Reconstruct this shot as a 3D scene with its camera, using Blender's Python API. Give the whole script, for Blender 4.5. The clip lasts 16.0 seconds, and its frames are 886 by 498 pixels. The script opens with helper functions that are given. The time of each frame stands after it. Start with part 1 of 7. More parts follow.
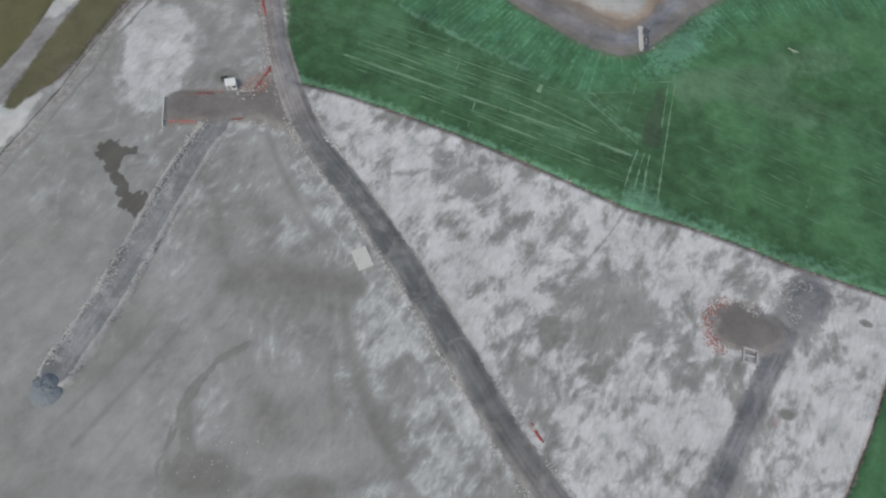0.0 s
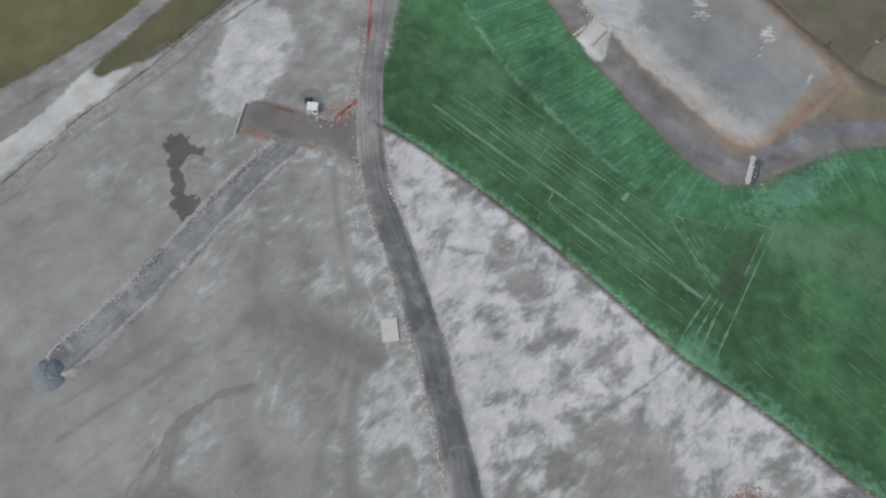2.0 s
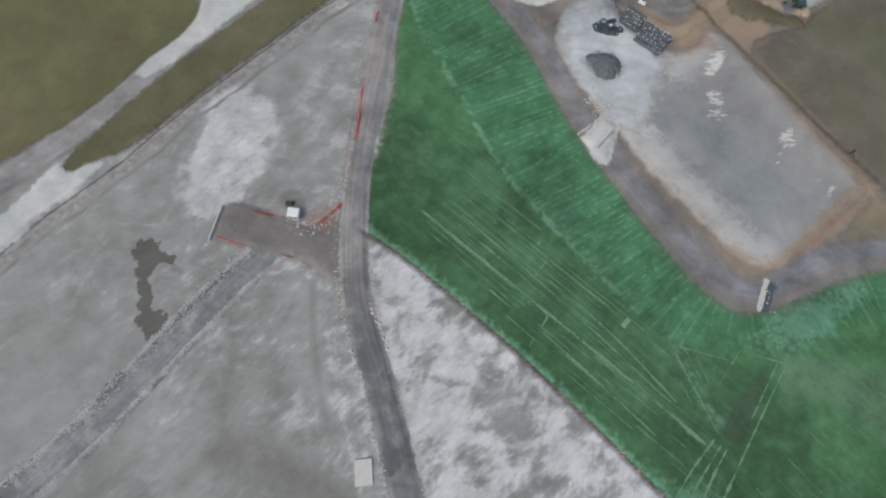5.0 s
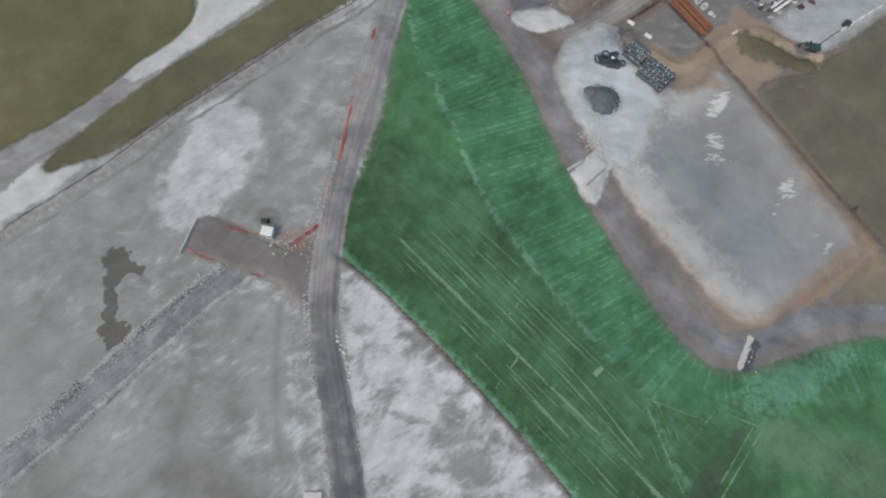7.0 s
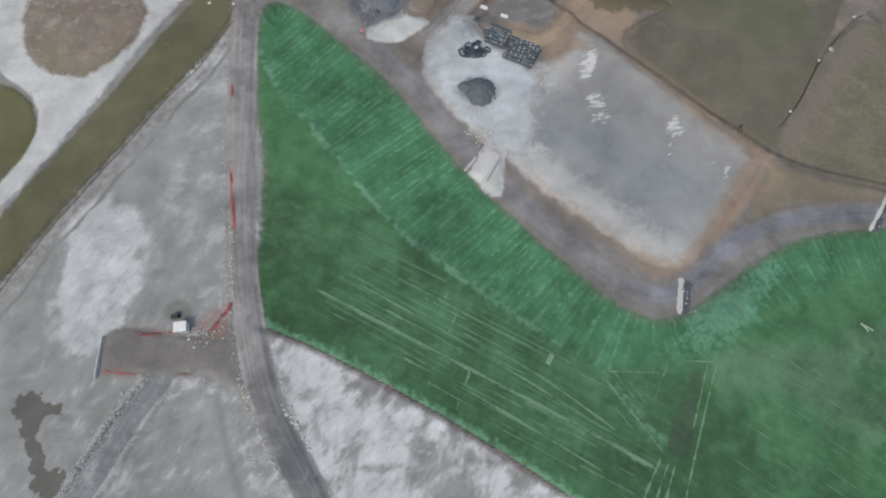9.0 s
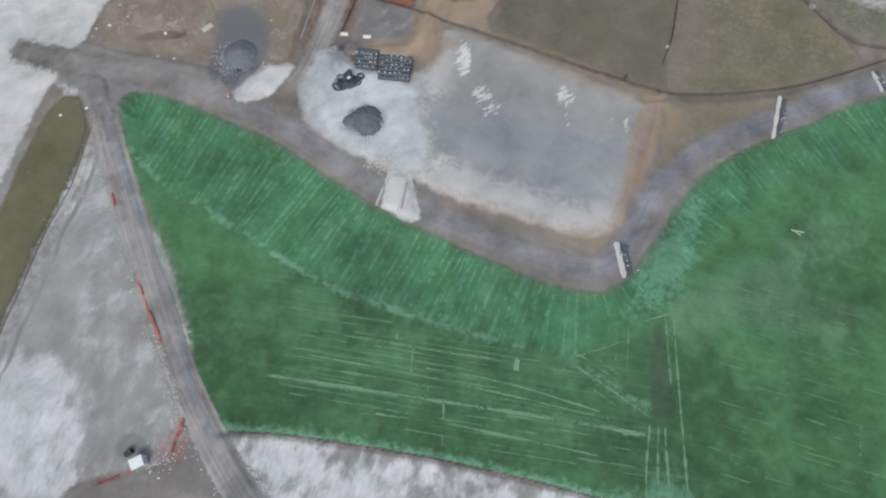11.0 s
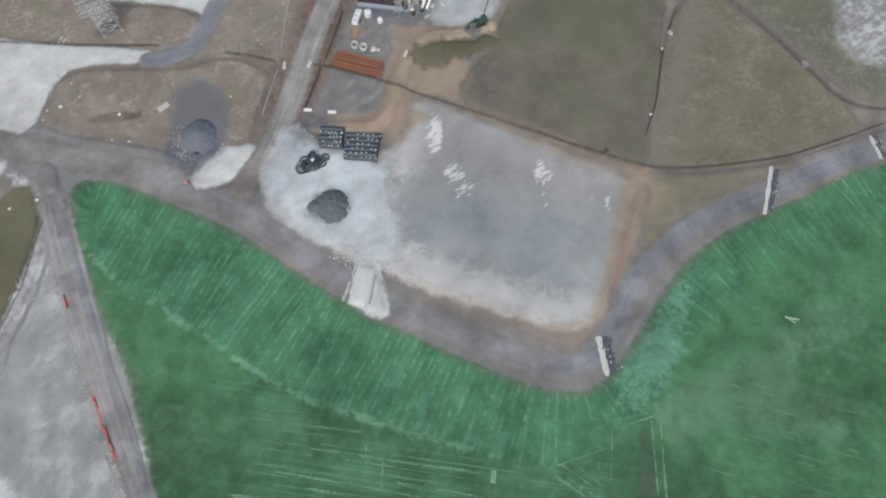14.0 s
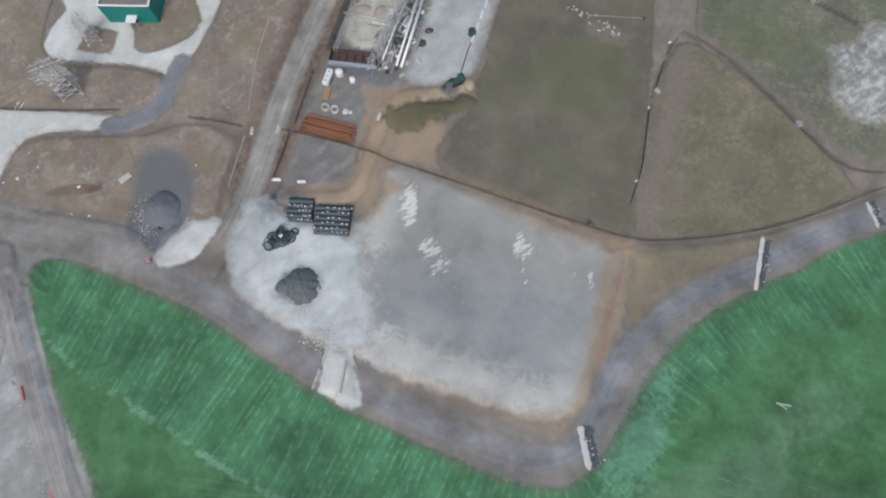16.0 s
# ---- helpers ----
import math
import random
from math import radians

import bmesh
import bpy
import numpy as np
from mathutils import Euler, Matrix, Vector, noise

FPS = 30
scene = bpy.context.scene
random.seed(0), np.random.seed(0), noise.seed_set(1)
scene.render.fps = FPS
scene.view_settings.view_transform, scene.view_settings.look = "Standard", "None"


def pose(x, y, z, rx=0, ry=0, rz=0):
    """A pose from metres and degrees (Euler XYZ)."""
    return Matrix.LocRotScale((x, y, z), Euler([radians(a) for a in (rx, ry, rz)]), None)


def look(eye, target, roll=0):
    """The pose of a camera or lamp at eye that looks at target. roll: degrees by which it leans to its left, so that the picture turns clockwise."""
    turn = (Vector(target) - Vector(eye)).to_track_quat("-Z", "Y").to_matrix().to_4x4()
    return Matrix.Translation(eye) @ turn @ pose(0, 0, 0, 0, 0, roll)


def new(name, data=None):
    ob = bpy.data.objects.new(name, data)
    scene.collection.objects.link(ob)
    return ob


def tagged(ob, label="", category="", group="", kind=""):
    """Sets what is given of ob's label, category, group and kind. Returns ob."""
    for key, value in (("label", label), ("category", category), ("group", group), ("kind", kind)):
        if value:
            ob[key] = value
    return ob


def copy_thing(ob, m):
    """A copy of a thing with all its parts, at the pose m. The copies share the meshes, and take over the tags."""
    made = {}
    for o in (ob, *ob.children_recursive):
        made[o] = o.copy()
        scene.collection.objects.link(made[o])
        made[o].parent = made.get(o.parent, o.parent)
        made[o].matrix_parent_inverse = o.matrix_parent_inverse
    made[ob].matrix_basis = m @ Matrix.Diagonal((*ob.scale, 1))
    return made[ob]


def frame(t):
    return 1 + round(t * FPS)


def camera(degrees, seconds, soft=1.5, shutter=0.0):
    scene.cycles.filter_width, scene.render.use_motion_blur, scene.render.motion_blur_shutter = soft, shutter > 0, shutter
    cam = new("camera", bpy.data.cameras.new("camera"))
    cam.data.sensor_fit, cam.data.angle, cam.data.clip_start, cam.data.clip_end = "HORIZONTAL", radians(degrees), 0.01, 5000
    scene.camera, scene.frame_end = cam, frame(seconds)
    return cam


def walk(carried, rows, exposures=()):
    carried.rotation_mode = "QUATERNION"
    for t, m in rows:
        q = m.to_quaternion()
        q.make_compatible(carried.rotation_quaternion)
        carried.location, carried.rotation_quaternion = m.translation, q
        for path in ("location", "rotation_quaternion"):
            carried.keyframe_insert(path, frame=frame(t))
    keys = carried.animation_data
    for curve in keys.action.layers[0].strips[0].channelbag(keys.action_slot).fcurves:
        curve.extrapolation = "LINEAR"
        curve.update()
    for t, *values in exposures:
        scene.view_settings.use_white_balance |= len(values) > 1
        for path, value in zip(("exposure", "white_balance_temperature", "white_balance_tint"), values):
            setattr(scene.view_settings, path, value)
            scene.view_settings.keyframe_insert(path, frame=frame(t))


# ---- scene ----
cam = camera(76.3, 16.0, soft=2.1)
PATH = [
    (0, (2.732, 1.332, 119.246), (2.763, 2.067, 117.387), 6.2),
    (0.5, (1.889, 6.701, 119.326), (1.903, 7.427, 117.462), 7.4),
    (1, (1.016, 12.225, 119.395), (0.984, 12.936, 117.526), 8.7),
    (1.5, (0.02, 17.809, 119.533), (-0.068, 18.502, 117.659), 9.8),
    (2, (-1.156, 23.411, 119.732), (-1.279, 24.084, 117.852), 10.5),
    (2.5, (-2.615, 28.954, 119.944), (-2.761, 29.612, 118.061), 11.1),
    (3, (-4.299, 34.421, 120.097), (-4.467, 35.063, 118.21), 11.4),
    (3.5, (-5.928, 39.717, 120.222), (-6.126, 40.349, 118.335), 11.0),
    (4, (-7.178, 44.579, 120.336), (-7.381, 45.209, 118.449), 10.8),
    (4.5, (-7.781, 48.869, 120.461), (-7.958, 49.513, 118.576), 10.8),
    (5, (-7.61, 52.615, 120.543), (-7.752, 53.268, 118.658), 10.8),
    (5.2, (-7.301, 53.891, 120.554), (-7.432, 54.545, 118.668), 11.5),
    (7.3, (-1.756, 65.17, 120.359), (-1.95, 65.787, 118.466), 10.5),
    (7.5, (-1.237, 66.166, 120.361), (-1.425, 66.78, 118.467), 10.3),
    (8, (0.008, 68.556, 120.394), (-0.161, 69.179, 118.501), 9.2),
    (8.5, (1.225, 70.945, 120.438), (1.107, 71.586, 118.547), 8.1),
    (9, (2.478, 73.275, 120.484), (2.448, 73.933, 118.595), 7.0),
    (9.5, (3.858, 75.557, 120.525), (3.902, 76.213, 118.636), 5.5),
    (9.7, (4.469, 76.5, 120.523), (4.543, 77.151, 118.633), 4.8),
    (11.8, (11.578, 86.917, 120.291), (11.693, 87.535, 118.392), 0.2),
    (12, (12.273, 88.128, 120.283), (12.39, 88.743, 118.384), 0.1),
    (12.5, (14.06, 91.731, 120.247), (14.178, 92.345, 118.347), -0.4),
    (13, (15.918, 95.806, 120.225), (16.03, 96.417, 118.324), -0.9),
    (13.5, (17.904, 100.235, 120.216), (18.008, 100.843, 118.314), -1.4),
    (14, (20.041, 104.898, 120.244), (20.136, 105.502, 118.339), -1.9),
    (14.5, (22.369, 109.709, 120.276), (22.461, 110.31, 118.37), -2.2),
    (15, (24.778, 114.551, 120.338), (24.867, 115.142, 118.429), -2.5),
    (15.5, (27.241, 119.453, 120.357), (27.33, 120.034, 118.446), -2.6),
    (16, (29.712, 124.369, 120.384), (29.795, 124.935, 118.467), -3.1),
]
walk(cam, [(t, look(eye, target, roll)) for t, eye, target, roll in PATH], [(0.0, -0.12, 6500, 5), (5.0, -0.05, 6500, 5), (9.0, 0.05, 6430, 5), (12.5, 0.24, 6320, 4), (16.0, 0.17, 6320, 4)])

# ---- light ----
SUN_UP, SUN_ROUND = 52.0, 200.0
world = bpy.data.worlds.new("overcast_sky")
scene.world = world
world.use_nodes = True
wn, wl = world.node_tree.nodes, world.node_tree.links
sky = wn.new("ShaderNodeTexSky")
sky.sky_type = "NISHITA"
sky.sun_disc = False
sky.sun_elevation, sky.sun_rotation = radians(SUN_UP), radians(SUN_ROUND)
sky.air_density, sky.dust_density, sky.ozone_density = 1.0, 4.0, 1.0
wl.new(sky.outputs["Color"], wn["Background"].inputs["Color"])
wn["Background"].inputs["Strength"].default_value = 0.12
sun = new("sun", bpy.data.lights.new("sun", "SUN"))
sun.data.energy, sun.data.angle, sun.data.color = 1.3, radians(25), (1.0, 0.95, 0.88)
sun.matrix_world = Matrix.Rotation(-radians(SUN_ROUND), 4, "Z") @ Matrix.Rotation(radians(SUN_UP - 90), 4, "X")

# ---- numbers for the lie of the land ----


def value_noise(x, y, size, seed=0):
    """Smooth noise from 0 to 1 with lumps about size metres wide."""
    u, v = np.asarray(x, float) / size + 71.3 * seed, np.asarray(y, float) / size - 37.7 * seed
    i, j = np.floor(u), np.floor(v)
    fu, fv = u - i, v - j
    fu, fv = fu * fu * (3 - 2 * fu), fv * fv * (3 - 2 * fv)

    def h(a, b):
        s = np.sin(a * 127.1 + b * 311.7 + seed * 74.7) * 43758.5453
        return s - np.floor(s)
    return (h(i, j) * (1 - fu) + h(i + 1, j) * fu) * (1 - fv) + (h(i, j + 1) * (1 - fu) + h(i + 1, j + 1) * fu) * fv


def rough(x, y, size, seed=0):
    """Three octaves of noise round 0, about -0.5 to 0.5."""
    return 0.57 * value_noise(x, y, size, seed) + 0.29 * value_noise(x, y, size / 2.1, seed + 1) + 0.14 * value_noise(x, y, size / 4.3, seed + 2) - 0.5


def rounded(points, closed=True, times=2):
    """Cut the corners of an outline."""
    p = np.array(points, float)
    for _ in range(times):
        q = np.roll(p, -1, 0) if closed else p[1:]
        a = p if closed else p[:-1]
        r = np.empty((2 * len(a), 2))
        r[0::2], r[1::2] = 0.75 * a + 0.25 * q, 0.25 * a + 0.75 * q
        p = r if closed else np.vstack([p[:1], r, p[-1:]])
    return p


def line_distance(x, y, line, closed=False):
    """Distance to a line, the length along it, and the side (left is plus)."""
    p = np.array(line, float)
    q = np.roll(p, -1, 0) if closed else p[1:]
    p = p if closed else p[:-1]
    best, along, side, run = np.full(np.shape(x), 1e9), np.zeros(np.shape(x)), np.zeros(np.shape(x)), 0.0
    for (ax, ay), (bx, by) in zip(p, q):
        dx, dy = bx - ax, by - ay
        size = math.hypot(dx, dy) + 1e-9
        s = np.clip(((x - ax) * dx + (y - ay) * dy) / size ** 2, 0, 1)
        d = np.hypot(x - ax - s * dx, y - ay - s * dy)
        near = d < best
        best = np.where(near, d, best)
        along = np.where(near, run + s * size, along)
        side = np.where(near, dx * (y - ay) - dy * (x - ax), side)
        run += size
    return best, along, np.where(side < 0, -1.0, 1.0)


def inside(x, y, outline):
    """Distance to an outline, plus within it and minus outside."""
    p = np.array(outline, float)
    q = np.roll(p, -1, 0)
    hit = np.zeros(np.shape(x), bool)
    for (ax, ay), (bx, by) in zip(p, q):
        if ay != by:
            hit ^= ((ay > y) != (by > y)) & (x < (bx - ax) * (y - ay) / (by - ay) + ax)
    d = line_distance(x, y, p, True)[0]
    return np.where(hit, d, -d)


def soft(d, width):
    s = np.clip(d / width * 0.5 + 0.5, 0, 1)
    return s * s * (3 - 2 * s)


def blobs(x, y, rows):
    """Soft ellipses: x, y, half length, half width, degrees, strength."""
    out = np.zeros(np.shape(x))
    for bx, by, rx, ry, turn, s in rows:
        c, k = math.cos(radians(turn)), math.sin(radians(turn))
        u, v = ((x - bx) * c + (y - by) * k) / rx, ((y - by) * c - (x - bx) * k) / ry
        out += s * np.exp(-(u * u + v * v) ** 2)
    return out


def strokes(x, y, rows):
    """Soft lines: points, half width, strength."""
    out = np.zeros(np.shape(x))
    for line, w, s in rows:
        out = np.maximum(out, s * np.exp(-(line_distance(x, y, rounded(line, False, 2))[0] / w) ** 2))
    return out


# Outlines of the plan, in metres
FIELD_SOUTH = [(-35, 91.3), (-24, 89.1), (-9, 84.5), (5, 79.9), (15, 76), (27.6, 71), (38.5, 66.2), (48, 62), (60, 59), (72.6, 55.1), (85, 50.4), (97.6, 46.8), (112, 42.5)]
FIELD_NORTH = [(-57.5, 172.5), (-53.5, 175.7), (-48, 174.6), (-41.5, 170.9), (-35, 166.6), (-24.8, 160), (-12.5, 150.2), (-1, 138.6), (10.6, 129.9), (21.7, 121.4),
               (35.9, 111.5), (43.7, 108), (50.5, 107), (57, 110.5), (63.2, 116.2), (70, 123), (77, 129), (86, 134), (97.5, 137.5), (108.5, 140.2), (114.3, 141.6), (120.3, 143.9), (133, 145.2), (150, 147), (200, 153)]
FIELD_WEST = [(-35.3, 91.5), (-39.4, 103.4), (-42.6, 122.8), (-46, 133.5), (-50.8, 145.1), (-56.8, 166.4)]
FIELD = FIELD_WEST + FIELD_NORTH + [(200, -40), (65, -40), (88.2, 1.3), (95.3, 12.6), (101.1, 23.3), (108, 34)] + FIELD_SOUTH[::-1]
DITCH = FIELD_SOUTH + [(110, 36), (101.1, 23.3), (95.3, 12.6), (88.2, 1.3), (75, -22)]
HAUL = [(45, -22), (28.8, -2.1), (19.2, 9.9), (11.5, 22.2), (3.9, 33.3), (-2, 42), (-9.6, 52), (-18.1, 62.7), (-27.5, 73.1), (-33, 82.1), (-37.6, 92), (-41.5, 101), (-45.2, 112),
        (-49, 126), (-53.7, 143), (-57.8, 160), (-60.6, 172), (-62, 179)]
CAUSEWAY_W = [(-51.5, 80), (-53.6, 74), (-56.6, 65.6), (-58.6, 59), (-61.1, 50), (-64, 38.4), (-66.6, 30), (-69.4, 22.8), (-71.4, 17.6), (-72, 16)]
CAUSEWAY_E = [(47.5, -22), (60.8, -0.3), (65.9, 8.6), (71.5, 17.8), (76.4, 26.4), (82.4, 35.5), (87.2, 43.1)]
APRON = [(-66.2, 83), (-65.6, 85.4), (-60, 86.6), (-51, 86.4), (-46, 87.4), (-44.5, 92), (-42, 94.5), (-39, 92), (-34, 84), (-30, 78.5), (-24, 70), (-20.5, 62.5), (-23.5, 64.5), (-29.5, 71.5), (-34.5, 76), (-41, 78.8), (-45.3, 79), (-54, 77.4), (-61, 76.4), (-64.6, 75.6)]
PAD = [(26.9, 184), (40.2, 176), (51.7, 168), (62.7, 159.6), (72.7, 153.6), (74.5, 150.7), (70.5, 145), (66.5, 138.1), (62.1, 129.3), (56, 120), (50, 118), (43.2, 121), (35.9, 125.4), (26.2, 130.2),
       (17.5, 135.7), (10, 141), (6, 150), (12, 168), (20, 170), (23.3, 178)]
WHITE_APRON = [(-7, 180.5), (-0.7, 180.5), (2.9, 174), (10, 170), (18.7, 167), (18, 155.8), (17, 143.3), (12, 141), (6, 144), (-0.1, 147.6), (-5.6, 153.4), (-11.8, 159.1), (-12.9, 168.5), (-9.8, 174.7)]
BAND = [(-90, 204), (-63.3, 191.3), (-50.4, 185.8), (-37.6, 181.1), (-31.3, 178), (-29, 170), (-22, 166.6), (-14, 172), (-8, 182), (2, 180), (20, 170), (40, 160), (60, 150), (73, 152.5), (78, 152),
        (86, 150.4), (104, 148.9), (116, 149.8), (136, 153.4), (200, 160), (200, 140), (120, 135), (80, 120), (55, 98), (35, 104), (0, 130), (-35, 160), (-50, 170), (-62, 172), (-68, 180), (-90, 194)]
STONE_ROAD = [(-80, 192), (-62, 184), (-46, 179), (-31, 170), (-14, 158), (-2, 144.5), (10, 134.5), (22, 126), (36, 117), (46, 112), (54, 113.5), (60, 121), (67, 129), (77, 136), (90, 140), (106, 143), (118, 146.5), (134, 148.5), (200, 156)]
NORTH_ROAD = [(40, 272), (18.2, 231.7), (11.5, 219.2), (5.1, 207.4), (0.1, 195.9), (-4.8, 185), (-9.8, 174.7), (-16.8, 166.6)]
GRASS_STRIP = [(-66.5, 177), (-64.4, 172), (-63.6, 166), (-67.8, 152.8), (-73.8, 140.3), (-78, 128.3), (-81.8, 118.8), (-87.1, 105.8), (-90.8, 94.4), (-93.8, 86), (-97, 84), (-99.5, 80), (-101.8, 76.5), (-105.4, 78.5), (-102, 90), (-97.6, 108), (-91.9, 123.3), (-84.6, 143.5), (-78.5, 163), (-72.5, 176)]
SILT_WEST = [(-62.5, 170), (-67, 152.8), (-73, 140.3), (-77.3, 128.3), (-81, 118.8), (-86.3, 105.8), (-90, 94.4), (-93.4, 82.9), (-97, 74.6), (-101.5, 63.1), (-106.7, 44.5), (-118, 20), (-135, -22)]
GRASS_NW = [(-101, 134), (-97.5, 124), (-103, 111), (-105, 99.2), (-110.5, 84.8), (-117, 73), (-150, 10), (-260, 10), (-260, 140), (-113, 140)]
MOUND_NW = [(-115, 158), (-114, 166), (-104, 170), (-85, 170), (-84, 159), (-87.5, 151), (-93, 143.6), (-101.4, 142.8), (-110, 148)]
ISLE = [(-61.5, 204), (-54.4, 207.6), (-37, 203.4), (-27, 202.5), (-19.3, 205), (-6, 197.5), (-10, 190), (-12.5, 181), (-14, 178), (-21.1, 177.4), (-25, 178), (-32.5, 181), (-50.4, 187.6), (-62, 192.8)]
LAWN_N = [(-80, 222), (-64, 217), (-36.8, 210), (-24.4, 210.8), (-22.6, 215), (-28, 221), (-47.5, 225.4), (-53.4, 230), (-54, 236), (-50, 250), (-60, 272), (-120, 272), (-120, 236)]
LAWN_DRIVE = [(-42.3, 236.4), (-34.4, 232.9), (-36.6, 226.4), (-45.1, 229.6)]
LAWN_HOUSE = [(-30.4, 233), (-31, 226), (-25.1, 224.6), (-15, 228.2), (-13, 233), (-15, 240), (-14, 262), (-34, 262)]
LAWN_ROAD = [(-7, 238), (-11, 230), (-18.8, 219), (-20.5, 213), (-24, 207.5), (-25.5, 203.5), (-19.5, 203.2), (-6, 198.5), (-3.4, 197), (5, 214), (14, 232), (32, 272), (8, 272)]
DUMP_YARD = [(0.5, 186.8), (5.6, 195), (13.2, 211), (18, 217), (21.8, 231), (42, 272), (75, 272), (46, 225.8), (38, 210), (34.5, 202.8), (30, 199), (21.2, 190), (18.4, 180.5), (14.1, 178.8), (-0.6, 182.8)]
PALE_YARD = [(44.7, 225.6), (73, 272), (86, 272), (62, 222), (50, 200), (43.6, 199.5), (32.5, 203.2), (36.6, 211.6)]
MEADOW = [(62, 223), (70, 240), (86, 246), (108, 238), (101, 214.3), (92, 190), (83, 165.4), (77, 153), (73, 154.2), (62.8, 160.4), (51.8, 168.8), (40, 176.6), (36.8, 181), (38.5, 186), (47.7, 192.1), (51.3, 199.3)]
MEADOW_E = [(80.6, 164.5), (87, 179), (93, 190.5), (103.6, 203), (112.9, 192.8), (123.4, 171.7), (129.4, 159.4), (130, 154), (112.1, 150.3), (103.9, 149.5), (86.3, 151.4), (76.6, 152.8)]
MEADOW_NE = [(112, 213), (107, 202.5), (112.5, 197), (122.5, 177), (130.3, 162), (140, 159), (200, 165), (260, 230), (260, 272), (130, 272)]
ROCKY = [(136.5, 190.5), (139.5, 193), (143, 191.5), (147, 193.5), (152, 196), (172, 194), (178, 170), (150, 164), (141.3, 168.5), (135.2, 171.5), (134, 177), (134.8, 184)]


def lie(x, y):
    """Height of the ground, with ditches and banks."""
    z = 0.5 * rough(x, y, 60, 3) + 0.16 * rough(x, y, 7, 5) + 0.05 * rough(x, y, 1.7, 9)
    d = line_distance(x, y, DITCH)[0]
    z = z - 0.5 * np.exp(-(d / 0.5) ** 2) + 0.1 * np.exp(-((d - 1.4) / 0.8) ** 2)
    d, along, side = line_distance(x, y, SILT_WEST)
    z = z - 0.6 * np.exp(-((d + side * 0.3) / 0.6) ** 2) + 0.4 * np.exp(-((d * side - 2.4 + rough(x, y, 5, 4)) / 1.0) ** 2) + 0.3 * np.exp(-((d * side - 5.2) / 0.9) ** 2)
    d = np.hypot(x + 99, y - 158)
    z = z + 1.3 * np.exp(-(d / 9) ** 2)
    d = np.hypot((x + 38) / 1.7, y - 195)
    z = z + 0.8 * np.exp(-(d / 7) ** 2)
    return z


# White dried patches on the silt
PALE_SILT = [(-12, 76, 17, 6, -20, .55), (-2, 55, 20, 5.5, -56, .5), (14, 42, 12, 9, -50, .5), (24, 62, 12, 7, 20, .35), (40, 52, 12, 8, 30, .3), (95, 22, 9, 14, -30, .5), (88, 8, 10, 8, 0, .4),
             (-7, 22, 11, 13, 30, .5), (5, 6, 9, 9, 30, .45), (-14, 36, 7, 8, 0, .25), (-30, 60, 9, 12, 10, .18), (-55, 112, 7, 12, 20, .25), (62, 12, 10, 10, 0, .3), (98, 40, 10, 7, -20, .3), (46, 14, 12, 13, -40, .25), (58, 46, 10, 6, 0, .25)]
PALE_WEST = [(-76, 104, 7, 9, 20, .9), (-73, 94, 9, 9, 0, .9), (-71, 84, 7, 6, 0, .8), (-69, 108, 5, 5, 0, .6), (-60, 138, 5, 14, 8, .12), (-64, 158, 1.6, 8, 5, .8), (-67, 150, 1.8, 8, -25, .8), (-104, 72, 2.5, 9, -32, .7), (-100, 82, 2, 5, -30, .5)]
DARK_SILT = [(38, 35, 13, 9, 40, .36), (-25, 38, 16, 7, 0, .35), (-24, 9, 12, 7, 20, .5), (-35, 18, 4, 14, 35, .4), (-10, 3, 5, 22, -35, .3), (-40, 45, 10, 14, 30, .2), (-35, 66, 8, 10, 30, .2)]
DARK_SPOTS = [(8, 66, 10, 5, -30, .25), (50, 35, 8, 6, 0, .2), (27, 19, 9, 6, -40, .25), (78.7, 16.7, 1.6, 1.0, 0, 1.0), (99.7, 37.6, 1.8, .9, -20, .8), (-53, 91.5, 3.4, 2.6, 10, .9), (-39.5, -1.5, 7, 4.5, 0, 1.0), (-44, 7, 1.6, 8, 14, .8), (-20, -3, 6, 2.5, 0, .7)]
PUDDLES = [[(-79, 69), (-75.7, 71.2), (-72.6, 69), (-69.3, 70.3), (-69, 66.6), (-71.7, 66.8), (-72.4, 63.8), (-70, 58.5), (-70.6, 57), (-73.6, 60.3), (-77, 64.4), (-78.4, 66.3)],
           [(-70.6, 56.3), (-66.6, 57.8), (-64.5, 57.5), (-63.2, 54.4), (-62.8, 51.6), (-64.3, 49.4), (-66.7, 51.5), (-70, 53.4)], [(-72.2, 60.5), (-69, 60.5), (-67.6, 55.5), (-71.4, 54.8)]]


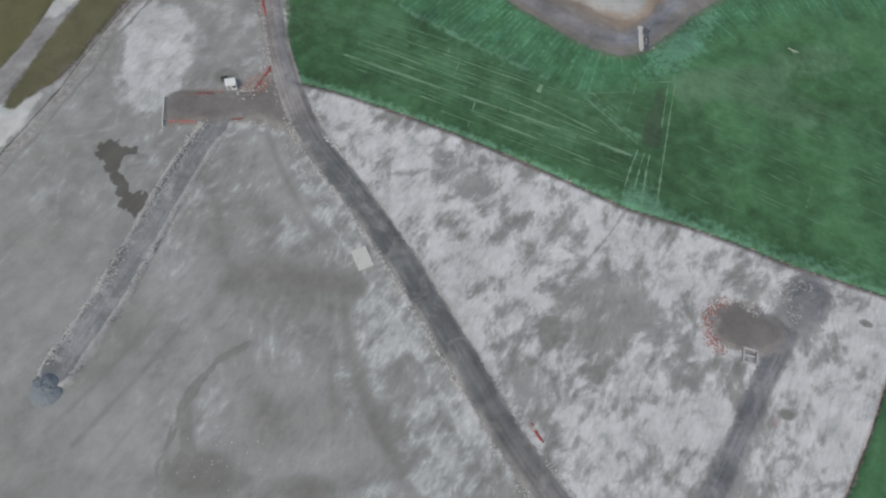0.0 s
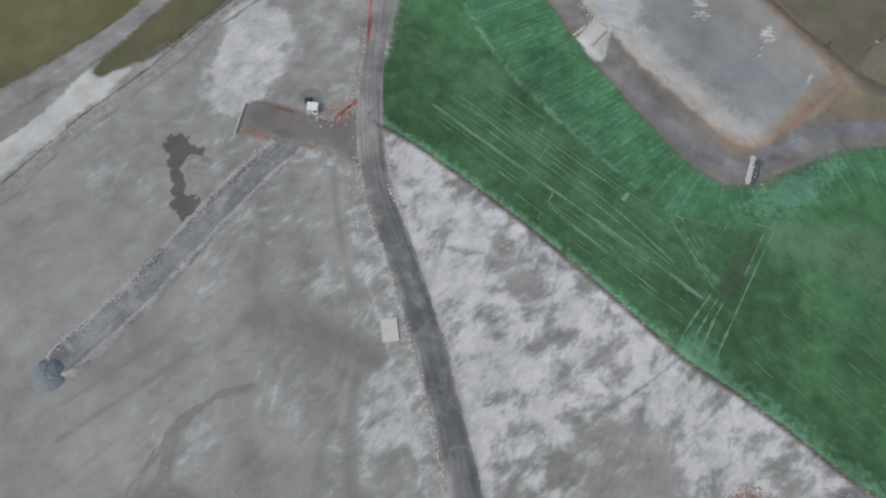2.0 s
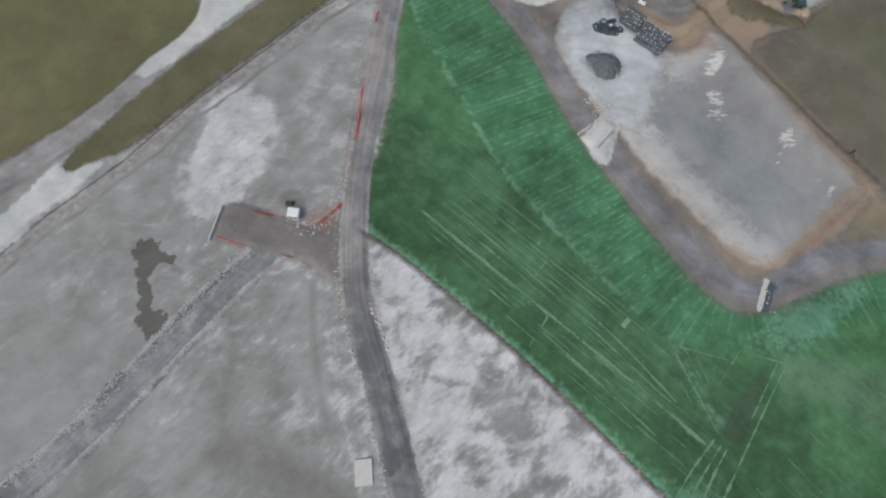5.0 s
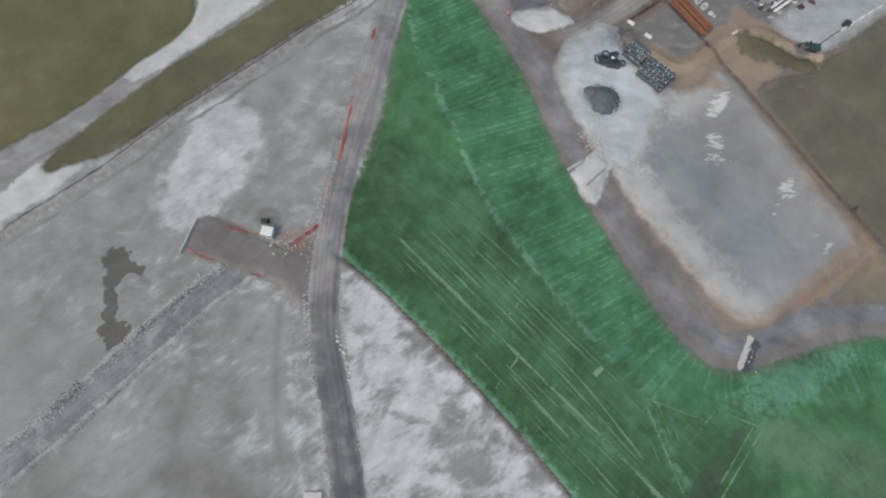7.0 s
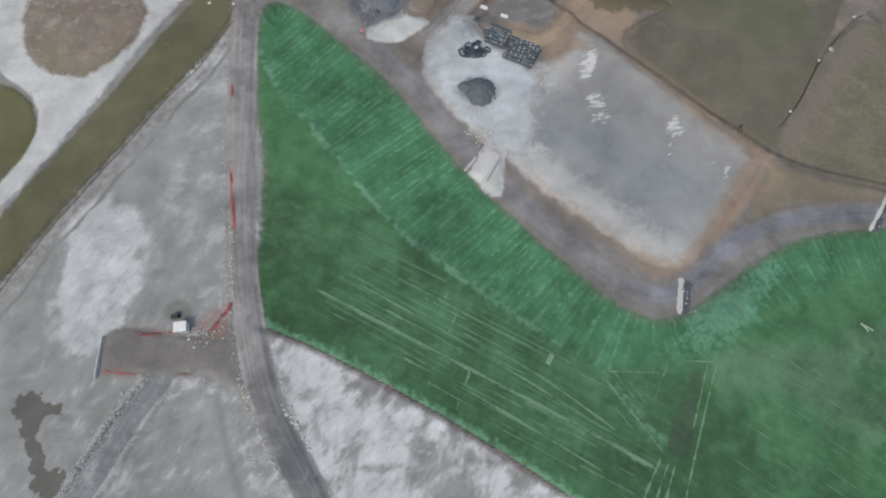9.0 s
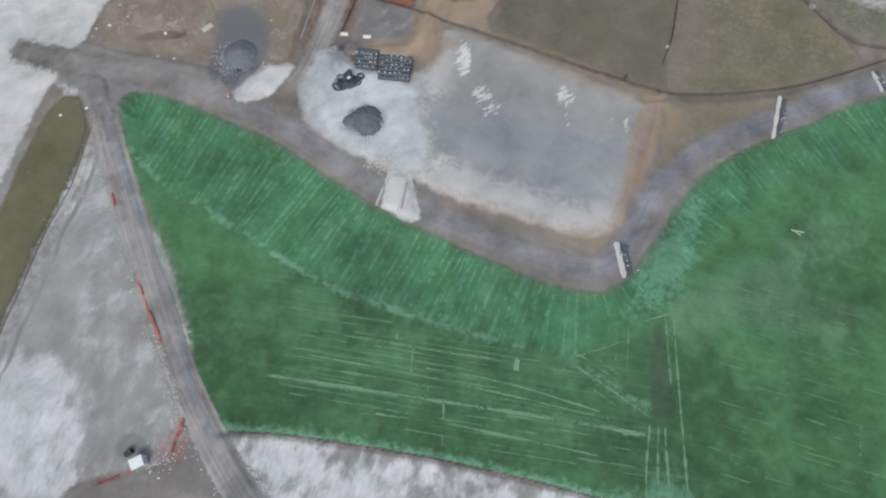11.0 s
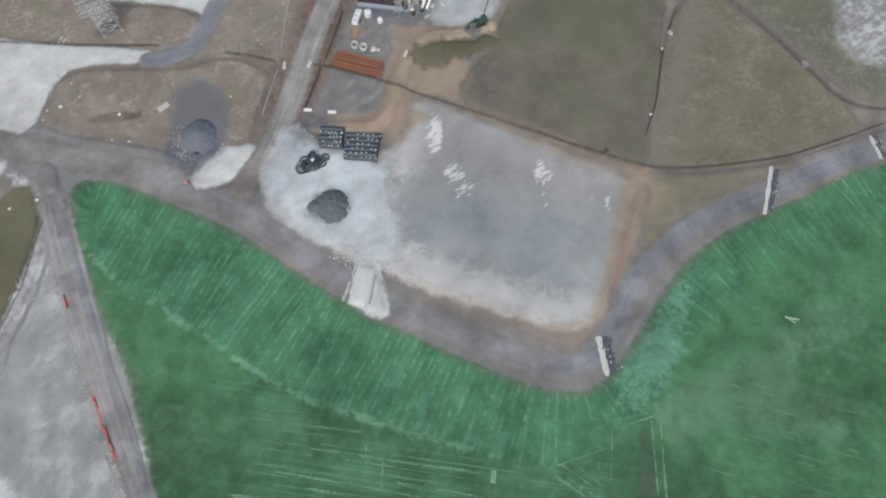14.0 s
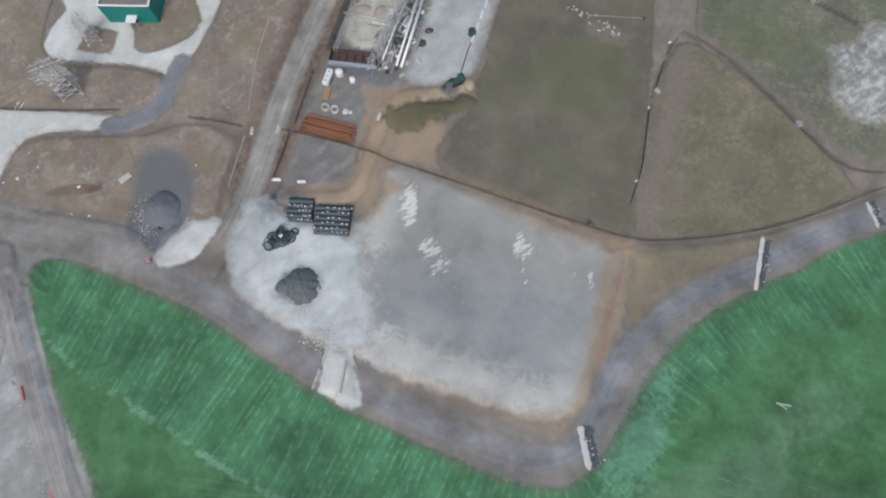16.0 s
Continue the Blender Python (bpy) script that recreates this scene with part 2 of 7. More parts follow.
def attributes(x, y):
    """Where the soil is pale, dark, wet, ochre or reddish, from 0 to 1; pale and dark also hold the bank's painted
    shading.
    """
    silt_side = line_distance(x, y, SILT_WEST)[0] * line_distance(x, y, SILT_WEST)[2]
    in_silt = soft(-inside(x, y, rounded(FIELD)), 2) * soft(170 - y, 6) * soft(silt_side, 2)
    east = soft(line_distance(x, y, HAUL)[2] * -line_distance(x, y, HAUL)[0], 6) * in_silt
    pale = in_silt * (0.05 + 0.095 * east - 0.13 * soft(-x - 42, 14)) + 0.36 * blobs(x, y, PALE_SILT) * in_silt + 0.8 * blobs(x + 7 * rough(x, y, 7, 51) + 2 * rough(x, y, 2, 53), y + 7 * rough(x, y, 7, 52) + 2 * rough(x, y, 2, 54), PALE_WEST) * (0.35 + 1.0 * value_noise(x, y, 6, 55))
    far_side = np.maximum(np.maximum(soft(y - 165, 6), 0.3 * soft(-silt_side - 7, 3)), soft(y - 0.5 * x - 75, 4) * soft(x - 50, 4))
    dark = blobs(x, y, DARK_SILT + DARK_SPOTS) * in_silt
    dark = dark + strokes(x, y, [([(-45, 30), (-40, 40), (-28, 40), (-14, 38)], 2.2, .5), ([(-16, 33), (-13, 22), (-8, 12), (2, -4)], 1.6, .45), ([(-19, 33), (-18, 22), (-14, 8)], 1.4, .35),
                                 ([(-68, 8), (-60, 20), (-55, 30)], 0.8, .5), ([(-65, 2), (-57, 14), (-50, 26)], 0.9, .5), ([(-71, 4), (-64, 14), (-60, 22)], 0.8, .4), ([(-58, 0), (-51, 12), (-46, 22)], 0.8, .35), ([(48, 62), (41, 52), (33, 43)], .45, .35),
                                 ([(-40, 76), (-36, 68), (-30, 58), (-22, 48)], 1.0, .4), ([(-48, 56), (-44, 42), (-36, 38)], 1.2, .3)]) * in_silt
    dark = dark + blobs(x, y, [(88, 146, 15, 5.5, 10, .42), (44, 114, 14, 2.5, 10, .3), (10, 140, 14, 2.5, -38, .2), (-20, 166, 14, 2.5, -30, .25)])
    pale = pale + in_silt * strokes(x, y, [([(-22, 71), (-14, 62), (-3, 48), (9, 32), (17, 20)], 2.2, .3), ([(-19, 44), (-26, 38), (-31, 33)], 1.5, .25), ([(-35, 23), (-39, 17), (-42, 10)], 0.9, .18), ([(90, 45), (100, 36), (99, 28)], 3, .3)])
    pale = pale + blobs(x, y, [(-66, 184, 16, 9, -20, 1.0), (-46, 177, 15, 5, -25, .8), (-24, 167, 10, 5, -35, .5), (-60, 173, 4, 7, 0, .8)])
    bank = line_distance(x, y, SILT_WEST)[0] * line_distance(x, y, SILT_WEST)[2]
    # dark lines and a pale band put the bank's relief shading into the colour
    dark = dark + 0.8 * np.exp(-((bank - 4.4 + 2.2 * rough(x, y, 7, 6)) / 0.55) ** 2) * (0.4 + value_noise(x, y, 4, 9)) + 0.5 * np.exp(-((bank - 2.2 + 1.6 * rough(x, y, 4, 16)) / 0.5) ** 2)
    pale = pale + 0.05 * np.exp(-((bank - 3) / 1.8) ** 2)
    crack = line_distance(x, y, [(-35, 24), (-40.6, 20.1), (-42.6, 16.5), (-45.2, 11.5), (-46.8, 4.7), (-47.5, -2)])[0]
    dark = dark + 2.4 * np.exp(-((crack + 1.6 * rough(x, y, 2.2, 41) - 0.3) / 0.45) ** 2) * value_noise(x, y, 3, 42)
    wet = np.zeros(np.shape(x))
    for p in PUDDLES:
        wet = np.maximum(wet, soft(inside(x, y, rounded(p, True, 1)) + 1.6 * rough(x, y, 2.6, 21) + 2.0 * rough(x, y, 1.1, 22) - 0.15, 0.7))
    d = line_distance(x, y, DITCH)[0]
    rust = 0.8 * np.exp(-((d - 0.4) / 1.0) ** 2) + 0.4 * np.exp(-(line_distance(x, y, FIELD_WEST)[0] / 1.5) ** 2)
    pad = inside(x, y, rounded(PAD))
    ochre = (0.85 - 0.22 * soft(46 - x, 8)) * np.exp(-((pad - 0.3) / 4.2) ** 2) * soft(x - 16 - 0.15 * np.clip(y - 140, 0, 40), 4) + blobs(x, y, [(24, 190, 4, 12, -25, 1.2), (16, 178, 13, 2.6, -8, 1.2), (32, 192, 9, 8, 0, .9), (25.5, 203, 3, 2.2, 0, .6), (20, 176, 4, 6, 0, .7), (86, 146, 13, 6, 12, .28), (76, 146, 6, 6, 0, .35), (60, 124, 2, 9, -28, .8), (4.8, 146, 3.4, 2.6, -20, .6), (32, 200, 8, 3, 0, .8), (37, 186, 6, 5, 0, .7)])
    rust = rust + blobs(x, y, [(-44, 91, 2.2, 5, -20, .9), (-57, 86, 6, 1.6, 5, .9), (-60, 77, 4, 1.2, 0, .8), (-46, 89.5, 4, 3, 30, .9), (-36, 78, 2, 5, 40, .35), (-45.4, 190.8, 6.5, 1.5, -8, 1.2), (-52, 189.5, 5, 2.2, -20, .5), (-34, 185, 7, 2.4, -15, .6), (-14, 192, 1.6, 7, -25, .6), (25.5, 10.5, 1.0, 2.6, 35, .8), (15.8, 10.9, 1, 4, 35, .8), (76, 15, 1.2, 1.6, 0, .8), (9, 20, 1, 3, 35, .6)])
    rust = rust + strokes(x, y, [([(-40.4, 199.8), (-40.7, 196.1), (-42, 192.6)], .4, .6), ([(-33.4, 200), (-31.9, 196.7), (-31.2, 192)], .5, .7), ([(-36.4, 199.8), (-37.1, 196.1), (-39.8, 190.7)], .4, .55), ([(-34.5, 197.9), (-33.9, 192.5)], .35, .5), ([(-26, 204), (-20, 203), (-14, 201.5)], .8, .6), ([(-18, 208), (-12, 206)], .5, .5)])
    rust = rust + strokes(x, y, [([(-48, 78), (-43.9, 78.2), (-39, 77.2), (-34.7, 72.6), (-30, 66), (-22, 56), (-13, 45)], .5, .55)]) * (0.3 + value_noise(x, y, 3, 17))
    pale = pale + strokes(x, y, [([(-47, 77), (-43, 76.9), (-38.6, 75.6), (-35, 71.6), (-31, 65), (-23, 54.6), (-14.5, 44), (-6, 33), (3, 21), (12, 8)], 0.6, .4)]) * 1.1 * value_noise(x, y, 2.5, 18)
    rust = rust + strokes(x, y, [([(-47.7, 113.8), (-45.9, 109.7), (-44, 101.5), (-42.5, 96.7), (-42.7, 87.6)], .7, .65)]) * (0.4 + value_noise(x, y, 2.5, 19))
    rut = line_distance(x, y, [(56.5, 117.5), (61, 126.5), (66, 137), (70.5, 145.5), (73.5, 151)])[0]
    ochre = ochre + 0.7 * np.exp(-((rut - 0.6) / 1.8) ** 2)
    rust = rust + 1.2 * np.exp(-((rut - 0.3) / 0.7) ** 2) * (0.4 + value_noise(x, y, 3, 6))
    # blue-grey ground tone, with one patch below the excavator
    slate_tone = blobs(x, y, [(-25.4, 189, 7.5, 9.5, 10, 1.1), (-27, 180.5, 7, 7, 0, 1.1), (44.6, 199.4, 2.6, 2.4, 20, 1.0), (37, 216, 3.2, 10, -30, .75), (11, 205, 2, 5, -28, .5), (24, 208.5, 8, 2, -20, .6), (-31, 175, 5, 6, 0, .6), (3, 157.5, 5.4, 5.6, 0, .7), (9, 172.5, 10, 5, -15, .4), (1, 180, 6, 4, -10, .75), (-3, 176, 3, 4, 0, .3)])
    # dark ditch bottoms; along the west bank the line paints in its shade
    ditch_dark = 0.85 * np.exp(-(d / 0.4) ** 2) + 0.9 * np.exp(-((bank + 0.1 + 0.6 * rough(x, y, 4, 5)) / 0.45) ** 2) * soft(176 - y, 6)
    pale = pale - 0.13 * soft(-x - 14, 8) * soft(46 - y, 10)
    calm = np.maximum(soft(y - 96, 10) * soft(-x - 44, 4), np.maximum(0.8 * soft(-x - 62 - 0.28 * (y - 50), 6), 0.32 * soft(line_distance(x, y, HAUL)[2] * line_distance(x, y, HAUL)[0] - 7, 6))) * soft(0.55 - pale, 0.15)
    lush = blobs(x, y, [(76, 196, 15, 13, 0, .8), (117, 168, 8, 9, 0, .5), (122, 198, 14, 8, -30, .6), (110, 180, 6, 8, 0, .3), (-50, 216, 12, 4, 0, .3)])
    ring = np.hypot(x - 104.1, y - 192.2)
    worn = strokes(x, y, [([(79.5, 153.5), (83, 162), (89, 172), (95, 184), (101, 195), (105, 201)], 2.6, .7), ([(86, 158), (91, 168), (97, 181)], 3.2, .3), ([(106, 202), (113, 195), (120, 181), (126.6, 171), (131, 161)], 1.7, .6)])
    worn = worn + 0.8 * np.exp(-(ring / 5.2) ** 4) * (0.5 + 0.5 * np.cos(ring * 3.4)) + blobs(x, y, [(86, 207, 7, 3, -38, .8), (104, 206, 6, 5, 0, .6), (96, 160, 9, 5, 20, .35), (94, 181, 5, 13, -28, .35), (87, 163, 5, 9, -25, .3), (101, 168, 6, 6, 0, .25), (112, 184, 5, 6, 0, .3), (101, 191, 5, 7, 0, .4), (83, 170, 3, 12, -25, .3), (-10, 208, 5, 10, -28, .4), (-4, 216, 4, 9, -28, .35)])
    cool = soft(line_distance(x, y, HAUL)[2] * line_distance(x, y, HAUL)[0] - 4, 3) * soft(82 - y, 6)
    return dict(cool=cool, lush=lush, worn=worn, bank=np.exp(-((bank - 1.7 + rough(x, y, 6, 31)) / 1.8) ** 4) * soft(176 - y, 6), ditch_dark=ditch_dark, calm=calm, slate_tone=slate_tone, earth=far_side, pale=pale, dark=dark, wet=wet, rust=rust, ochre=ochre, pad=np.clip(pad / 20, -1, 1))


# ---- materials ----


def nodes(name):
    m = bpy.data.materials.new(name)
    m.use_nodes = True
    return m, m.node_tree.nodes, m.node_tree.links, m.node_tree.nodes["Principled BSDF"]


class Kit:
    """Short ways to wire up a material."""

    def __init__(self, name):
        self.m, self.n, self.l, self.b = nodes(name)
        self.where = self.n.new("ShaderNodeNewGeometry").outputs["Position"]

    def put(self, value, socket):
        if isinstance(value, (int, float)):
            socket.default_value = value
        elif isinstance(value, tuple):
            socket.default_value = (*value, 1) if len(value) == 3 and socket.type == "RGBA" else value
        else:
            self.l.new(value, socket)

    def noise(self, size, detail=4, rough=0.55, warp=0.0, vec=None, stretch=None, turn=0.0):
        t = self.n.new("ShaderNodeTexNoise")
        vec = vec or self.where
        if stretch:
            r = self.n.new("ShaderNodeMapping")
            r.inputs["Rotation"].default_value = (0, 0, radians(-turn))
            self.l.new(vec, r.inputs["Vector"])
            m = self.n.new("ShaderNodeMapping")
            m.inputs["Scale"].default_value = stretch
            self.l.new(r.outputs["Vector"], m.inputs["Vector"])
            vec = m.outputs["Vector"]
        self.l.new(vec, t.inputs["Vector"])
        t.inputs["Scale"].default_value, t.inputs["Detail"].default_value = 1 / size, detail
        t.inputs["Roughness"].default_value, t.inputs["Distortion"].default_value = rough, warp
        return t.outputs["Fac"]

    def attr(self, name, kind="Fac"):
        a = self.n.new("ShaderNodeAttribute")
        a.attribute_name = name
        return a.outputs[kind]

    def math(self, op, a, b=0.0, c=0.0):
        m = self.n.new("ShaderNodeMath")
        m.operation = op
        for v, s in zip((a, b, c), m.inputs):
            self.put(v, s)
        return m.outputs[0]

    def step(self, v, lo, hi):
        m = self.n.new("ShaderNodeMapRange")
        m.interpolation_type = "SMOOTHSTEP"
        self.put(v, m.inputs["Value"])
        m.inputs["From Min"].default_value, m.inputs["From Max"].default_value = lo, hi
        return m.outputs["Result"]

    def mix(self, fac, a, b, mode="MIX"):
        m = self.n.new("ShaderNodeMix")
        m.data_type, m.blend_type = "RGBA", mode
        self.put(fac, m.inputs["Factor"])
        self.put(a, m.inputs["A"] if False else m.inputs[6])
        self.put(b, m.inputs[7])
        return m.outputs[2]

    def vec(self, x, y, z=0.0):
        c = self.n.new("ShaderNodeCombineXYZ")
        for v, s in zip((x, y, z), c.inputs):
            self.put(v, s)
        return c.outputs[0]

    def bump(self, height, strength, distance):
        b = self.n.new("ShaderNodeBump")
        b.inputs["Strength"].default_value, b.inputs["Distance"].default_value = strength, distance
        self.put(height, b.inputs["Height"])
        self.l.new(b.outputs["Normal"], self.b.inputs["Normal"])

    def weather(self, c, amount=0.5):
        """Uneven tone at three sizes, as soil and grass have."""
        a, b, d = self.noise(21, 3, 0.5, 0.5), self.noise(6.5, 3, 0.5, 0.3), self.noise(1.3, 3, 0.5, 0.2)
        v = self.math("ADD", self.math("ADD", self.math("MULTIPLY", a, 1.1), self.math("MULTIPLY", b, 1.1)), self.math("MULTIPLY", d, 0.35))
        v = self.math("SUBTRACT", v, 0.775)
        m = self.n.new("ShaderNodeCombineColor")
        for s in m.inputs:
            self.put(v, s)
        return self.mix(amount, c, m.outputs[0], "OVERLAY")

    def thin_out(self, size=1.0):
        """Let a layer of soil thin out in crumbs where its cover ends."""
        a, b = self.noise(1.5 * size, 3, 0.55), self.noise(0.22 * size, 3, 0.7)
        v = self.math("ADD", self.attr("cover"), self.math("ADD", self.math("MULTIPLY", self.math("SUBTRACT", a, 0.5), 1.0), self.math("MULTIPLY", self.math("SUBTRACT", b, 0.5), 2.2)))
        self.put(self.step(v, 0.47, 0.53), self.b.inputs["Alpha"])

    def done(self, colour, roughness=0.9, metal=0.0):
        self.put(colour, self.b.inputs["Base Color"])
        self.put(roughness, self.b.inputs["Roughness"])
        self.put(metal, self.b.inputs["Metallic"])
        self.b.inputs["Specular IOR Level"].default_value = 0.3
        return self.m


def soil(name, base, second, pale=(0.52, 0.53, 0.56), streak=30.0, grain=1.0, mottle=6.0, gain=1.0, lo=0.47, hi=0.70, pale_gain=0.75, edge=None, reach=2.0, brushed=0.5):
    """Soil with dry pale crust, damp dark parts and painted bank shading, ochre and reddish stains where the ground
    carries them.
    """
    k = Kit(name)
    big = k.noise(mottle * 3, 4, 0.5, 1.2)
    mid = k.noise(mottle, 4, 0.48, 0.5)
    brush = k.noise(mottle * 0.9, 5, 0.56, 0.35, None, (0.3, 1.2, 1), streak)
    fine = k.noise(0.7 * grain, 4, 0.65)
    c = k.mix(k.step(k.math("ADD", k.math("MULTIPLY", big, 0.6), k.math("MULTIPLY", fine, 0.4)), 0.35, 0.65), base, second)
    crust = k.math("ADD", k.math("MULTIPLY", k.math("ADD", k.math("MULTIPLY", mid, 1 - brushed), k.math("MULTIPLY", brush, brushed)), gain), k.math("MULTIPLY", k.attr("pale"), pale_gain))
    crust = k.math("ADD", crust, k.math("MULTIPLY", k.attr("dark"), -0.5))
    crust = k.math("ADD", crust, k.math("MULTIPLY", k.math("SUBTRACT", fine, 0.5), 0.10))
    c = k.mix(k.step(crust, lo, hi), c, k.mix(k.step(big, 0.42, 0.6), pale, (pale[0] * 0.90, pale[1] * 0.95, pale[2] * 0.955)))
    c = k.mix(k.math("MULTIPLY", k.step(k.math("ADD", k.attr("dark"), k.math("MULTIPLY", k.math("SUBTRACT", mid, 0.5), 0.8)), 0.15, 0.75), 0.6), c, (0.17, 0.168, 0.16))
    c = k.mix(k.math("MULTIPLY", k.step(k.math("ADD", k.attr("ochre"), k.math("MULTIPLY", k.math("SUBTRACT", brush, 0.5), 0.9)), 0.25, 0.95), 0.85), c, (0.302, 0.23, 0.17))
    c = k.mix(k.math("MULTIPLY", k.step(k.math("ADD", k.attr("rust"), k.math("MULTIPLY", k.math("SUBTRACT", mid, 0.5), 0.8)), 0.3, 1.0), 0.6), c, (0.265, 0.152, 0.125))
    c = k.mix(k.math("MULTIPLY", k.step(k.math("ADD", k.attr("slate_tone"), k.math("MULTIPLY", k.math("SUBTRACT", mid, 0.5), 1.0)), 0.15, 0.8), 0.88), c, (0.118, 0.127, 0.15))
    if edge:
        c = k.mix(k.math("MULTIPLY", k.step(k.math("ADD", k.attr("gap"), k.math("MULTIPLY", k.math("SUBTRACT", mid, 0.5), 5.0)), reach, -0.3), 0.9), c, edge)
    wet = k.attr("wet")
    c = k.mix(wet, c, (0.105, 0.10, 0.092))
    c = k.weather(c, 0.3)
    c = k.mix(0.2, c, k.mix(k.noise(0.35, 3, 0.6), (0.35, 0.35, 0.35), (0.65, 0.65, 0.65)), "OVERLAY")
    k.bump(k.math("ADD", fine, k.math("MULTIPLY", mid, 1.5)), 0.5, 0.12)
    k.thin_out()
    return k.done(c, k.math("SUBTRACT", 0.95, k.math("MULTIPLY", wet, 0.6)))




def silt_material():
    """Dried silt: cloudy pale crust drawn out in one direction, fine scraped streaks, damp olive parts, dark ditches
    and painted bank shading.
    """
    k = Kit("silt")
    cloud = k.noise(10, 4, 0.5, 0.15, None, (0.75, 1.0, 1), 46)
    puff = k.noise(4.2, 6, 0.56, 0.2, None, (0.75, 1.0, 1), 52)
    lay_of = k.noise(13, 2, 0.5)
    first, second, third = k.noise(1.6, 4, 0.55, 0.0, None, (0.24, 1.0, 1), 60), k.noise(1.5, 4, 0.55, 0.0, None, (0.3, 1.0, 1), 95), k.noise(1.7, 4, 0.55, 0.0, None, (0.35, 1.0, 1), 22)
    brush = k.n.new("ShaderNodeMix").outputs[0]
    k.put(k.step(lay_of, 0.50, 0.58), brush.node.inputs[0])
    k.put(first, brush.node.inputs[2])
    k.put(second, brush.node.inputs[3])
    low = k.n.new("ShaderNodeMix").outputs[0]
    k.put(k.step(lay_of, 0.46, 0.40), low.node.inputs[0])
    k.put(brush, low.node.inputs[2])
    k.put(third, low.node.inputs[3])
    brush = low
    hatch = k.noise(0.8, 4, 0.6, 0.0, None, (0.4, 1.0, 1), 64)
    broad, fine, grit = k.noise(24, 3, 0.5, 0.3), k.noise(0.8, 4, 0.6), k.noise(0.3, 3, 0.6)
    calm, pale, dark = k.attr("calm"), k.attr("pale"), k.attr("dark")
    lively = k.math("SUBTRACT", 1.0, k.math("MAXIMUM", k.math("MULTIPLY", calm, 0.75), k.math("MULTIPLY", k.attr("earth"), 0.85)))
    c = k.mix(k.step(k.math("ADD", k.math("MULTIPLY", broad, 0.7), k.math("MULTIPLY", puff, 0.3)), 0.40, 0.60), (0.25, 0.254, 0.246), (0.298, 0.301, 0.30))
    c = k.mix(k.attr("earth"), c, k.mix(k.step(puff, 0.4, 0.62), (0.188, 0.166, 0.147), (0.232, 0.206, 0.184)))
    tone = k.math("ADD", k.math("MULTIPLY", cloud, 0.44), k.math("ADD", k.math("MULTIPLY", puff, 0.40), k.math("MULTIPLY", brush, 0.16)))
    tone = k.math("ADD", 0.5, k.math("MULTIPLY", k.math("SUBTRACT", tone, 0.5), k.math("SUBTRACT", 1.3, k.math("MULTIPLY", calm, 0.75))))
    tone = k.math("ADD", tone, k.math("SUBTRACT", k.math("MULTIPLY", pale, 0.42), k.math("MULTIPLY", dark, 0.34)))
    tone = k.math("SUBTRACT", tone, k.math("MULTIPLY", k.attr("earth"), 0.25))
    crust = k.step(tone, 0.47, 0.64)
    c = k.mix(k.math("MULTIPLY", crust, 0.92), c, k.mix(k.attr("cool"), k.mix(k.step(puff, 0.42, 0.6), (0.462, 0.474, 0.484), (0.515, 0.518, 0.535)), (0.40, 0.42, 0.422)))
    rim = k.math("MULTIPLY", k.step(tone, 0.56, 0.60), k.step(tone, 0.70, 0.63))
    c = k.mix(k.math("MULTIPLY", k.math("MULTIPLY", rim, k.step(hatch, 0.42, 0.6)), 0.35), c, (0.55, 0.552, 0.565))
    light = k.math("MULTIPLY", k.step(k.math("ADD", k.math("MULTIPLY", brush, 0.65), k.math("MULTIPLY", hatch, 0.35)), 0.53, 0.66), k.step(tone, 0.38, 0.54))
    c = k.mix(k.math("MULTIPLY", k.math("MULTIPLY", light, lively), 0.45), c, (0.52, 0.53, 0.545))
    shade = k.step(k.math("ADD", k.math("MULTIPLY", brush, 0.6), k.math("MULTIPLY", hatch, 0.4)), 0.45, 0.33)
    c = k.mix(k.math("MULTIPLY", k.math("MULTIPLY", shade, lively), 0.3), c, (0.205, 0.208, 0.202))
    c = k.mix(k.math("MULTIPLY", k.step(k.math("ADD", dark, k.math("MULTIPLY", k.math("SUBTRACT", puff, 0.5), 1.0)), 0.12, 0.8), 0.64), c, (0.174, 0.172, 0.158))
    c = k.mix(k.math("MULTIPLY", k.step(k.math("ADD", k.attr("ochre"), k.math("MULTIPLY", k.math("SUBTRACT", puff, 0.5), 0.9)), 0.25, 0.95), 0.85), c, (0.302, 0.23, 0.17))
    c = k.mix(k.math("MULTIPLY", k.step(k.math("ADD", k.attr("rust"), k.math("MULTIPLY", k.math("SUBTRACT", fine, 0.5), 0.9)), 0.3, 1.0), 0.6), c, (0.265, 0.165, 0.145))
    c = k.mix(k.math("MULTIPLY", k.step(k.math("ADD", k.attr("slate_tone"), k.math("MULTIPLY", k.math("SUBTRACT", puff, 0.5), 1.0)), 0.15, 0.8), 0.88), c, (0.118, 0.127, 0.15))
    lumps = k.noise(1.6, 4, 0.62, 0.2)
    heaped = k.step(k.math("ADD", k.attr("bank"), k.math("MULTIPLY", k.math("SUBTRACT", puff, 0.5), 1.2)), 0.3, 0.8)
    c = k.mix(k.math("MULTIPLY", heaped, 0.55), c, k.mix(k.step(lumps, 0.36, 0.64), (0.215, 0.195, 0.185), (0.38, 0.372, 0.372)))
    c = k.mix(k.math("MULTIPLY", k.step(k.math("ADD", k.attr("ditch_dark"), k.math("MULTIPLY", k.math("SUBTRACT", fine, 0.5), 0.9)), 0.35, 0.8), 0.85), c, (0.08, 0.072, 0.068))
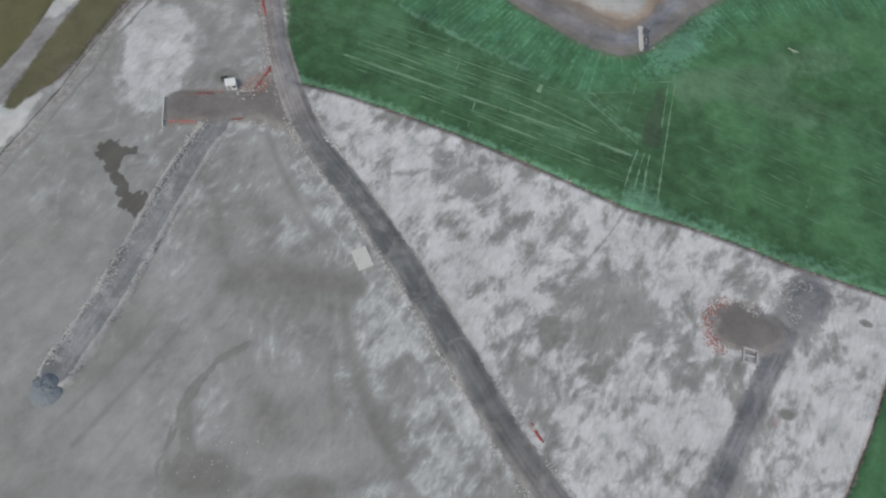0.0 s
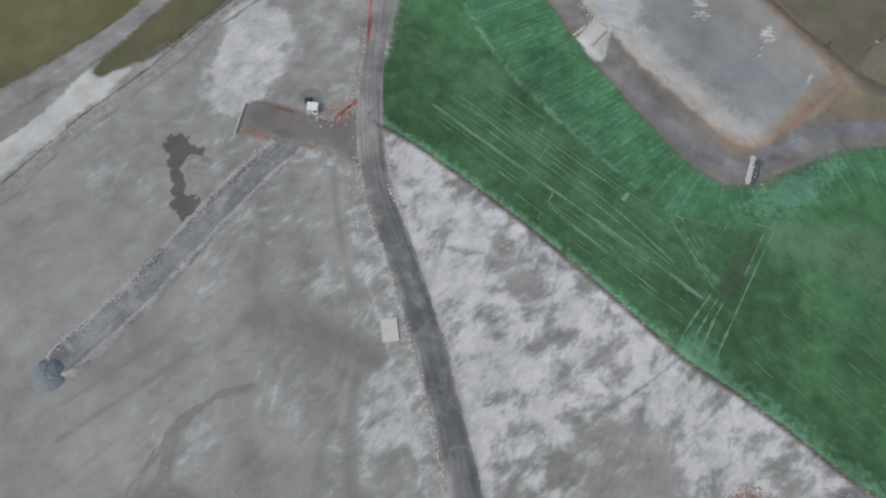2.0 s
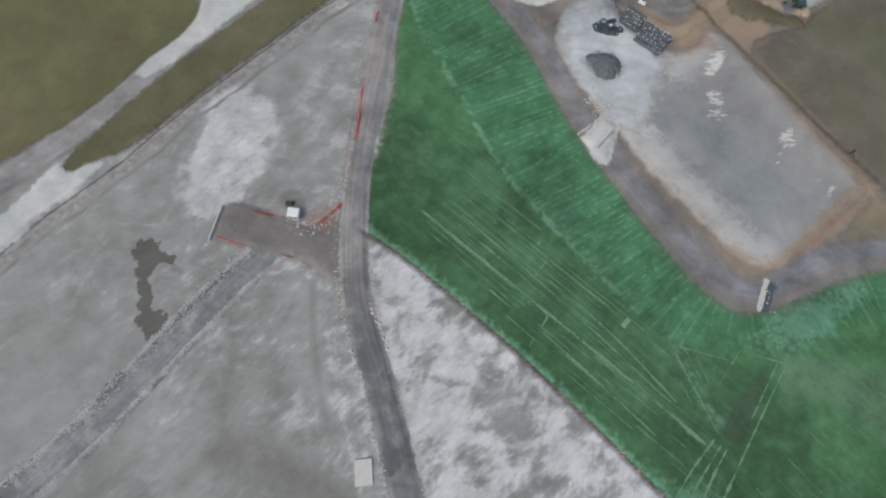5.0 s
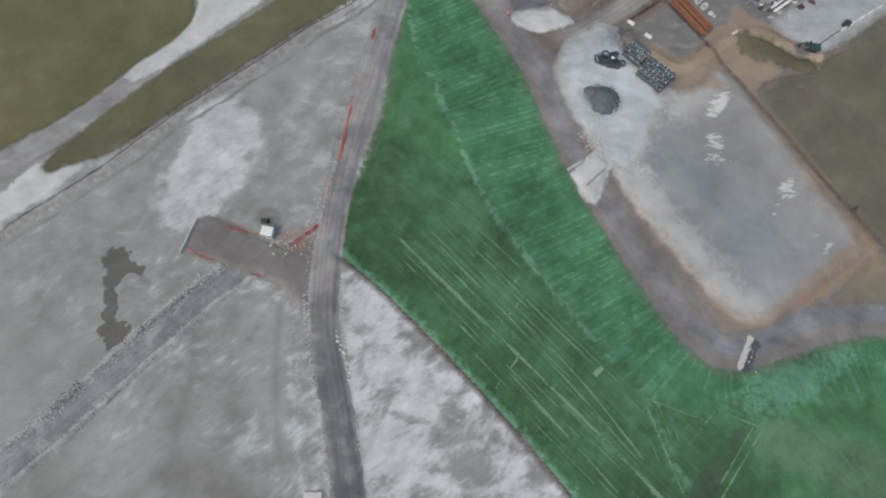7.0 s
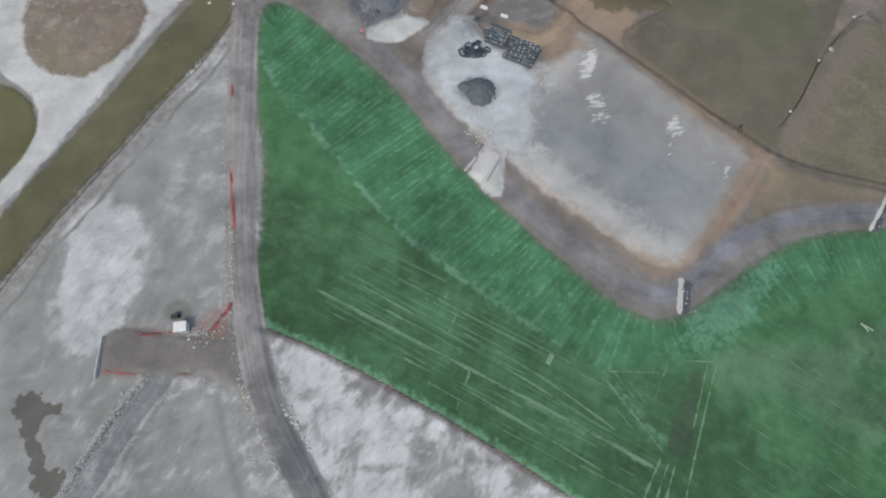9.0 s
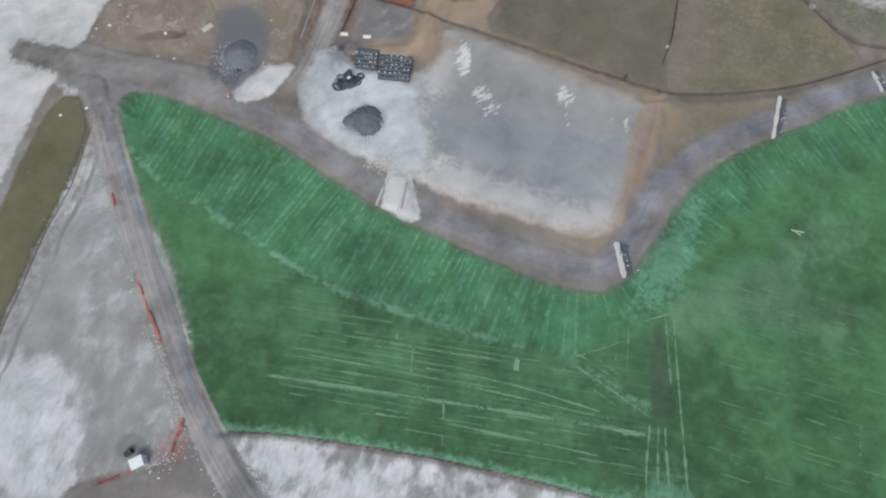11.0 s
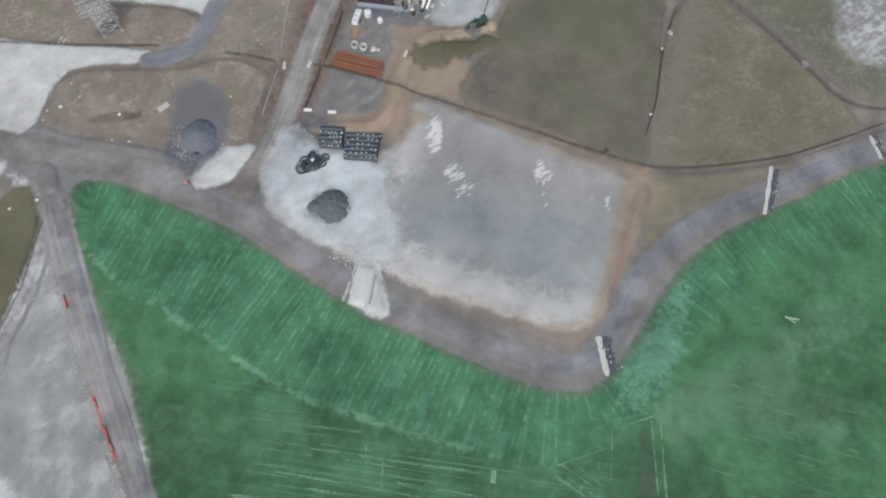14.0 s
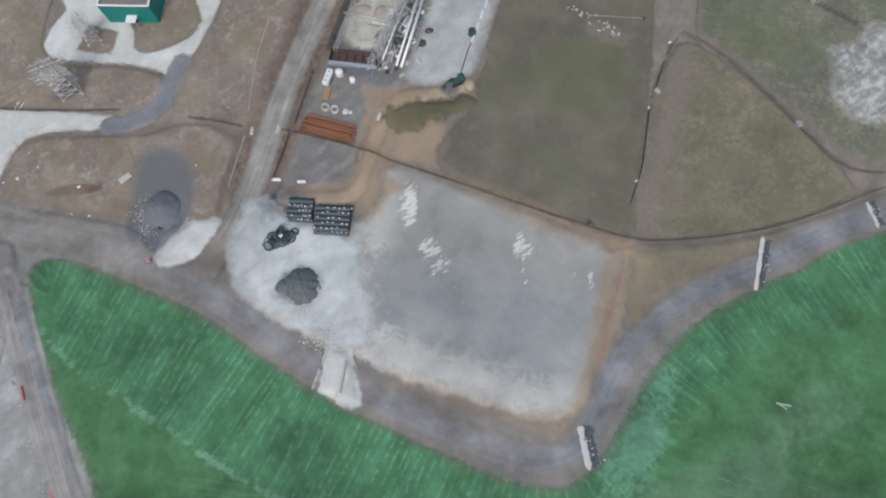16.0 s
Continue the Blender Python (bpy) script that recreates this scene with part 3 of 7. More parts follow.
    wet = k.step(k.math("ADD", k.attr("wet"), k.math("MULTIPLY", k.math("SUBTRACT", fine, 0.5), 0.9)), 0.35, 0.65)
    c = k.mix(k.math("MULTIPLY", wet, 0.92), c, (0.108, 0.102, 0.092))
    uneven = k.math("ADD", k.math("MULTIPLY", k.math("SUBTRACT", puff, 0.5), 1.7), k.math("ADD", k.math("MULTIPLY", k.math("SUBTRACT", brush, 0.5), 1.0), k.math("MULTIPLY", k.math("SUBTRACT", hatch, 0.5), 0.8)))
    uneven = k.math("ADD", 0.5, k.math("MULTIPLY", uneven, lively))
    c = k.mix(0.2, c, k.vec(uneven, uneven, uneven), "OVERLAY")
    c = k.weather(c, 0.18)
    c = k.mix(0.22, c, k.mix(grit, (0.35, 0.35, 0.35), (0.65, 0.65, 0.65)), "OVERLAY")
    k.bump(k.math("ADD", fine, k.math("MULTIPLY", puff, 1.5)), 0.5, 0.12)
    return k.done(c, k.math("SUBTRACT", 0.95, k.math("MULTIPLY", wet, 0.6)))


M_SILT = silt_material()
M_BAND = soil("brown_gravel", (0.17, 0.162, 0.16), (0.212, 0.201, 0.198), (0.25, 0.243, 0.242), streak=-35, pale_gain=0.2)
M_YARD = soil("yard_dirt", (0.165, 0.16, 0.16), (0.21, 0.20, 0.195), (0.27, 0.26, 0.25), mottle=3, pale_gain=0.0, edge=(0.225, 0.195, 0.17), reach=2.2)
M_WHITE = soil("white_crushed_stone", (0.45, 0.447, 0.44), (0.485, 0.482, 0.476), (0.535, 0.533, 0.528), mottle=4, lo=0.36, hi=0.58, pale_gain=0.0)
M_WHITE_APRON = soil("bluish_white_crushed_stone", (0.37, 0.39, 0.41), (0.43, 0.45, 0.472), (0.51, 0.53, 0.553), mottle=5, lo=0.36, hi=0.62, pale_gain=0.0, edge=(0.32, 0.315, 0.31), reach=2.6)
M_PALEYARD = soil("pale_wet_concrete", (0.345, 0.358, 0.368), (0.42, 0.435, 0.445), (0.45, 0.465, 0.475), mottle=5, pale_gain=0.0, edge=(0.24, 0.235, 0.225), reach=2.4)
# strong grey mottle paints shadows between the pale lumps into the rock's colour
M_ROCKY = soil("pale_rock_fill", (0.215, 0.213, 0.212), (0.29, 0.288, 0.285), (0.44, 0.438, 0.435), mottle=1.7, pale_gain=0.0, lo=0.44, hi=0.60, edge=(0.21, 0.205, 0.18), reach=4.0)


def pad_material():
    """Levelled fill: blue-grey damp middle, whitish dried rim, ochre edge."""
    k = Kit("levelled_fill")
    d = k.math("MULTIPLY", k.attr("pad"), 20.0)
    big, mid, fine = k.noise(14, 4, 0.5, 0.8), k.noise(3.2, 5, 0.62, 1.2), k.noise(0.6, 4, 0.65)
    c = k.mix(k.step(big, 0.38, 0.62), (0.235, 0.25, 0.264), (0.278, 0.287, 0.292))
    c = k.mix(k.math("MULTIPLY", k.step(k.math("ADD", k.attr("warm"), k.math("MULTIPLY", k.math("SUBTRACT", big, 0.5), 1.6)), 0.2, 0.9), 0.85), c, (0.288, 0.282, 0.275))
    edge = k.math("ADD", d, k.math("MULTIPLY", k.math("SUBTRACT", mid, 0.5), 14.0))
    rim = k.math("SUBTRACT", 1.0, k.step(edge, 6.5, 11.5))
    c = k.mix(k.math("MULTIPLY", rim, k.attr("pale")), c, (0.455, 0.452, 0.445))
    smear = k.noise(1.3, 5, 0.7, 0.3, None, (0.5, 1.6, 1), 25)
    c = k.mix(k.step(k.math("ADD", k.attr("dark"), k.math("MULTIPLY", k.math("SUBTRACT", smear, 0.5), 4.0)), 0.6, 1.1), c, (0.60, 0.595, 0.58))
    c = k.mix(k.math("MULTIPLY", k.step(k.math("ADD", k.attr("ochre"), k.math("MULTIPLY", k.math("SUBTRACT", mid, 0.5), 1.2)), 0.3, 0.95), 0.75), c, (0.302, 0.23, 0.17))
    c = k.mix(k.math("MULTIPLY", k.step(k.math("ADD", k.attr("gap"), k.math("MULTIPLY", k.math("SUBTRACT", mid, 0.5), 4.0)), 2.0, -0.4), 0.9), c, (0.245, 0.212, 0.185))
    c = k.weather(c, 0.25)
    c = k.mix(0.15, c, k.mix(fine, (0.3, 0.3, 0.3), (0.7, 0.7, 0.7)), "OVERLAY")
    k.bump(k.math("ADD", fine, mid), 0.4, 0.08)
    k.thin_out()
    return k.done(c, k.math("ADD", 0.55, k.math("MULTIPLY", rim, 0.35)))


def meadow(name, low, high, dry, patch=5.0, amount=0.5, edge=3.0, green=(0.115, 0.125, 0.06), bare=(0.235, 0.20, 0.175), tuft=0.0, sandy=0.7, scrub=0.0, slate_mix=0.88):
    """Rough winter grass with bare and dry patches."""
    k = Kit(name)
    big, mid, fine, hair = k.noise(patch * 4, 4, 0.5, 0.8), k.noise(patch, 5, 0.55, 1.2), k.noise(0.8, 5, 0.7), k.noise(0.2, 3, 0.7)
    c = k.mix(k.step(k.math("ADD", k.math("MULTIPLY", big, 0.7), k.math("MULTIPLY", fine, 0.3)), 0.36, 0.64), low, high)
    c = k.mix(k.step(k.math("ADD", mid, k.math("MULTIPLY", k.math("SUBTRACT", fine, 0.5), 0.5)), 0.72 - amount * 0.4, 0.86 - amount * 0.3), c, dry)
    if tuft:
        clump = k.math("ADD", k.noise(1.1, 4, 0.6, 0.4), k.math("MULTIPLY", k.math("SUBTRACT", k.noise(7, 3, 0.5, 0.8), 0.5), 0.7))
        c = k.mix(k.math("MULTIPLY", k.step(clump, 0.50, 0.66), tuft), c, (0.32, 0.285, 0.22))
        c = k.mix(k.math("MULTIPLY", k.step(clump, 0.44, 0.30), tuft), c, (0.115, 0.105, 0.082))
    c = k.mix(k.math("MULTIPLY", k.step(k.attr("ochre"), 0.35, 0.9), sandy), c, (0.33, 0.24, 0.155))
    c = k.mix(k.math("MULTIPLY", k.step(k.math("ADD", k.attr("rust"), k.math("MULTIPLY", k.math("SUBTRACT", mid, 0.5), 0.5)), 0.3, 0.9), 0.75), c, (0.11, 0.07, 0.055))
    c = k.mix(k.math("MULTIPLY", k.step(k.math("ADD", k.attr("gap"), k.math("MULTIPLY", k.math("SUBTRACT", mid, 0.5), 5.0)), edge, -0.2), 0.85), c, bare)
    c = k.weather(c, 0.26)
    c = k.mix(k.math("MULTIPLY", k.step(k.noise(16, 4, 0.5, 1.0), 0.44, 0.66), 0.4), c, green)
    c = k.mix(k.math("MULTIPLY", k.step(k.math("ADD", k.attr("lush"), k.math("MULTIPLY", k.math("SUBTRACT", mid, 0.5), 0.8)), 0.2, 0.9), 0.6), c, (0.112, 0.125, 0.068))
    if scrub:
        c = k.mix(k.math("MULTIPLY", k.step(k.noise(9, 4, 0.55, 0.9), 0.47, 0.66), scrub), c, (0.20, 0.148, 0.125))
        c = k.mix(k.math("MULTIPLY", k.step(k.noise(11, 4, 0.55, 0.7, None, (1.0, 0.6, 1), 30), 0.52, 0.68), scrub), c, (0.196, 0.178, 0.122))
    trod = k.math("ADD", k.attr("worn"), k.math("MULTIPLY", k.math("SUBTRACT", k.noise(4.5, 5, 0.62, 0.8), 0.5), 1.3))
    c = k.mix(k.math("MULTIPLY", k.step(trod, 0.15, 1.0), 0.72), c, k.mix(k.step(fine, 0.3, 0.7), (0.178, 0.152, 0.134), (0.226, 0.197, 0.172)))
    c = k.mix(k.math("MULTIPLY", k.step(k.math("ADD", k.attr("slate_tone"), k.math("MULTIPLY", k.math("SUBTRACT", mid, 0.5), 1.0)), 0.15, 0.95), slate_mix), c, (0.132, 0.138, 0.156))
    c = k.mix(0.12, c, k.mix(hair, (0.3, 0.3, 0.3), (0.7, 0.7, 0.7)), "OVERLAY")
    k.bump(k.math("ADD", fine, k.math("MULTIPLY", hair, 0.5)), 0.5, 0.2)
    k.thin_out()
    return k.done(c, 0.95)


M_MEADOW = meadow("olive_meadow", (0.127, 0.115, 0.096), (0.157, 0.145, 0.112), (0.175, 0.157, 0.128), 6, 0.15, 2.4, (0.122, 0.13, 0.078), (0.168, 0.146, 0.126), 0.06)
M_MEADOW_E = meadow("dry_meadow", (0.152, 0.14, 0.102), (0.186, 0.17, 0.122), (0.212, 0.186, 0.146), 5, 0.35, 2.4, (0.138, 0.142, 0.09), (0.20, 0.175, 0.15), 0.3)
M_MEADOW_NE = meadow("damp_meadow", (0.122, 0.125, 0.10), (0.155, 0.162, 0.118), (0.21, 0.185, 0.158), 5, 0.35, 3.0, (0.118, 0.135, 0.085), (0.205, 0.182, 0.16), 0.3)
M_BROWN = meadow("brown_scrub", (0.205, 0.174, 0.15), (0.262, 0.226, 0.193), (0.345, 0.302, 0.262), 4, 0.5, 2.5, (0.225, 0.196, 0.155), (0.215, 0.178, 0.155), 0.4, 0.7, 0.62, 0.84)
M_VERGE = meadow("dark_brown_verge", (0.128, 0.088, 0.077), (0.172, 0.125, 0.108), (0.225, 0.178, 0.155), 3, 0.35, 2.5, (0.165, 0.128, 0.104), (0.20, 0.172, 0.15), 0.3)
M_SCRAPED = meadow("olive_brown_scraped_soil", (0.178, 0.158, 0.118), (0.212, 0.188, 0.145), (0.238, 0.208, 0.168), 5, 0.3, 1.5, (0.17, 0.16, 0.11), (0.20, 0.175, 0.148), 0.12, 0.4)
M_STRIP = meadow("olive_brown_grass", (0.118, 0.112, 0.066), (0.145, 0.139, 0.086), (0.165, 0.145, 0.102), 7, 0.2, 0.8, (0.112, 0.12, 0.07), (0.17, 0.15, 0.125))
M_OLIVE = meadow("olive_grass", (0.122, 0.118, 0.06), (0.15, 0.143, 0.078), (0.168, 0.145, 0.09), 12, 0.1, 1.0, (0.125, 0.135, 0.07), (0.16, 0.145, 0.105))


def field_material():
    """Young green grass: fan of sowing strips along the upper edge, long wheel lines across, paler mulch."""
    k = Kit("green_sown_grass")
    u, v = k.attr("edge_run"), k.attr("edge_gap")
    big, mid, fine, hair = k.noise(22, 4, 0.55, 0.6), k.noise(5, 5, 0.6, 0.8), k.noise(0.9, 4, 0.65), k.noise(0.3, 3, 0.7)
    lump = k.noise(1.6, 4, 0.6, 0.3)
    c = k.mix(k.step(k.math("ADD", k.math("MULTIPLY", big, 0.6), k.math("MULTIPLY", mid, 0.4)), 0.38, 0.62), (0.05, 0.125, 0.052), (0.068, 0.17, 0.078))
    c = k.mix(k.math("MULTIPLY", k.step(mid, 0.48, 0.72), 0.45), c, (0.084, 0.18, 0.09))
    c = k.mix(k.math("MULTIPLY", k.attr("shade_side"), 0.5), c, k.mix(k.step(mid, 0.4, 0.62), (0.036, 0.08, 0.038), (0.05, 0.11, 0.052)))
    # strips that run down from the upper edge
    along_v = k.math("MULTIPLY", v, 0.035)
    strips = k.noise(1.0, 3, 0.6, 0.0, k.vec(k.math("MULTIPLY", u, 0.62), along_v))
    thin = k.noise(1.0, 3, 0.55, 0.0, k.vec(k.math("MULTIPLY", u, 1.9), k.math("MULTIPLY", v, 0.05), 7.0))
    wide = k.noise(1.0, 3, 0.5, 0.0, k.vec(k.math("MULTIPLY", u, 0.16), k.math("MULTIPLY", v, 0.03), 4.0))
    sown = k.math("ADD", k.attr("sown"), k.math("MULTIPLY", k.math("SUBTRACT", strips, 0.5), 0.9))
    reach = k.step(sown, 0.25, 0.75)
    c = k.mix(k.math("MULTIPLY", reach, 0.8), c, k.mix(k.step(wide, 0.36, 0.64), (0.058, 0.162, 0.078), (0.074, 0.20, 0.107)))
    c = k.mix(k.math("MULTIPLY", k.math("MULTIPLY", reach, k.step(strips, 0.47, 0.37)), 0.12), c, (0.046, 0.125, 0.062))
    c = k.mix(k.math("MULTIPLY", k.math("MULTIPLY", reach, k.step(k.math("ADD", strips, k.math("MULTIPLY", k.math("SUBTRACT", mid, 0.5), 0.5)), 0.53, 0.65)), 0.55), c, (0.096, 0.25, 0.158))
    sway = k.noise(1.0, 2, 0.5, 0.0, k.vec(k.math("MULTIPLY", u, 0.12), k.math("MULTIPLY", v, 0.04), 2.0))
    rows = k.math("SINE", k.math("ADD", k.math("MULTIPLY", u, 4.0), k.math("MULTIPLY", sway, 16.0)))
    rows = k.math("ADD", rows, k.math("MULTIPLY", k.math("SUBTRACT", thin, 0.5), 3.0))
    c = k.mix(k.math("MULTIPLY", k.math("MULTIPLY", reach, k.math("MULTIPLY", k.step(rows, 0.66, 1.05), k.step(lump, 0.40, 0.60))), 0.6), c, (0.15, 0.30, 0.195))
    c = k.mix(k.math("MULTIPLY", k.math("MULTIPLY", reach, k.step(rows, -0.5, -1.0)), 0.1), c, (0.04, 0.108, 0.055))
    c = k.mix(k.math("MULTIPLY", k.math("MULTIPLY", reach, k.step(thin, 0.40, 0.33)), 0.24), c, (0.04, 0.108, 0.055))
    # broken pale seam where the strips end
    seam = k.math("MULTIPLY", k.step(k.math("ADD", k.attr("seam"), k.math("MULTIPLY", k.math("SUBTRACT", lump, 0.5), 2.2)), 0.42, 0.85), k.attr("seam"))
    c = k.mix(k.math("MULTIPLY", seam, 0.85), c, (0.155, 0.30, 0.205))
    c = k.mix(k.math("MULTIPLY", k.attr("lines"), 0.42), c, (0.09, 0.2, 0.112))
    # soft patches of paler, greyer green
    c = k.mix(k.math("MULTIPLY", k.step(k.math("ADD", k.attr("thin"), k.math("MULTIPLY", k.math("SUBTRACT", mid, 0.5), 0.9)), 0.2, 0.9), 0.5), c, (0.125, 0.205, 0.135))
    # wheel lines across the middle and the lower side
    for turn, shift, width, amount in ((-19.5, 0.0, 0.75, 0.25), (-18.5, 31.0, 1.7, 0.4)):
        at = k.n.new("ShaderNodeVectorMath")
        at.inputs[1].default_value = (shift, shift, 0)
        k.l.new(k.where, at.inputs[0])
        lines = k.noise(1.0, 2, 0.5, 0.0, at.outputs[0], (0.012, width, 0.0), turn)
        dashes = k.noise(5.0, 4, 0.7, 0.0, at.outputs[0], (0.3, 2.0, 1.0), turn)
        c = k.mix(k.math("MULTIPLY", k.math("MULTIPLY", k.step(lines, 0.56, 0.64), k.step(dashes, 0.40, 0.56)), k.math("MULTIPLY", k.attr("lines"), amount)), c, (0.14, 0.27, 0.155))
        c = k.mix(k.math("MULTIPLY", k.math("MULTIPLY", k.step(lines, 0.42, 0.34), k.attr("lines")), 0.5), c, (0.04, 0.088, 0.04))
    c = k.mix(k.math("MULTIPLY", k.step(k.math("ADD", k.attr("mulch"), k.math("MULTIPLY", k.math("SUBTRACT", lump, 0.5), 1.4)), 0.35, 0.95), 0.7), c, (0.135, 0.285, 0.20))
    c = k.mix(k.math("MULTIPLY", k.step(k.math("ADD", k.attr("bare"), k.math("MULTIPLY", k.math("SUBTRACT", mid, 0.5), 0.6)), 0.35, 0.8), 0.85), c, (0.06, 0.098, 0.062))
    c = k.mix(k.math("MULTIPLY", k.math("MULTIPLY", k.step(k.math("ADD", k.attr("gap"), k.math("MULTIPLY", k.math("SUBTRACT", mid, 0.5), 3.5)), 2.6, -0.5), k.attr("north")), 0.6), c, (0.12, 0.14, 0.095))
    c = k.mix(k.math("MULTIPLY", k.step(k.math("ADD", k.attr("ditch_dark"), k.math("MULTIPLY", k.math("SUBTRACT", fine, 0.5), 0.7)), 0.3, 0.75), 0.85), c, (0.06, 0.062, 0.056))
    turf = k.math("ADD", k.math("ADD", k.math("MULTIPLY", lump, 1.6), k.math("MULTIPLY", k.noise(3.4, 4, 0.55, 0.2), 1.2)), -0.9)
    c = k.mix(0.14, c, k.vec(turf, turf, turf), "OVERLAY")
    c = k.weather(c, 0.45)
    c = k.mix(0.25, c, k.mix(hair, (0.3, 0.3, 0.3), (0.7, 0.7, 0.7)), "OVERLAY")
    k.bump(k.math("ADD", fine, hair), 0.6, 0.15)
    k.thin_out()
    return k.done(c, 0.9)


def road_material(name, dark, light, edge, near=2.3, far=3.6, strength=0.7, tone=None, rutted=0.68, end=None):
    """Rolled gravel with wheel ruts along it."""
    k = Kit(name)
    u, v = k.attr("road_run"), k.attr("road_side")
    ruts = k.noise(1.0, 4, 0.6, 0.0, k.vec(k.math("MULTIPLY", u, 0.03), k.math("MULTIPLY", v, 1.1)))
    patch, fine, stone = k.noise(7, 5, 0.6, 0.5), k.noise(0.5, 4, 0.7), k.noise(0.16, 2, 0.7)
    c = k.mix(k.step(k.math("ADD", k.math("MULTIPLY", ruts, rutted), k.math("MULTIPLY", patch, 1 - rutted)), 0.39, 0.61), dark, light)
    if tone:
        c = k.mix(k.attr("tone"), c, k.mix(k.step(k.math("ADD", k.math("MULTIPLY", ruts, 0.68), k.math("MULTIPLY", patch, 0.32)), 0.39, 0.61), *tone))
        c = k.mix(k.math("MULTIPLY", k.step(k.math("ADD", k.attr("blue"), k.math("MULTIPLY", k.math("SUBTRACT", patch, 0.5), 0.6)), 0.3, 0.8), 0.6), c, (0.185, 0.20, 0.225))
    c = k.mix(k.attr("fade"), c, end or edge)
    side = k.math("ABSOLUTE", v)
    c = k.mix(k.math("MULTIPLY", k.step(k.math("ADD", side, k.math("MULTIPLY", k.math("SUBTRACT", patch, 0.5), 2.5)), near, far), strength), c, edge)
    c = k.mix(k.math("MULTIPLY", k.step(k.noise(5, 5, 0.65, 1.0), 0.5, 0.68), 0.45), c, edge)
    c = k.weather(c, 0.5)
    c = k.mix(0.22, c, k.mix(stone, (0.3, 0.3, 0.3), (0.7, 0.7, 0.7)), "OVERLAY")
    k.bump(k.math("ADD", k.math("MULTIPLY", ruts, 1.5), fine), 0.6, 0.1)
    k.thin_out()
    return k.done(c, 0.85)


M_FIELD = field_material()
M_PAD = pad_material()
M_HAUL = road_material("dark_rolled_gravel", (0.108, 0.116, 0.124), (0.158, 0.163, 0.168), (0.30, 0.292, 0.285), 2.0, 3.4, 0.8, ((0.195, 0.185, 0.184), (0.285, 0.27, 0.268)), 0.5, (0.198, 0.188, 0.186))
M_CAUSE = road_material("loose_grey_stone", (0.18, 0.187, 0.196), (0.252, 0.258, 0.268), (0.43, 0.43, 0.43), 2.5, 3.1, 0.75, None, 0.45)
M_CAUSE_E = road_material("dark_wet_stone", (0.125, 0.131, 0.145), (0.20, 0.206, 0.22), (0.29, 0.29, 0.297), 1.7, 2.9, 0.8, None, 0.5)
M_APRON = soil("dark_brown_hardcore", (0.162, 0.152, 0.148), (0.205, 0.192, 0.186), (0.25, 0.24, 0.235), mottle=3, gain=0.9, pale_gain=0.0, lo=0.6, edge=(0.25, 0.243, 0.232), reach=2.4)
M_TURN = soil("purplish_brown_hardcore", (0.15, 0.142, 0.14), (0.185, 0.175, 0.17), (0.25, 0.24, 0.235), mottle=3, gain=0.9, pale_gain=0.0, lo=0.6, edge=(0.27, 0.255, 0.25), reach=2.8)
M_STONE_ROAD = road_material("bluish_gravel", (0.165, 0.169, 0.19), (0.215, 0.221, 0.246), (0.20, 0.184, 0.172), 1.2, 3.2, 0.95, None, 0.4, (0.225, 0.214, 0.209))
M_GREY_TRACK = road_material("grey_gravel_track", (0.25, 0.248, 0.248), (0.30, 0.298, 0.298), (0.215, 0.207, 0.185), 2.6, 4.2, 0.6, None, 0.4)
M_NORTH_ROAD = road_material("pale_gravel_road", (0.215, 0.205, 0.196), (0.295, 0.283, 0.272), (0.205, 0.182, 0.167), 1.9, 3.2, 0.8, None, 0.75)

# ---- ground and zones ----
STEP = 0.5
XS = np.arange(-150, 180.01, STEP)
YS = np.arange(-24, 272.01, STEP)


def sheet(name, xs, ys, z, keep, material, layers):
    """A grid mesh of the cells in keep, at heights z, with float layers."""
    ny, nx = z.shape
    index = np.full(z.shape, -1)
    used = np.zeros(z.shape, bool)
    for a, b in ((0, 0), (0, 1), (1, 0), (1, 1)):
        used[a:ny - 1 + a, b:nx - 1 + b] |= keep
    index[used] = np.arange(used.sum())
    X, Y = np.meshgrid(xs, ys)
    co = np.stack([X[used], Y[used], z[used]], 1)
    j, i = np.nonzero(keep)
    faces = np.stack([index[j, i], index[j, i + 1], index[j + 1, i + 1], index[j + 1, i]], 1)
    me = bpy.data.meshes.new(name)
    me.vertices.add(len(co))
    me.vertices.foreach_set("co", co.ravel())
    me.loops.add(faces.size)
    me.loops.foreach_set("vertex_index", faces.ravel())
    me.polygons.add(len(faces))
    me.polygons.foreach_set("loop_start", np.arange(0, faces.size, 4))
    me.polygons.foreach_set("use_smooth", np.ones(len(faces), bool))
    for key, values in layers.items():
        me.attributes.new(key, "FLOAT", "POINT").data.foreach_set("value", np.ascontiguousarray(values[used], dtype=np.float32))
    me.update()
    me.validate()
    me.materials.append(material)
    return new(name, me)


far = np.array([40, 120, 300, 700, 1500, 3000.0])
GX, GY = np.concatenate([-150 - far[::-1], XS, 180 + far]), np.concatenate([-24 - far[::-1], YS, 272 + far])
gx, gy = np.meshgrid(GX, GY)
ground = sheet("ground", GX, GY, lie(gx, gy), np.ones((len(GY) - 1, len(GX) - 1), bool), M_SILT, attributes(gx, gy))
tagged(ground, "grey dried silt ground with pale crusted patches", "ground", kind="structure")


TOP = lie(*np.meshgrid(XS, YS))


ZONES = []


def zone(*given, **named):
    ZONES.append((given, named))


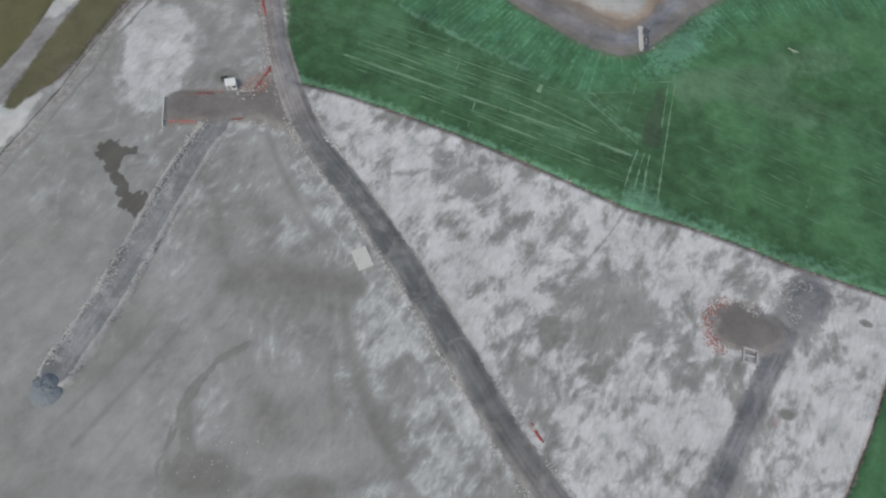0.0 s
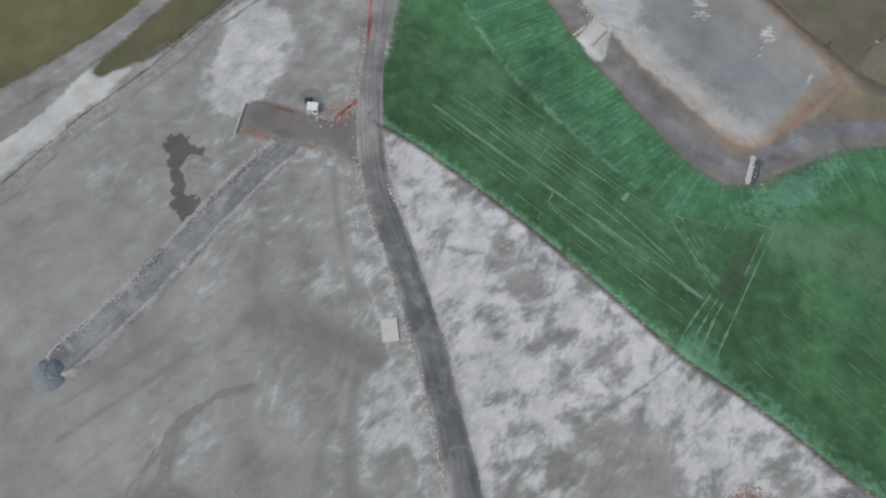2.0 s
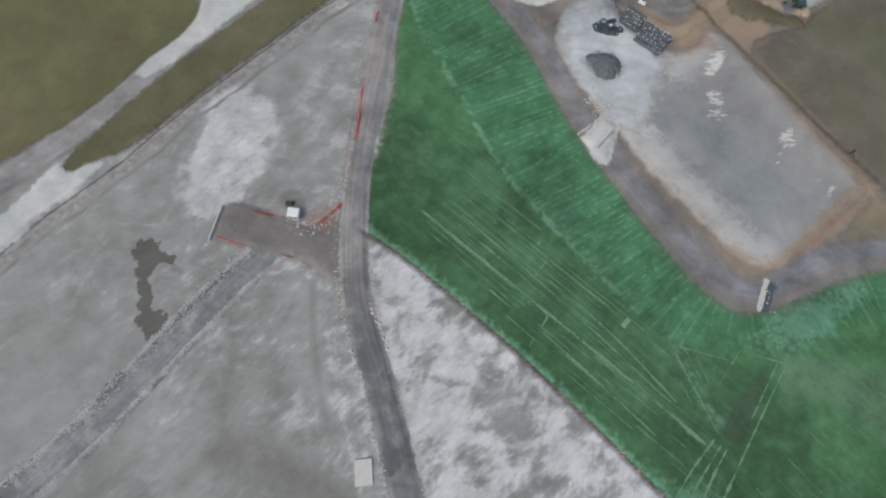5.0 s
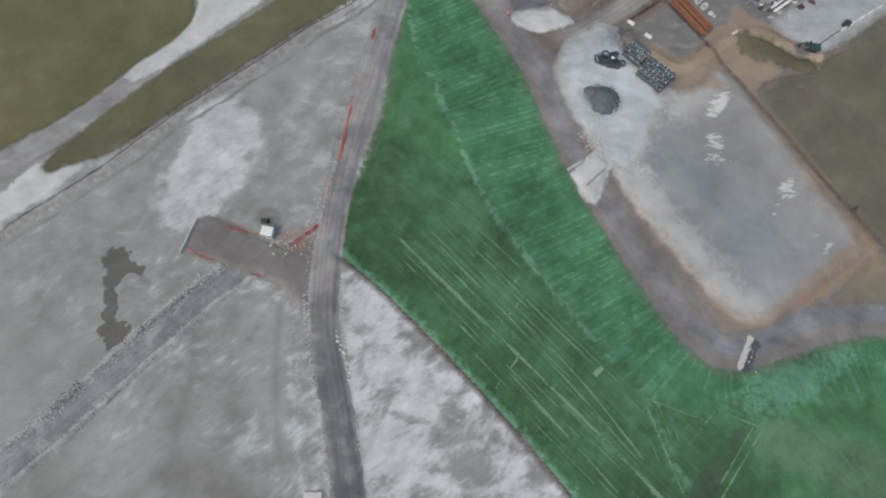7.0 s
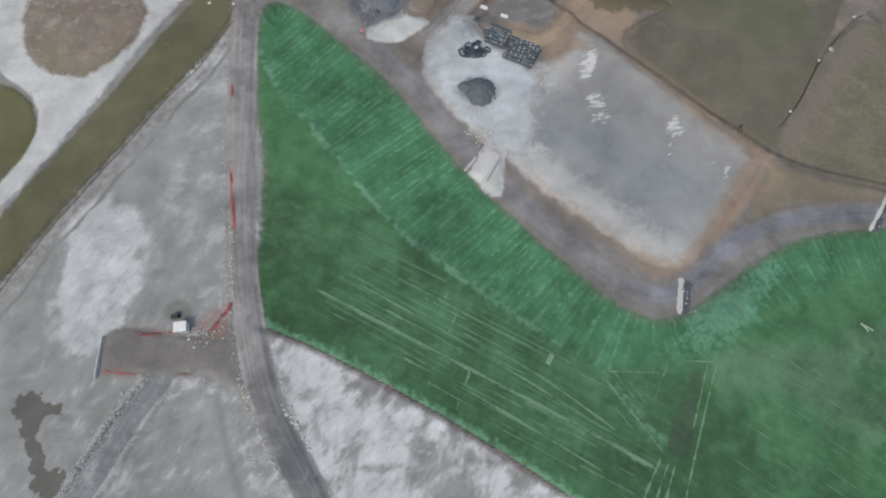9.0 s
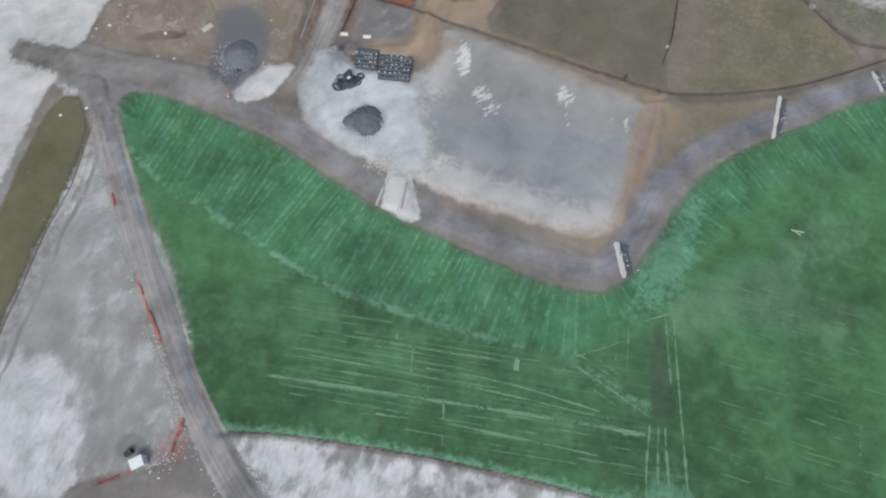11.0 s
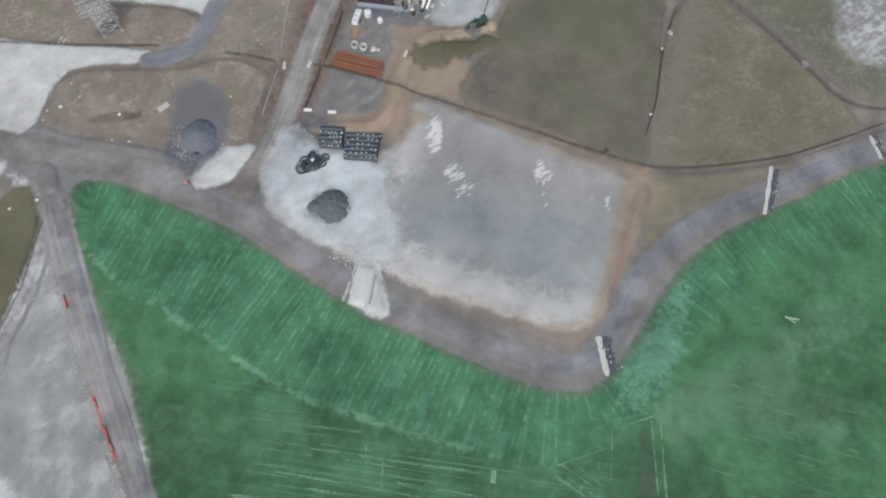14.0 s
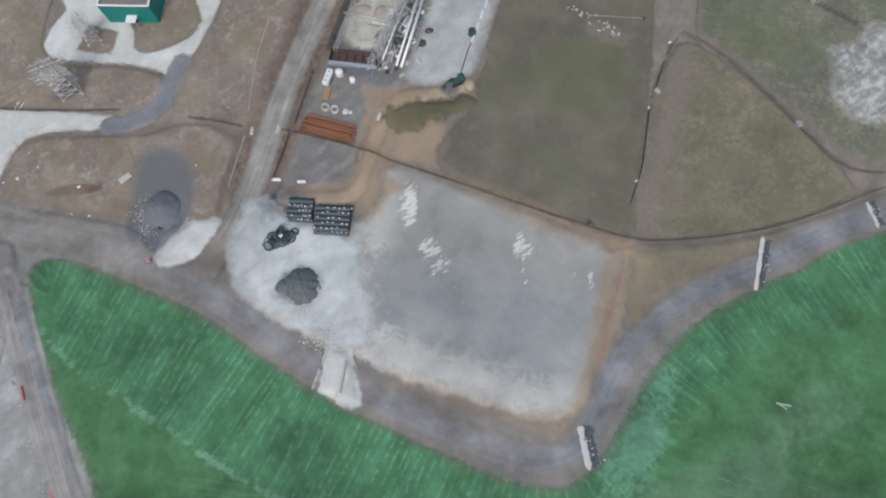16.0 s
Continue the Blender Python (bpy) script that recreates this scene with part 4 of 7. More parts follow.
def lay(name, gap, height, material, label, category, fray=(0.5, 2.5), slope=0.8, extra=None, box=None, lumps=0.05, base=None, feather=0.8):
    """A layer of other soil on what lies below where gap(x, y) is above 0; it thins out at its frayed edge."""
    x0, y0, x1, y1 = box
    ix, iy = np.nonzero((XS >= x0) & (XS <= x1))[0], np.nonzero((YS >= y0) & (YS <= y1))[0]
    part_of = (slice(iy[0], iy[-1] + 1), slice(ix[0], ix[-1] + 1))
    xs, ys = XS[ix], YS[iy]
    x, y = np.meshgrid(xs, ys)
    width = feather(x, y) if callable(feather) else feather
    d = gap(x, y) + fray[0] * 2 * rough(x, y, fray[1], len(name)) + fray[0] * 0.5 * rough(x, y, 1.1, 2)
    z = lie(x, y) + np.clip(d * slope, -0.3, height) + lumps * rough(x, y, 1.5, 7)
    if base is not None:
        z = z + base(x, y, d)
    z = np.maximum(z, TOP[part_of] + 0.012)
    in_ = d > -width - 0.3
    keep = in_[:-1, :-1] | in_[1:, :-1] | in_[:-1, 1:] | in_[1:, 1:]
    used = in_.copy()
    for a, b in ((0, 0), (0, 1), (1, 0), (1, 1)):
        used[a:in_.shape[0] - 1 + a, b:in_.shape[1] - 1 + b] |= keep
    TOP[part_of] = np.where(used, z, TOP[part_of])
    layers = attributes(x, y)
    layers["gap"] = d
    layers["cover"] = np.clip(0.5 + 0.5 * d / width, -0.3, 1.6)
    if extra:
        layers.update(extra(x, y, d))
    ob = sheet(name, xs, ys, z, keep, material, layers)
    return tagged(ob, label, category, kind="structure")


def area(outline, times=2):
    smooth = rounded(outline, True, times)
    return lambda x, y: inside(x, y, smooth)


def along(line, width):
    smooth = rounded(line, False, 2)
    return lambda x, y: width / 2 - line_distance(x, y, smooth)[0]


def road_layers(line, ends_fade=False):
    smooth = rounded(line, False, 2)
    total = np.hypot(*(smooth[1:] - smooth[:-1]).T).sum()

    def layers(x, y, d):
        gap, run, side = line_distance(x, y, smooth)
        ends = (soft(7 - run, 5) + soft(7 - (total - run), 5)) * ends_fade
        return dict(road_run=run, road_side=gap * side, fade=ends)
    return layers


def berms(line, half, high, wide=0.7):
    """Ridges of pushed-up stones along both sides of a track."""
    smooth = rounded(line, False, 2)
    return lambda x, y, d: high * np.exp(-((line_distance(x, y, smooth)[0] - half) / wide) ** 2) * (0.55 + 0.9 * value_noise(x, y, 1.3, 8))


FIELD_EDGE = rounded(FIELD_NORTH, False, 2)
FAN_END = rounded([(-60, 170), (-54, 160), (-46, 148), (-36, 141), (-22, 128), (-8, 116), (4, 110), (20, 102), (34, 96), (44, 96), (56, 99.5), (66, 106), (75, 114), (86, 120), (104, 125), (140, 130), (200, 138)], False, 2)
FIELD_LOW = rounded(FIELD_SOUTH, False, 2)


# Pressed lines in the grass: points, half width, strength
TRACKS = [([(-16.6, 110.1), (11.3, 99.9), (23.3, 96.4)], .73, .72), ([(-16.5, 104), (6.3, 95.9), (24.5, 88.6), (44, 80.5)], .73, .76), ([(-24.9, 101.1), (9.2, 90.1), (24.9, 85.2), (50.5, 76.3)], 1.40, .85), ([(-3.8, 89.6), (9.3, 85.8), (20.9, 81.5), (40, 74)], .66, .7),
          ([(7.4, 97.3), (24.1, 91.6), (42.4, 82.2)], .73, .9), ([(-12, 107), (8, 100)], .66, .7), ([(-10, 99.5), (14, 91.5)], .66, .6)]
RAILS = [([(37.8, 93.8), (52.1, 79.4)], 1.33, .8), ([(42, 95.6), (47.9, 88.6)], .73, .6), ([(60.8, 99.3), (57.8, 85)], .66, .8), ([(62.8, 99.7), (60.2, 88.8), (57, 73.6), (54.5, 62)], .80, .9), ([(51.5, 78.7), (48.4, 71.1), (46.5, 64)], .80, 1.0), ([(53, 78), (50.5, 70), (48.8, 63)], .66, .9),
         ([(54.3, 77.4), (52.8, 71.8), (51, 62)], .93, 1.0)]
TICKS = [([(39.1, 94.1), (50.5, 95.6)], .66, .8), ([(55, 99), (63, 100)], .93, .7), ([(3.2, 105.7), (2.8, 103.3)], .66, .8), ([(6.1, 101.8), (4.6, 96)], .66, .8), ([(8.2, 94.3), (7.7, 92.2)], .66, .9), ([(8.4, 92.1), (7.9, 89.7)], .59, .6), ([(10.7, 89.9), (9.7, 85.3)], .66, .9), ([(9.4, 83.6), (8.6, 80)], .59, .7), ([(48.5, 94.2), (47.3, 90.7)], .59, .8), ([(52.5, 99), (49.5, 89.2)], .59, .7), ([(73.5, 69), (75, 72.5)], .80, .5), ([(91, 65), (94, 72)], .80, .45), ([(92.5, 89), (94.2, 93)], .80, .4), ([(36, 92.6), (50.4, 78.2)], .66, .6), ([(40, 95), (46, 89)], .66, .6), ([(41.5, 90.5), (53.2, 80.6)], .59, .5)]


def field_layers(x, y, d):
    gap, run, side = line_distance(x, y, FIELD_EDGE)
    low = line_distance(x, y, FIELD_LOW)[0]
    fan_d, fan_run, fan_side = line_distance(x, y, FAN_END)
    fan = fan_d * fan_side
    fan = fan * (-1 if line_distance(np.array([[0.0]]), np.array([[125.0]]), FAN_END)[2].item() < 0 else 1)
    sown = soft(fan + 3 * rough(x, y, 6, 8), 3 + 4 * soft(x - 10, 20)) * (1 - 0.12 * soft(x - 50, 10) - 0.3 * soft(x - 88, 10))
    seam = np.exp(-((fan + 1.2 * rough(x, y, 5, 12)) / 1.2) ** 2) * soft(30 - x, 10) * (0.25 + 0.95 * value_noise(x, y, 3.5, 3))
    lines = 0.65 * soft(46 - low + 8 * rough(x, y, 15, 2), 8) * soft(58 - x, 8) * soft(x + 22, 16) * soft(-fan, 5) * soft(low - 5, 6)
    lines = np.maximum(lines, 0.18 * soft(x - 60, 6) * soft(-fan - 2, 6))
    mulch = 0.75 * np.exp(-(low / (2.6 + 2.6 * soft(x - 44, 8))) ** 2) * soft(115 - x, 8) + 0.6 * np.exp(-(line_distance(x, y, FIELD_WEST)[0] / 1.5) ** 2)
    mulch = mulch + blobs(x, y, [(62, 108, 9, 7, 40, .75), (70, 118, 6, 9, -40, .7), (80, 126, 8, 4, 25, .4), (51.5, 68, 4.5, 8, 15, .42), (52, 101, 7, 3, 0, .35), (98, 106, 20, 8, 10, .34), (80, 75, 16, 9, 0, .22), (108, 120, 14, 6, 15, .3)])
    mulch = mulch + strokes(x, y, [(TRACKS[2][0], 1.5, .42), (TRACKS[4][0], 1.1, .26), (TRACKS[1][0], 0.9, .22), ([(37, 95), (44, 88.5), (51.5, 81.5)], 2.2, .56), ([(22, 97), (34, 93), (40, 92)], 1.5, .3), ([(-18, 106), (2, 99)], 1.0, .22)])
    bare = 0.42 * soft(inside(x, y, [(46.3, 87.6), (49, 94.1), (60.6, 99), (58, 80.5), (53.3, 78.4)]) + rough(x, y, 4, 3), 1.2) + 0.24 * soft(2.0 - line_distance(x, y, [(60.2, 99.5), (57.4, 90)])[0], 0.9) + 0.6 * soft(2.0 - line_distance(x, y, [(56.5, 88), (55, 81)])[0], 0.9)
    bare = bare + blobs(x, y, [(48, 107, 7, 1.6, 5, .35), (12, 84, 9, 2.5, -20, .35), (30, 77, 9, 2.5, -20, .35), (-12, 92, 9, 2.5, -20, .25), (-20, 108, 6, 4, 0, .2), (75, 84, 9, 3, -15, .25)])
    thin = blobs(x, y, [(78, 101, 16, 6, 8, .9), (92, 94, 14, 6, -10, .7), (100, 110, 14, 6, 12, .7), (66, 96, 5, 8, 0, .5), (-34, 112, 10, 10, 0, .45), (-40, 128, 6, 9, 20, .4)])
    north = soft(y - 100 + 0.25 * np.clip(x, -60, 0), 8)
    return dict(north=north, thin=thin, sown=sown, seam=seam, shade_side=soft(30 - low + 10 * rough(x, y, 14, 6), 9) * soft(70 - x, 12), edge_run=run, edge_gap=gap, lines=lines, mulch=mulch, bare=bare)


zone("grass_field", area(FIELD), 0.22, M_FIELD, "bright green sown grass field with wheel lines and sowing strips", "field", (0.4, 2.5), 0.6, field_layers, (-62, -24, 180, 180), feather=lambda x, y: 0.6 + 0.9 * soft(y - 100, 8))
zone("gravel_margin", area(BAND), 0.18, M_BAND, "brown-grey compacted gravel margin round the levelled pad", "gravel", (0.5, 3), 0.9, None, (-100, 95, 180, 208), feather=1.4)
zone("road_by_field", along(STONE_ROAD, 7.5), 0.24, M_STONE_ROAD, "bluish-grey gravel road curving along the grass field", "road", (1.2, 5), 0.25, lambda x, y, d: {**road_layers(STONE_ROAD, True)(x, y, d), "fade": np.clip(0.45 * soft(46 - x, 7) + 0.55 * soft(-x - 30, 18), 0, 1)}, (-85, 105, 180, 198), feather=1.8)
zone("olive_verge", area([(76, 151.5), (86, 150), (104, 148.6), (112, 149), (108, 147), (98, 144.6), (88, 142.6), (80, 140), (73, 135.5), (69.5, 133.5), (71, 140), (74.5, 148)]), 0.3, M_SCRAPED, "olive-brown scraped verge between the pad and the road", "verge", (0.3, 3), 0.4, None, (64, 128, 118, 156), feather=2.2)
zone("levelled_pad", area(PAD), 0.55, M_PAD, "levelled pale fill with a damp blue-grey middle", "fill pad", (1.5, 5), 0.28,
     lambda x, y, d: dict(warm=soft(y - 152 + 0.35 * (x - 45), 12), dark=blobs(x, y, [(29.3, 171, 2.3, 6.5, -14, 1.05), (32, 160.5, 3, 3.4, 0, .9), (34, 156, 3.4, 2, 30, .85), (52, 156.5, 2.4, 3.8, -10, 1.0), (51, 150, .8, 4, -10, .6), (65, 147, .8, 2.8, -10, .8)]),
                          pale=0.08 + 0.92 * np.maximum(soft(-y + 0.55 * (170 - x) + 62, 8), soft(24 - x, 8))), (0, 110, 80, 190), feather=1.6)
zone("white_stone_apron", area(WHITE_APRON, 1), 0.66, M_WHITE_APRON, "white crushed stone apron under the pipe store", "crushed stone", (1.5, 4), 0.4, None, (-18, 136, 26, 186), feather=lambda x, y: 1.2 + 2.6 * soft(x - 9, 4))
zone("stone_fan", area([(-29, 171.5), (-25.5, 177.5), (-19.8, 178.2), (-12, 177.4), (-13.4, 173), (-20.4, 168.2), (-27.4, 167.8)], 1), 0.4, M_WHITE, "white crushed stone fan at the road fork", "crushed stone", (0.8, 3), 0.5, None, (-34, 164, -8, 182))
zone("haul_road", along(HAUL, 6.5), 0.56, M_HAUL, "rolled gravel haul road with wheel ruts and stony verges", "road", (0.38, 4), 0.4,
     lambda x, y, d: dict(blue=soft(y - 84, 6) * np.exp(-((line_distance(x, y, FIELD_WEST)[0] - 1.6) / 1.1) ** 2), tone=np.clip(soft(y - 78, 12) + 0.5 * soft(10 - y, 12), 0, 1), **road_layers(HAUL, True)(x, y, d)), (-74, -24, 50, 190), base=lambda x, y, d: berms(HAUL, 3.9, 0.33)(x, y, d) * soft(166 - y, 5), feather=lambda x, y: 0.5 + 2.6 * soft(y - 168, 5))
zone("west_causeway", along(CAUSEWAY_W, 8.0), 0.45, M_CAUSE, "loose stone causeway with rough edges across the silt", "road", (0.7, 3), 0.5, road_layers(CAUSEWAY_W), (-80, 10, -44, 86), base=lambda x, y, d: (berms(CAUSEWAY_W, 3.15, 0.5, 0.55)(x, y, d) + 0.3) * soft(74 - y, 6) - 0.3, lumps=0.22)
zone("junction_apron", area(APRON, 1), 0.5, M_APRON, "dark brown hardcore apron at the haul road junction", "gravel", (0.5, 3), 0.4, None, (-70, 56, -16, 100), feather=1.3)
zone("east_causeway", along(CAUSEWAY_E, 5.4), 0.5, M_CAUSE_E, "dark wet stone causeway ending in the silt", "road", (0.6, 5), 0.25, road_layers(CAUSEWAY_E), (40, -24, 96, 52), lumps=0.12, feather=0.9)
zone("turning_patch", area([(64.5, 33), (66, 39), (71, 41.5), (76, 39), (81, 36), (80, 30), (74, 28.5), (68, 29.5)]), 0.5, M_TURN, "dark brown hardcore turning place", "gravel", (0.7, 4), 0.25, None, (58, 24, 88, 46), feather=1.8)
zone("causeway_end", area([(81, 35), (80.5, 42), (84, 48), (90, 49), (94, 44), (91, 37), (86, 33)]), 0.9, soil("tip_gravel", (0.145, 0.152, 0.168), (0.195, 0.20, 0.215), (0.28, 0.28, 0.29), mottle=2.5, pale_gain=0.0, edge=(0.31, 0.31, 0.315), reach=2.8), "blue-grey stone tip at the causeway's end", "gravel", (0.8, 4), 0.25, road_layers(CAUSEWAY_E), (74, 26, 100, 54), lumps=0.3, feather=1.6)
zone("white_track", area([(-104.5, 106), (-98, 124), (-101, 136), (-113, 141), (-128, 150), (-128, 230), (-78, 222), (-64, 216.5), (-37, 209.6), (-36.2, 205), (-55.8, 208.6), (-61.5, 202.5), (-65, 193), (-72, 189), (-71, 184), (-75, 178), (-79.5, 166), (-85.5, 148), (-92, 126), (-99, 106)], 1), 0.2, M_WHITE, "white crushed stone track beside the grass strip", "track", (0.5, 3), 0.6, None, (-130, 100, -34, 232))
zone("white_bank", area([(-95.6, 86), (-95, 82.9), (-97.6, 75.5), (-102, 63.1), (-107.2, 44.5), (-118, 22), (-136, -10), (-148, -10), (-122, 33), (-113, 53.6), (-107.7, 65.6), (-106.6, 72), (-106.2, 79.3), (-101.6, 79.1), (-99, 80)], 1), 0.2, M_WHITE, "white crushed stone bank below the grass strip", "track", (1.4, 4), 0.4, None, (-148, -12, -92, 90), feather=0.7)
zone("white_driveway", area([(-62, 275), (-46, 245.4), (-53.5, 234.6), (-53.1, 230), (-47.5, 227), (-26.6, 220.9), (-22.7, 216.4), (-16.8, 220.2), (-12, 228), (-10, 232), (-7, 240), (2, 272), (-6, 275), (-15, 240), (-14.5, 229), (-22.2, 225.5), (-30, 225), (-30.4, 233), (-34, 262), (-40, 275)], 1), 0.2, M_WHITE, "white paved driveway to the green building", "driveway", (0.3, 3), 0.6, None, (-66, 212, 6, 272))
RAMP = [(-37.5, 206.2), (-32.5, 205.9), (-27.2, 207.6), (-23.8, 211.6), (-21.4, 216.3), (-19.2, 220.6)]
zone("asphalt_ramp", along(RAMP, 5.0), 0.36, soil("grey_blue_asphalt", (0.16, 0.168, 0.195), (0.198, 0.206, 0.232), (0.3, 0.3, 0.32), gain=0.6, pale_gain=0, edge=(0.215, 0.205, 0.205), reach=1.4), "blue-grey asphalt ramp joining the white driveway", "road", (0.3, 2), 0.6, None, (-46, 198, -14, 226), feather=0.7)
GREY_TRACK = [(-96.5, 122), (-100.3, 107), (-104.6, 91), (-109.6, 79), (-118, 62), (-135, 32), (-150, 10)]
zone("grey_track", along(GREY_TRACK, 7.0), 0.16, M_GREY_TRACK, "grey gravel track beside the olive meadow", "track", (0.4, 4), 0.4, road_layers(GREY_TRACK), (-150, 8, -92, 124), feather=1.3)
zone("grass_strip", area(GRASS_STRIP), 0.25, M_STRIP, "olive grass strip beside the silt bank", "grass", (0.4, 3), 0.6, None, (-124, 48, -60, 182))
zone("west_meadow", area(GRASS_NW), 0.25, M_OLIVE, "olive winter grass meadow", "meadow", (0.5, 4), 0.6, None, (-150, 8, -92, 144), feather=0.9)
zone("brown_mound", area(MOUND_NW), 0.4, M_BROWN, "low brown earth mound with sparse grass", "mound", (0.8, 4), 0.5, None, (-120, 138, -80, 174), feather=1.4)
zone("brown_island", area(ISLE), 0.3, M_BROWN, "brown scrubby waste ground between roads", "waste ground", (0.6, 3), 0.25, None, (-66, 174, -2, 212), feather=2.4)
zone("north_lawn", area(LAWN_N), 0.3, M_BROWN, "brown winter lawn under the lattice tower", "lawn", (0.4, 3), 0.6, None, (-122, 206, -20, 272))
zone("drive_lawn", area(LAWN_DRIVE, 0), 0.3, M_BROWN, "small brown lawn beside the driveway", "lawn", (0.2, 2), 0.6, None, (-46, 224, -32, 238))
zone("house_lawn", area(LAWN_HOUSE, 1), 0.3, M_BROWN, "brown lawn in front of the green building", "lawn", (0.3, 2), 0.6, None, (-38, 220, -10, 266))
zone("roadside_scrub", area(LAWN_ROAD, 1), 0.3, M_BROWN, "brown scrub strip beside the north road", "waste ground", (0.4, 3), 0.6, None, (-22, 194, 34, 272), feather=1.2)
zone("storage_yard", area(DUMP_YARD, 1), 0.3, M_YARD, "dark dirt storage yard of the building site", "yard", (0.5, 3), 0.6, None, (-4, 174, 80, 272), feather=1.0)
zone("pale_yard", area(PALE_YARD, 1), 0.45, M_PALEYARD, "pale wet concrete yard", "yard", (0.6, 3), 0.5, None, (32, 196, 88, 272))
zone("north_road_verge", along(NORTH_ROAD[:6], 13.5), 0.34, M_VERGE, "dark brown verges of the north road", "verge", (0.9, 4), 0.5, None, (-18, 172, 50, 272), feather=1.6)
zone("north_road", along(NORTH_ROAD, 6.4), 0.42, M_NORTH_ROAD, "pale gravel road to the north", "road", (0.18, 5), 0.4, road_layers(NORTH_ROAD, True), (-22, 162, 44, 272), base=berms(NORTH_ROAD, 3.4, 0.2))
zone("olive_meadow", area(MEADOW), 0.3, M_MEADOW, "dark olive rough winter meadow", "meadow", (0.9, 4), 0.5, None, (34, 150, 114, 250), feather=1.4)
zone("dry_meadow", area(MEADOW_E), 0.34, M_MEADOW_E, "dry tussocky meadow inside the fence", "meadow", (0.7, 3), 0.5, None, (74, 146, 134, 206), feather=1.4)
zone("damp_meadow", area(MEADOW_NE), 0.3, M_MEADOW_NE, "damp grey-green meadow beyond the fence", "meadow", (0.7, 4), 0.5, None, (104, 156, 180, 272), feather=1.6)
zone("rock_fill", area(ROCKY), 0.9, M_ROCKY, "pale tipped rock and clay fill", "rock fill", (2.4, 6), 0.2, None, (128, 158, 180, 200), lumps=0.7, feather=1.2)
zone("slab_bed", area([(6.5, 143.5), (11.6, 142.5), (12.2, 130.5), (9.6, 129.8), (3.4, 135)], 0), 0.85, M_WHITE, "white crushed stone bed under the slab rows", "crushed stone", (0.5, 2), 0.5, None, (0, 126, 16, 148))
zone("sand_bed", area([(20.5, 217), (23, 226), (30, 232), (40, 231), (36, 222), (31, 213.5)], 1), 0.75, soil("pale_sand", (0.36, 0.345, 0.30), (0.45, 0.435, 0.40), mottle=3), "pale sand bed inside the works", "sand", (0.9, 3), 0.5, None, (16, 208, 44, 238), lumps=0.5, feather=1.2)
# dark brown patch under the tower, lighter towards its edge
zone("tower_footing", area([(-52, 215), (-50.6, 219.5), (-45, 220.6), (-44, 216.4)]), 0.5, soil("dark_brown_soil", (0.10, 0.088, 0.085), (0.14, 0.122, 0.115), (0.2, 0.18, 0.17), pale_gain=0, edge=(0.20, 0.172, 0.15), reach=2.0), "dark bare soil under the lattice tower", "soil", (0.5, 2), 0.5, None, (-56, 210, -38, 226), feather=0.9)
M_LANE = soil("yellow_sand", (0.335, 0.27, 0.20), (0.405, 0.335, 0.258), (0.45, 0.38, 0.30), mottle=3, pale_gain=0.0, edge=(0.275, 0.222, 0.17), reach=1.6)
zone("sand_lane", along([(2, 179.3), (8.9, 177.4), (15.2, 176.2), (18.9, 178), (20.7, 182.3), (23.5, 187.8), (26.8, 194.1), (29.3, 197.9), (33.6, 200), (41.5, 198.8), (48.5, 199.5)], 4.2), 0.62, M_LANE, "yellow sand lane round the storage yard", "lane", (0.5, 3), 0.5, None, (-4, 170, 54, 206), feather=1.0)
zone("scrub_patch", area([(27, 195.4), (31.2, 198), (38, 198), (43.5, 196.5), (50, 197), (50, 193.5), (43, 191.6), (36.7, 190.4), (31.2, 189.8), (28, 192)]), 0.72, meadow("olive_scrub", (0.115, 0.103, 0.072), (0.142, 0.127, 0.088), (0.165, 0.145, 0.10), 3, 0.1, 0.5, (0.11, 0.106, 0.066), (0.16, 0.13, 0.09), 0.0, 0.08), "low olive scrub growing on the sand", "scrub", (1.7, 3), 0.5, None, (22, 184, 56, 204), feather=1.0)

# the lowest first, each on those below it
for given, named in sorted(ZONES, key=lambda z: z[0][2]):
    lay(*given, **named)

# ---- pressed lines in the grass ----


def pressed_grass(name, colour, length, turn):
    k = Kit(name)
    broken, fine = k.noise(length, 3, 0.6, 0.0, None, (0.35, 1.5, 1), turn), k.noise(0.3, 3, 0.7)
    c = k.mix(k.step(fine, 0.35, 0.65), tuple(0.72 * v for v in colour), colour)
    v = k.math("ADD", k.attr("cover"), k.math("ADD", k.math("MULTIPLY", k.math("SUBTRACT", broken, 0.5), 2.4), k.math("MULTIPLY", k.math("SUBTRACT", fine, 0.5), 1.8)))
    k.put(k.step(v, 0.40, 0.60), k.b.inputs["Alpha"])
    return k.done(c, 0.95)


def ground_at(x, y):
    """Height of the laid ground between the points of its grid."""
    u, v = (x - XS[0]) / STEP, (y - YS[0]) / STEP
    i, j = np.clip(np.floor(u).astype(int), 0, len(XS) - 2), np.clip(np.floor(v).astype(int), 0, len(YS) - 2)
    a, b = u - i, v - j
    return (TOP[j, i] * (1 - a) + TOP[j, i + 1] * a) * (1 - b) + (TOP[j + 1, i] * (1 - a) + TOP[j + 1, i + 1] * a) * b


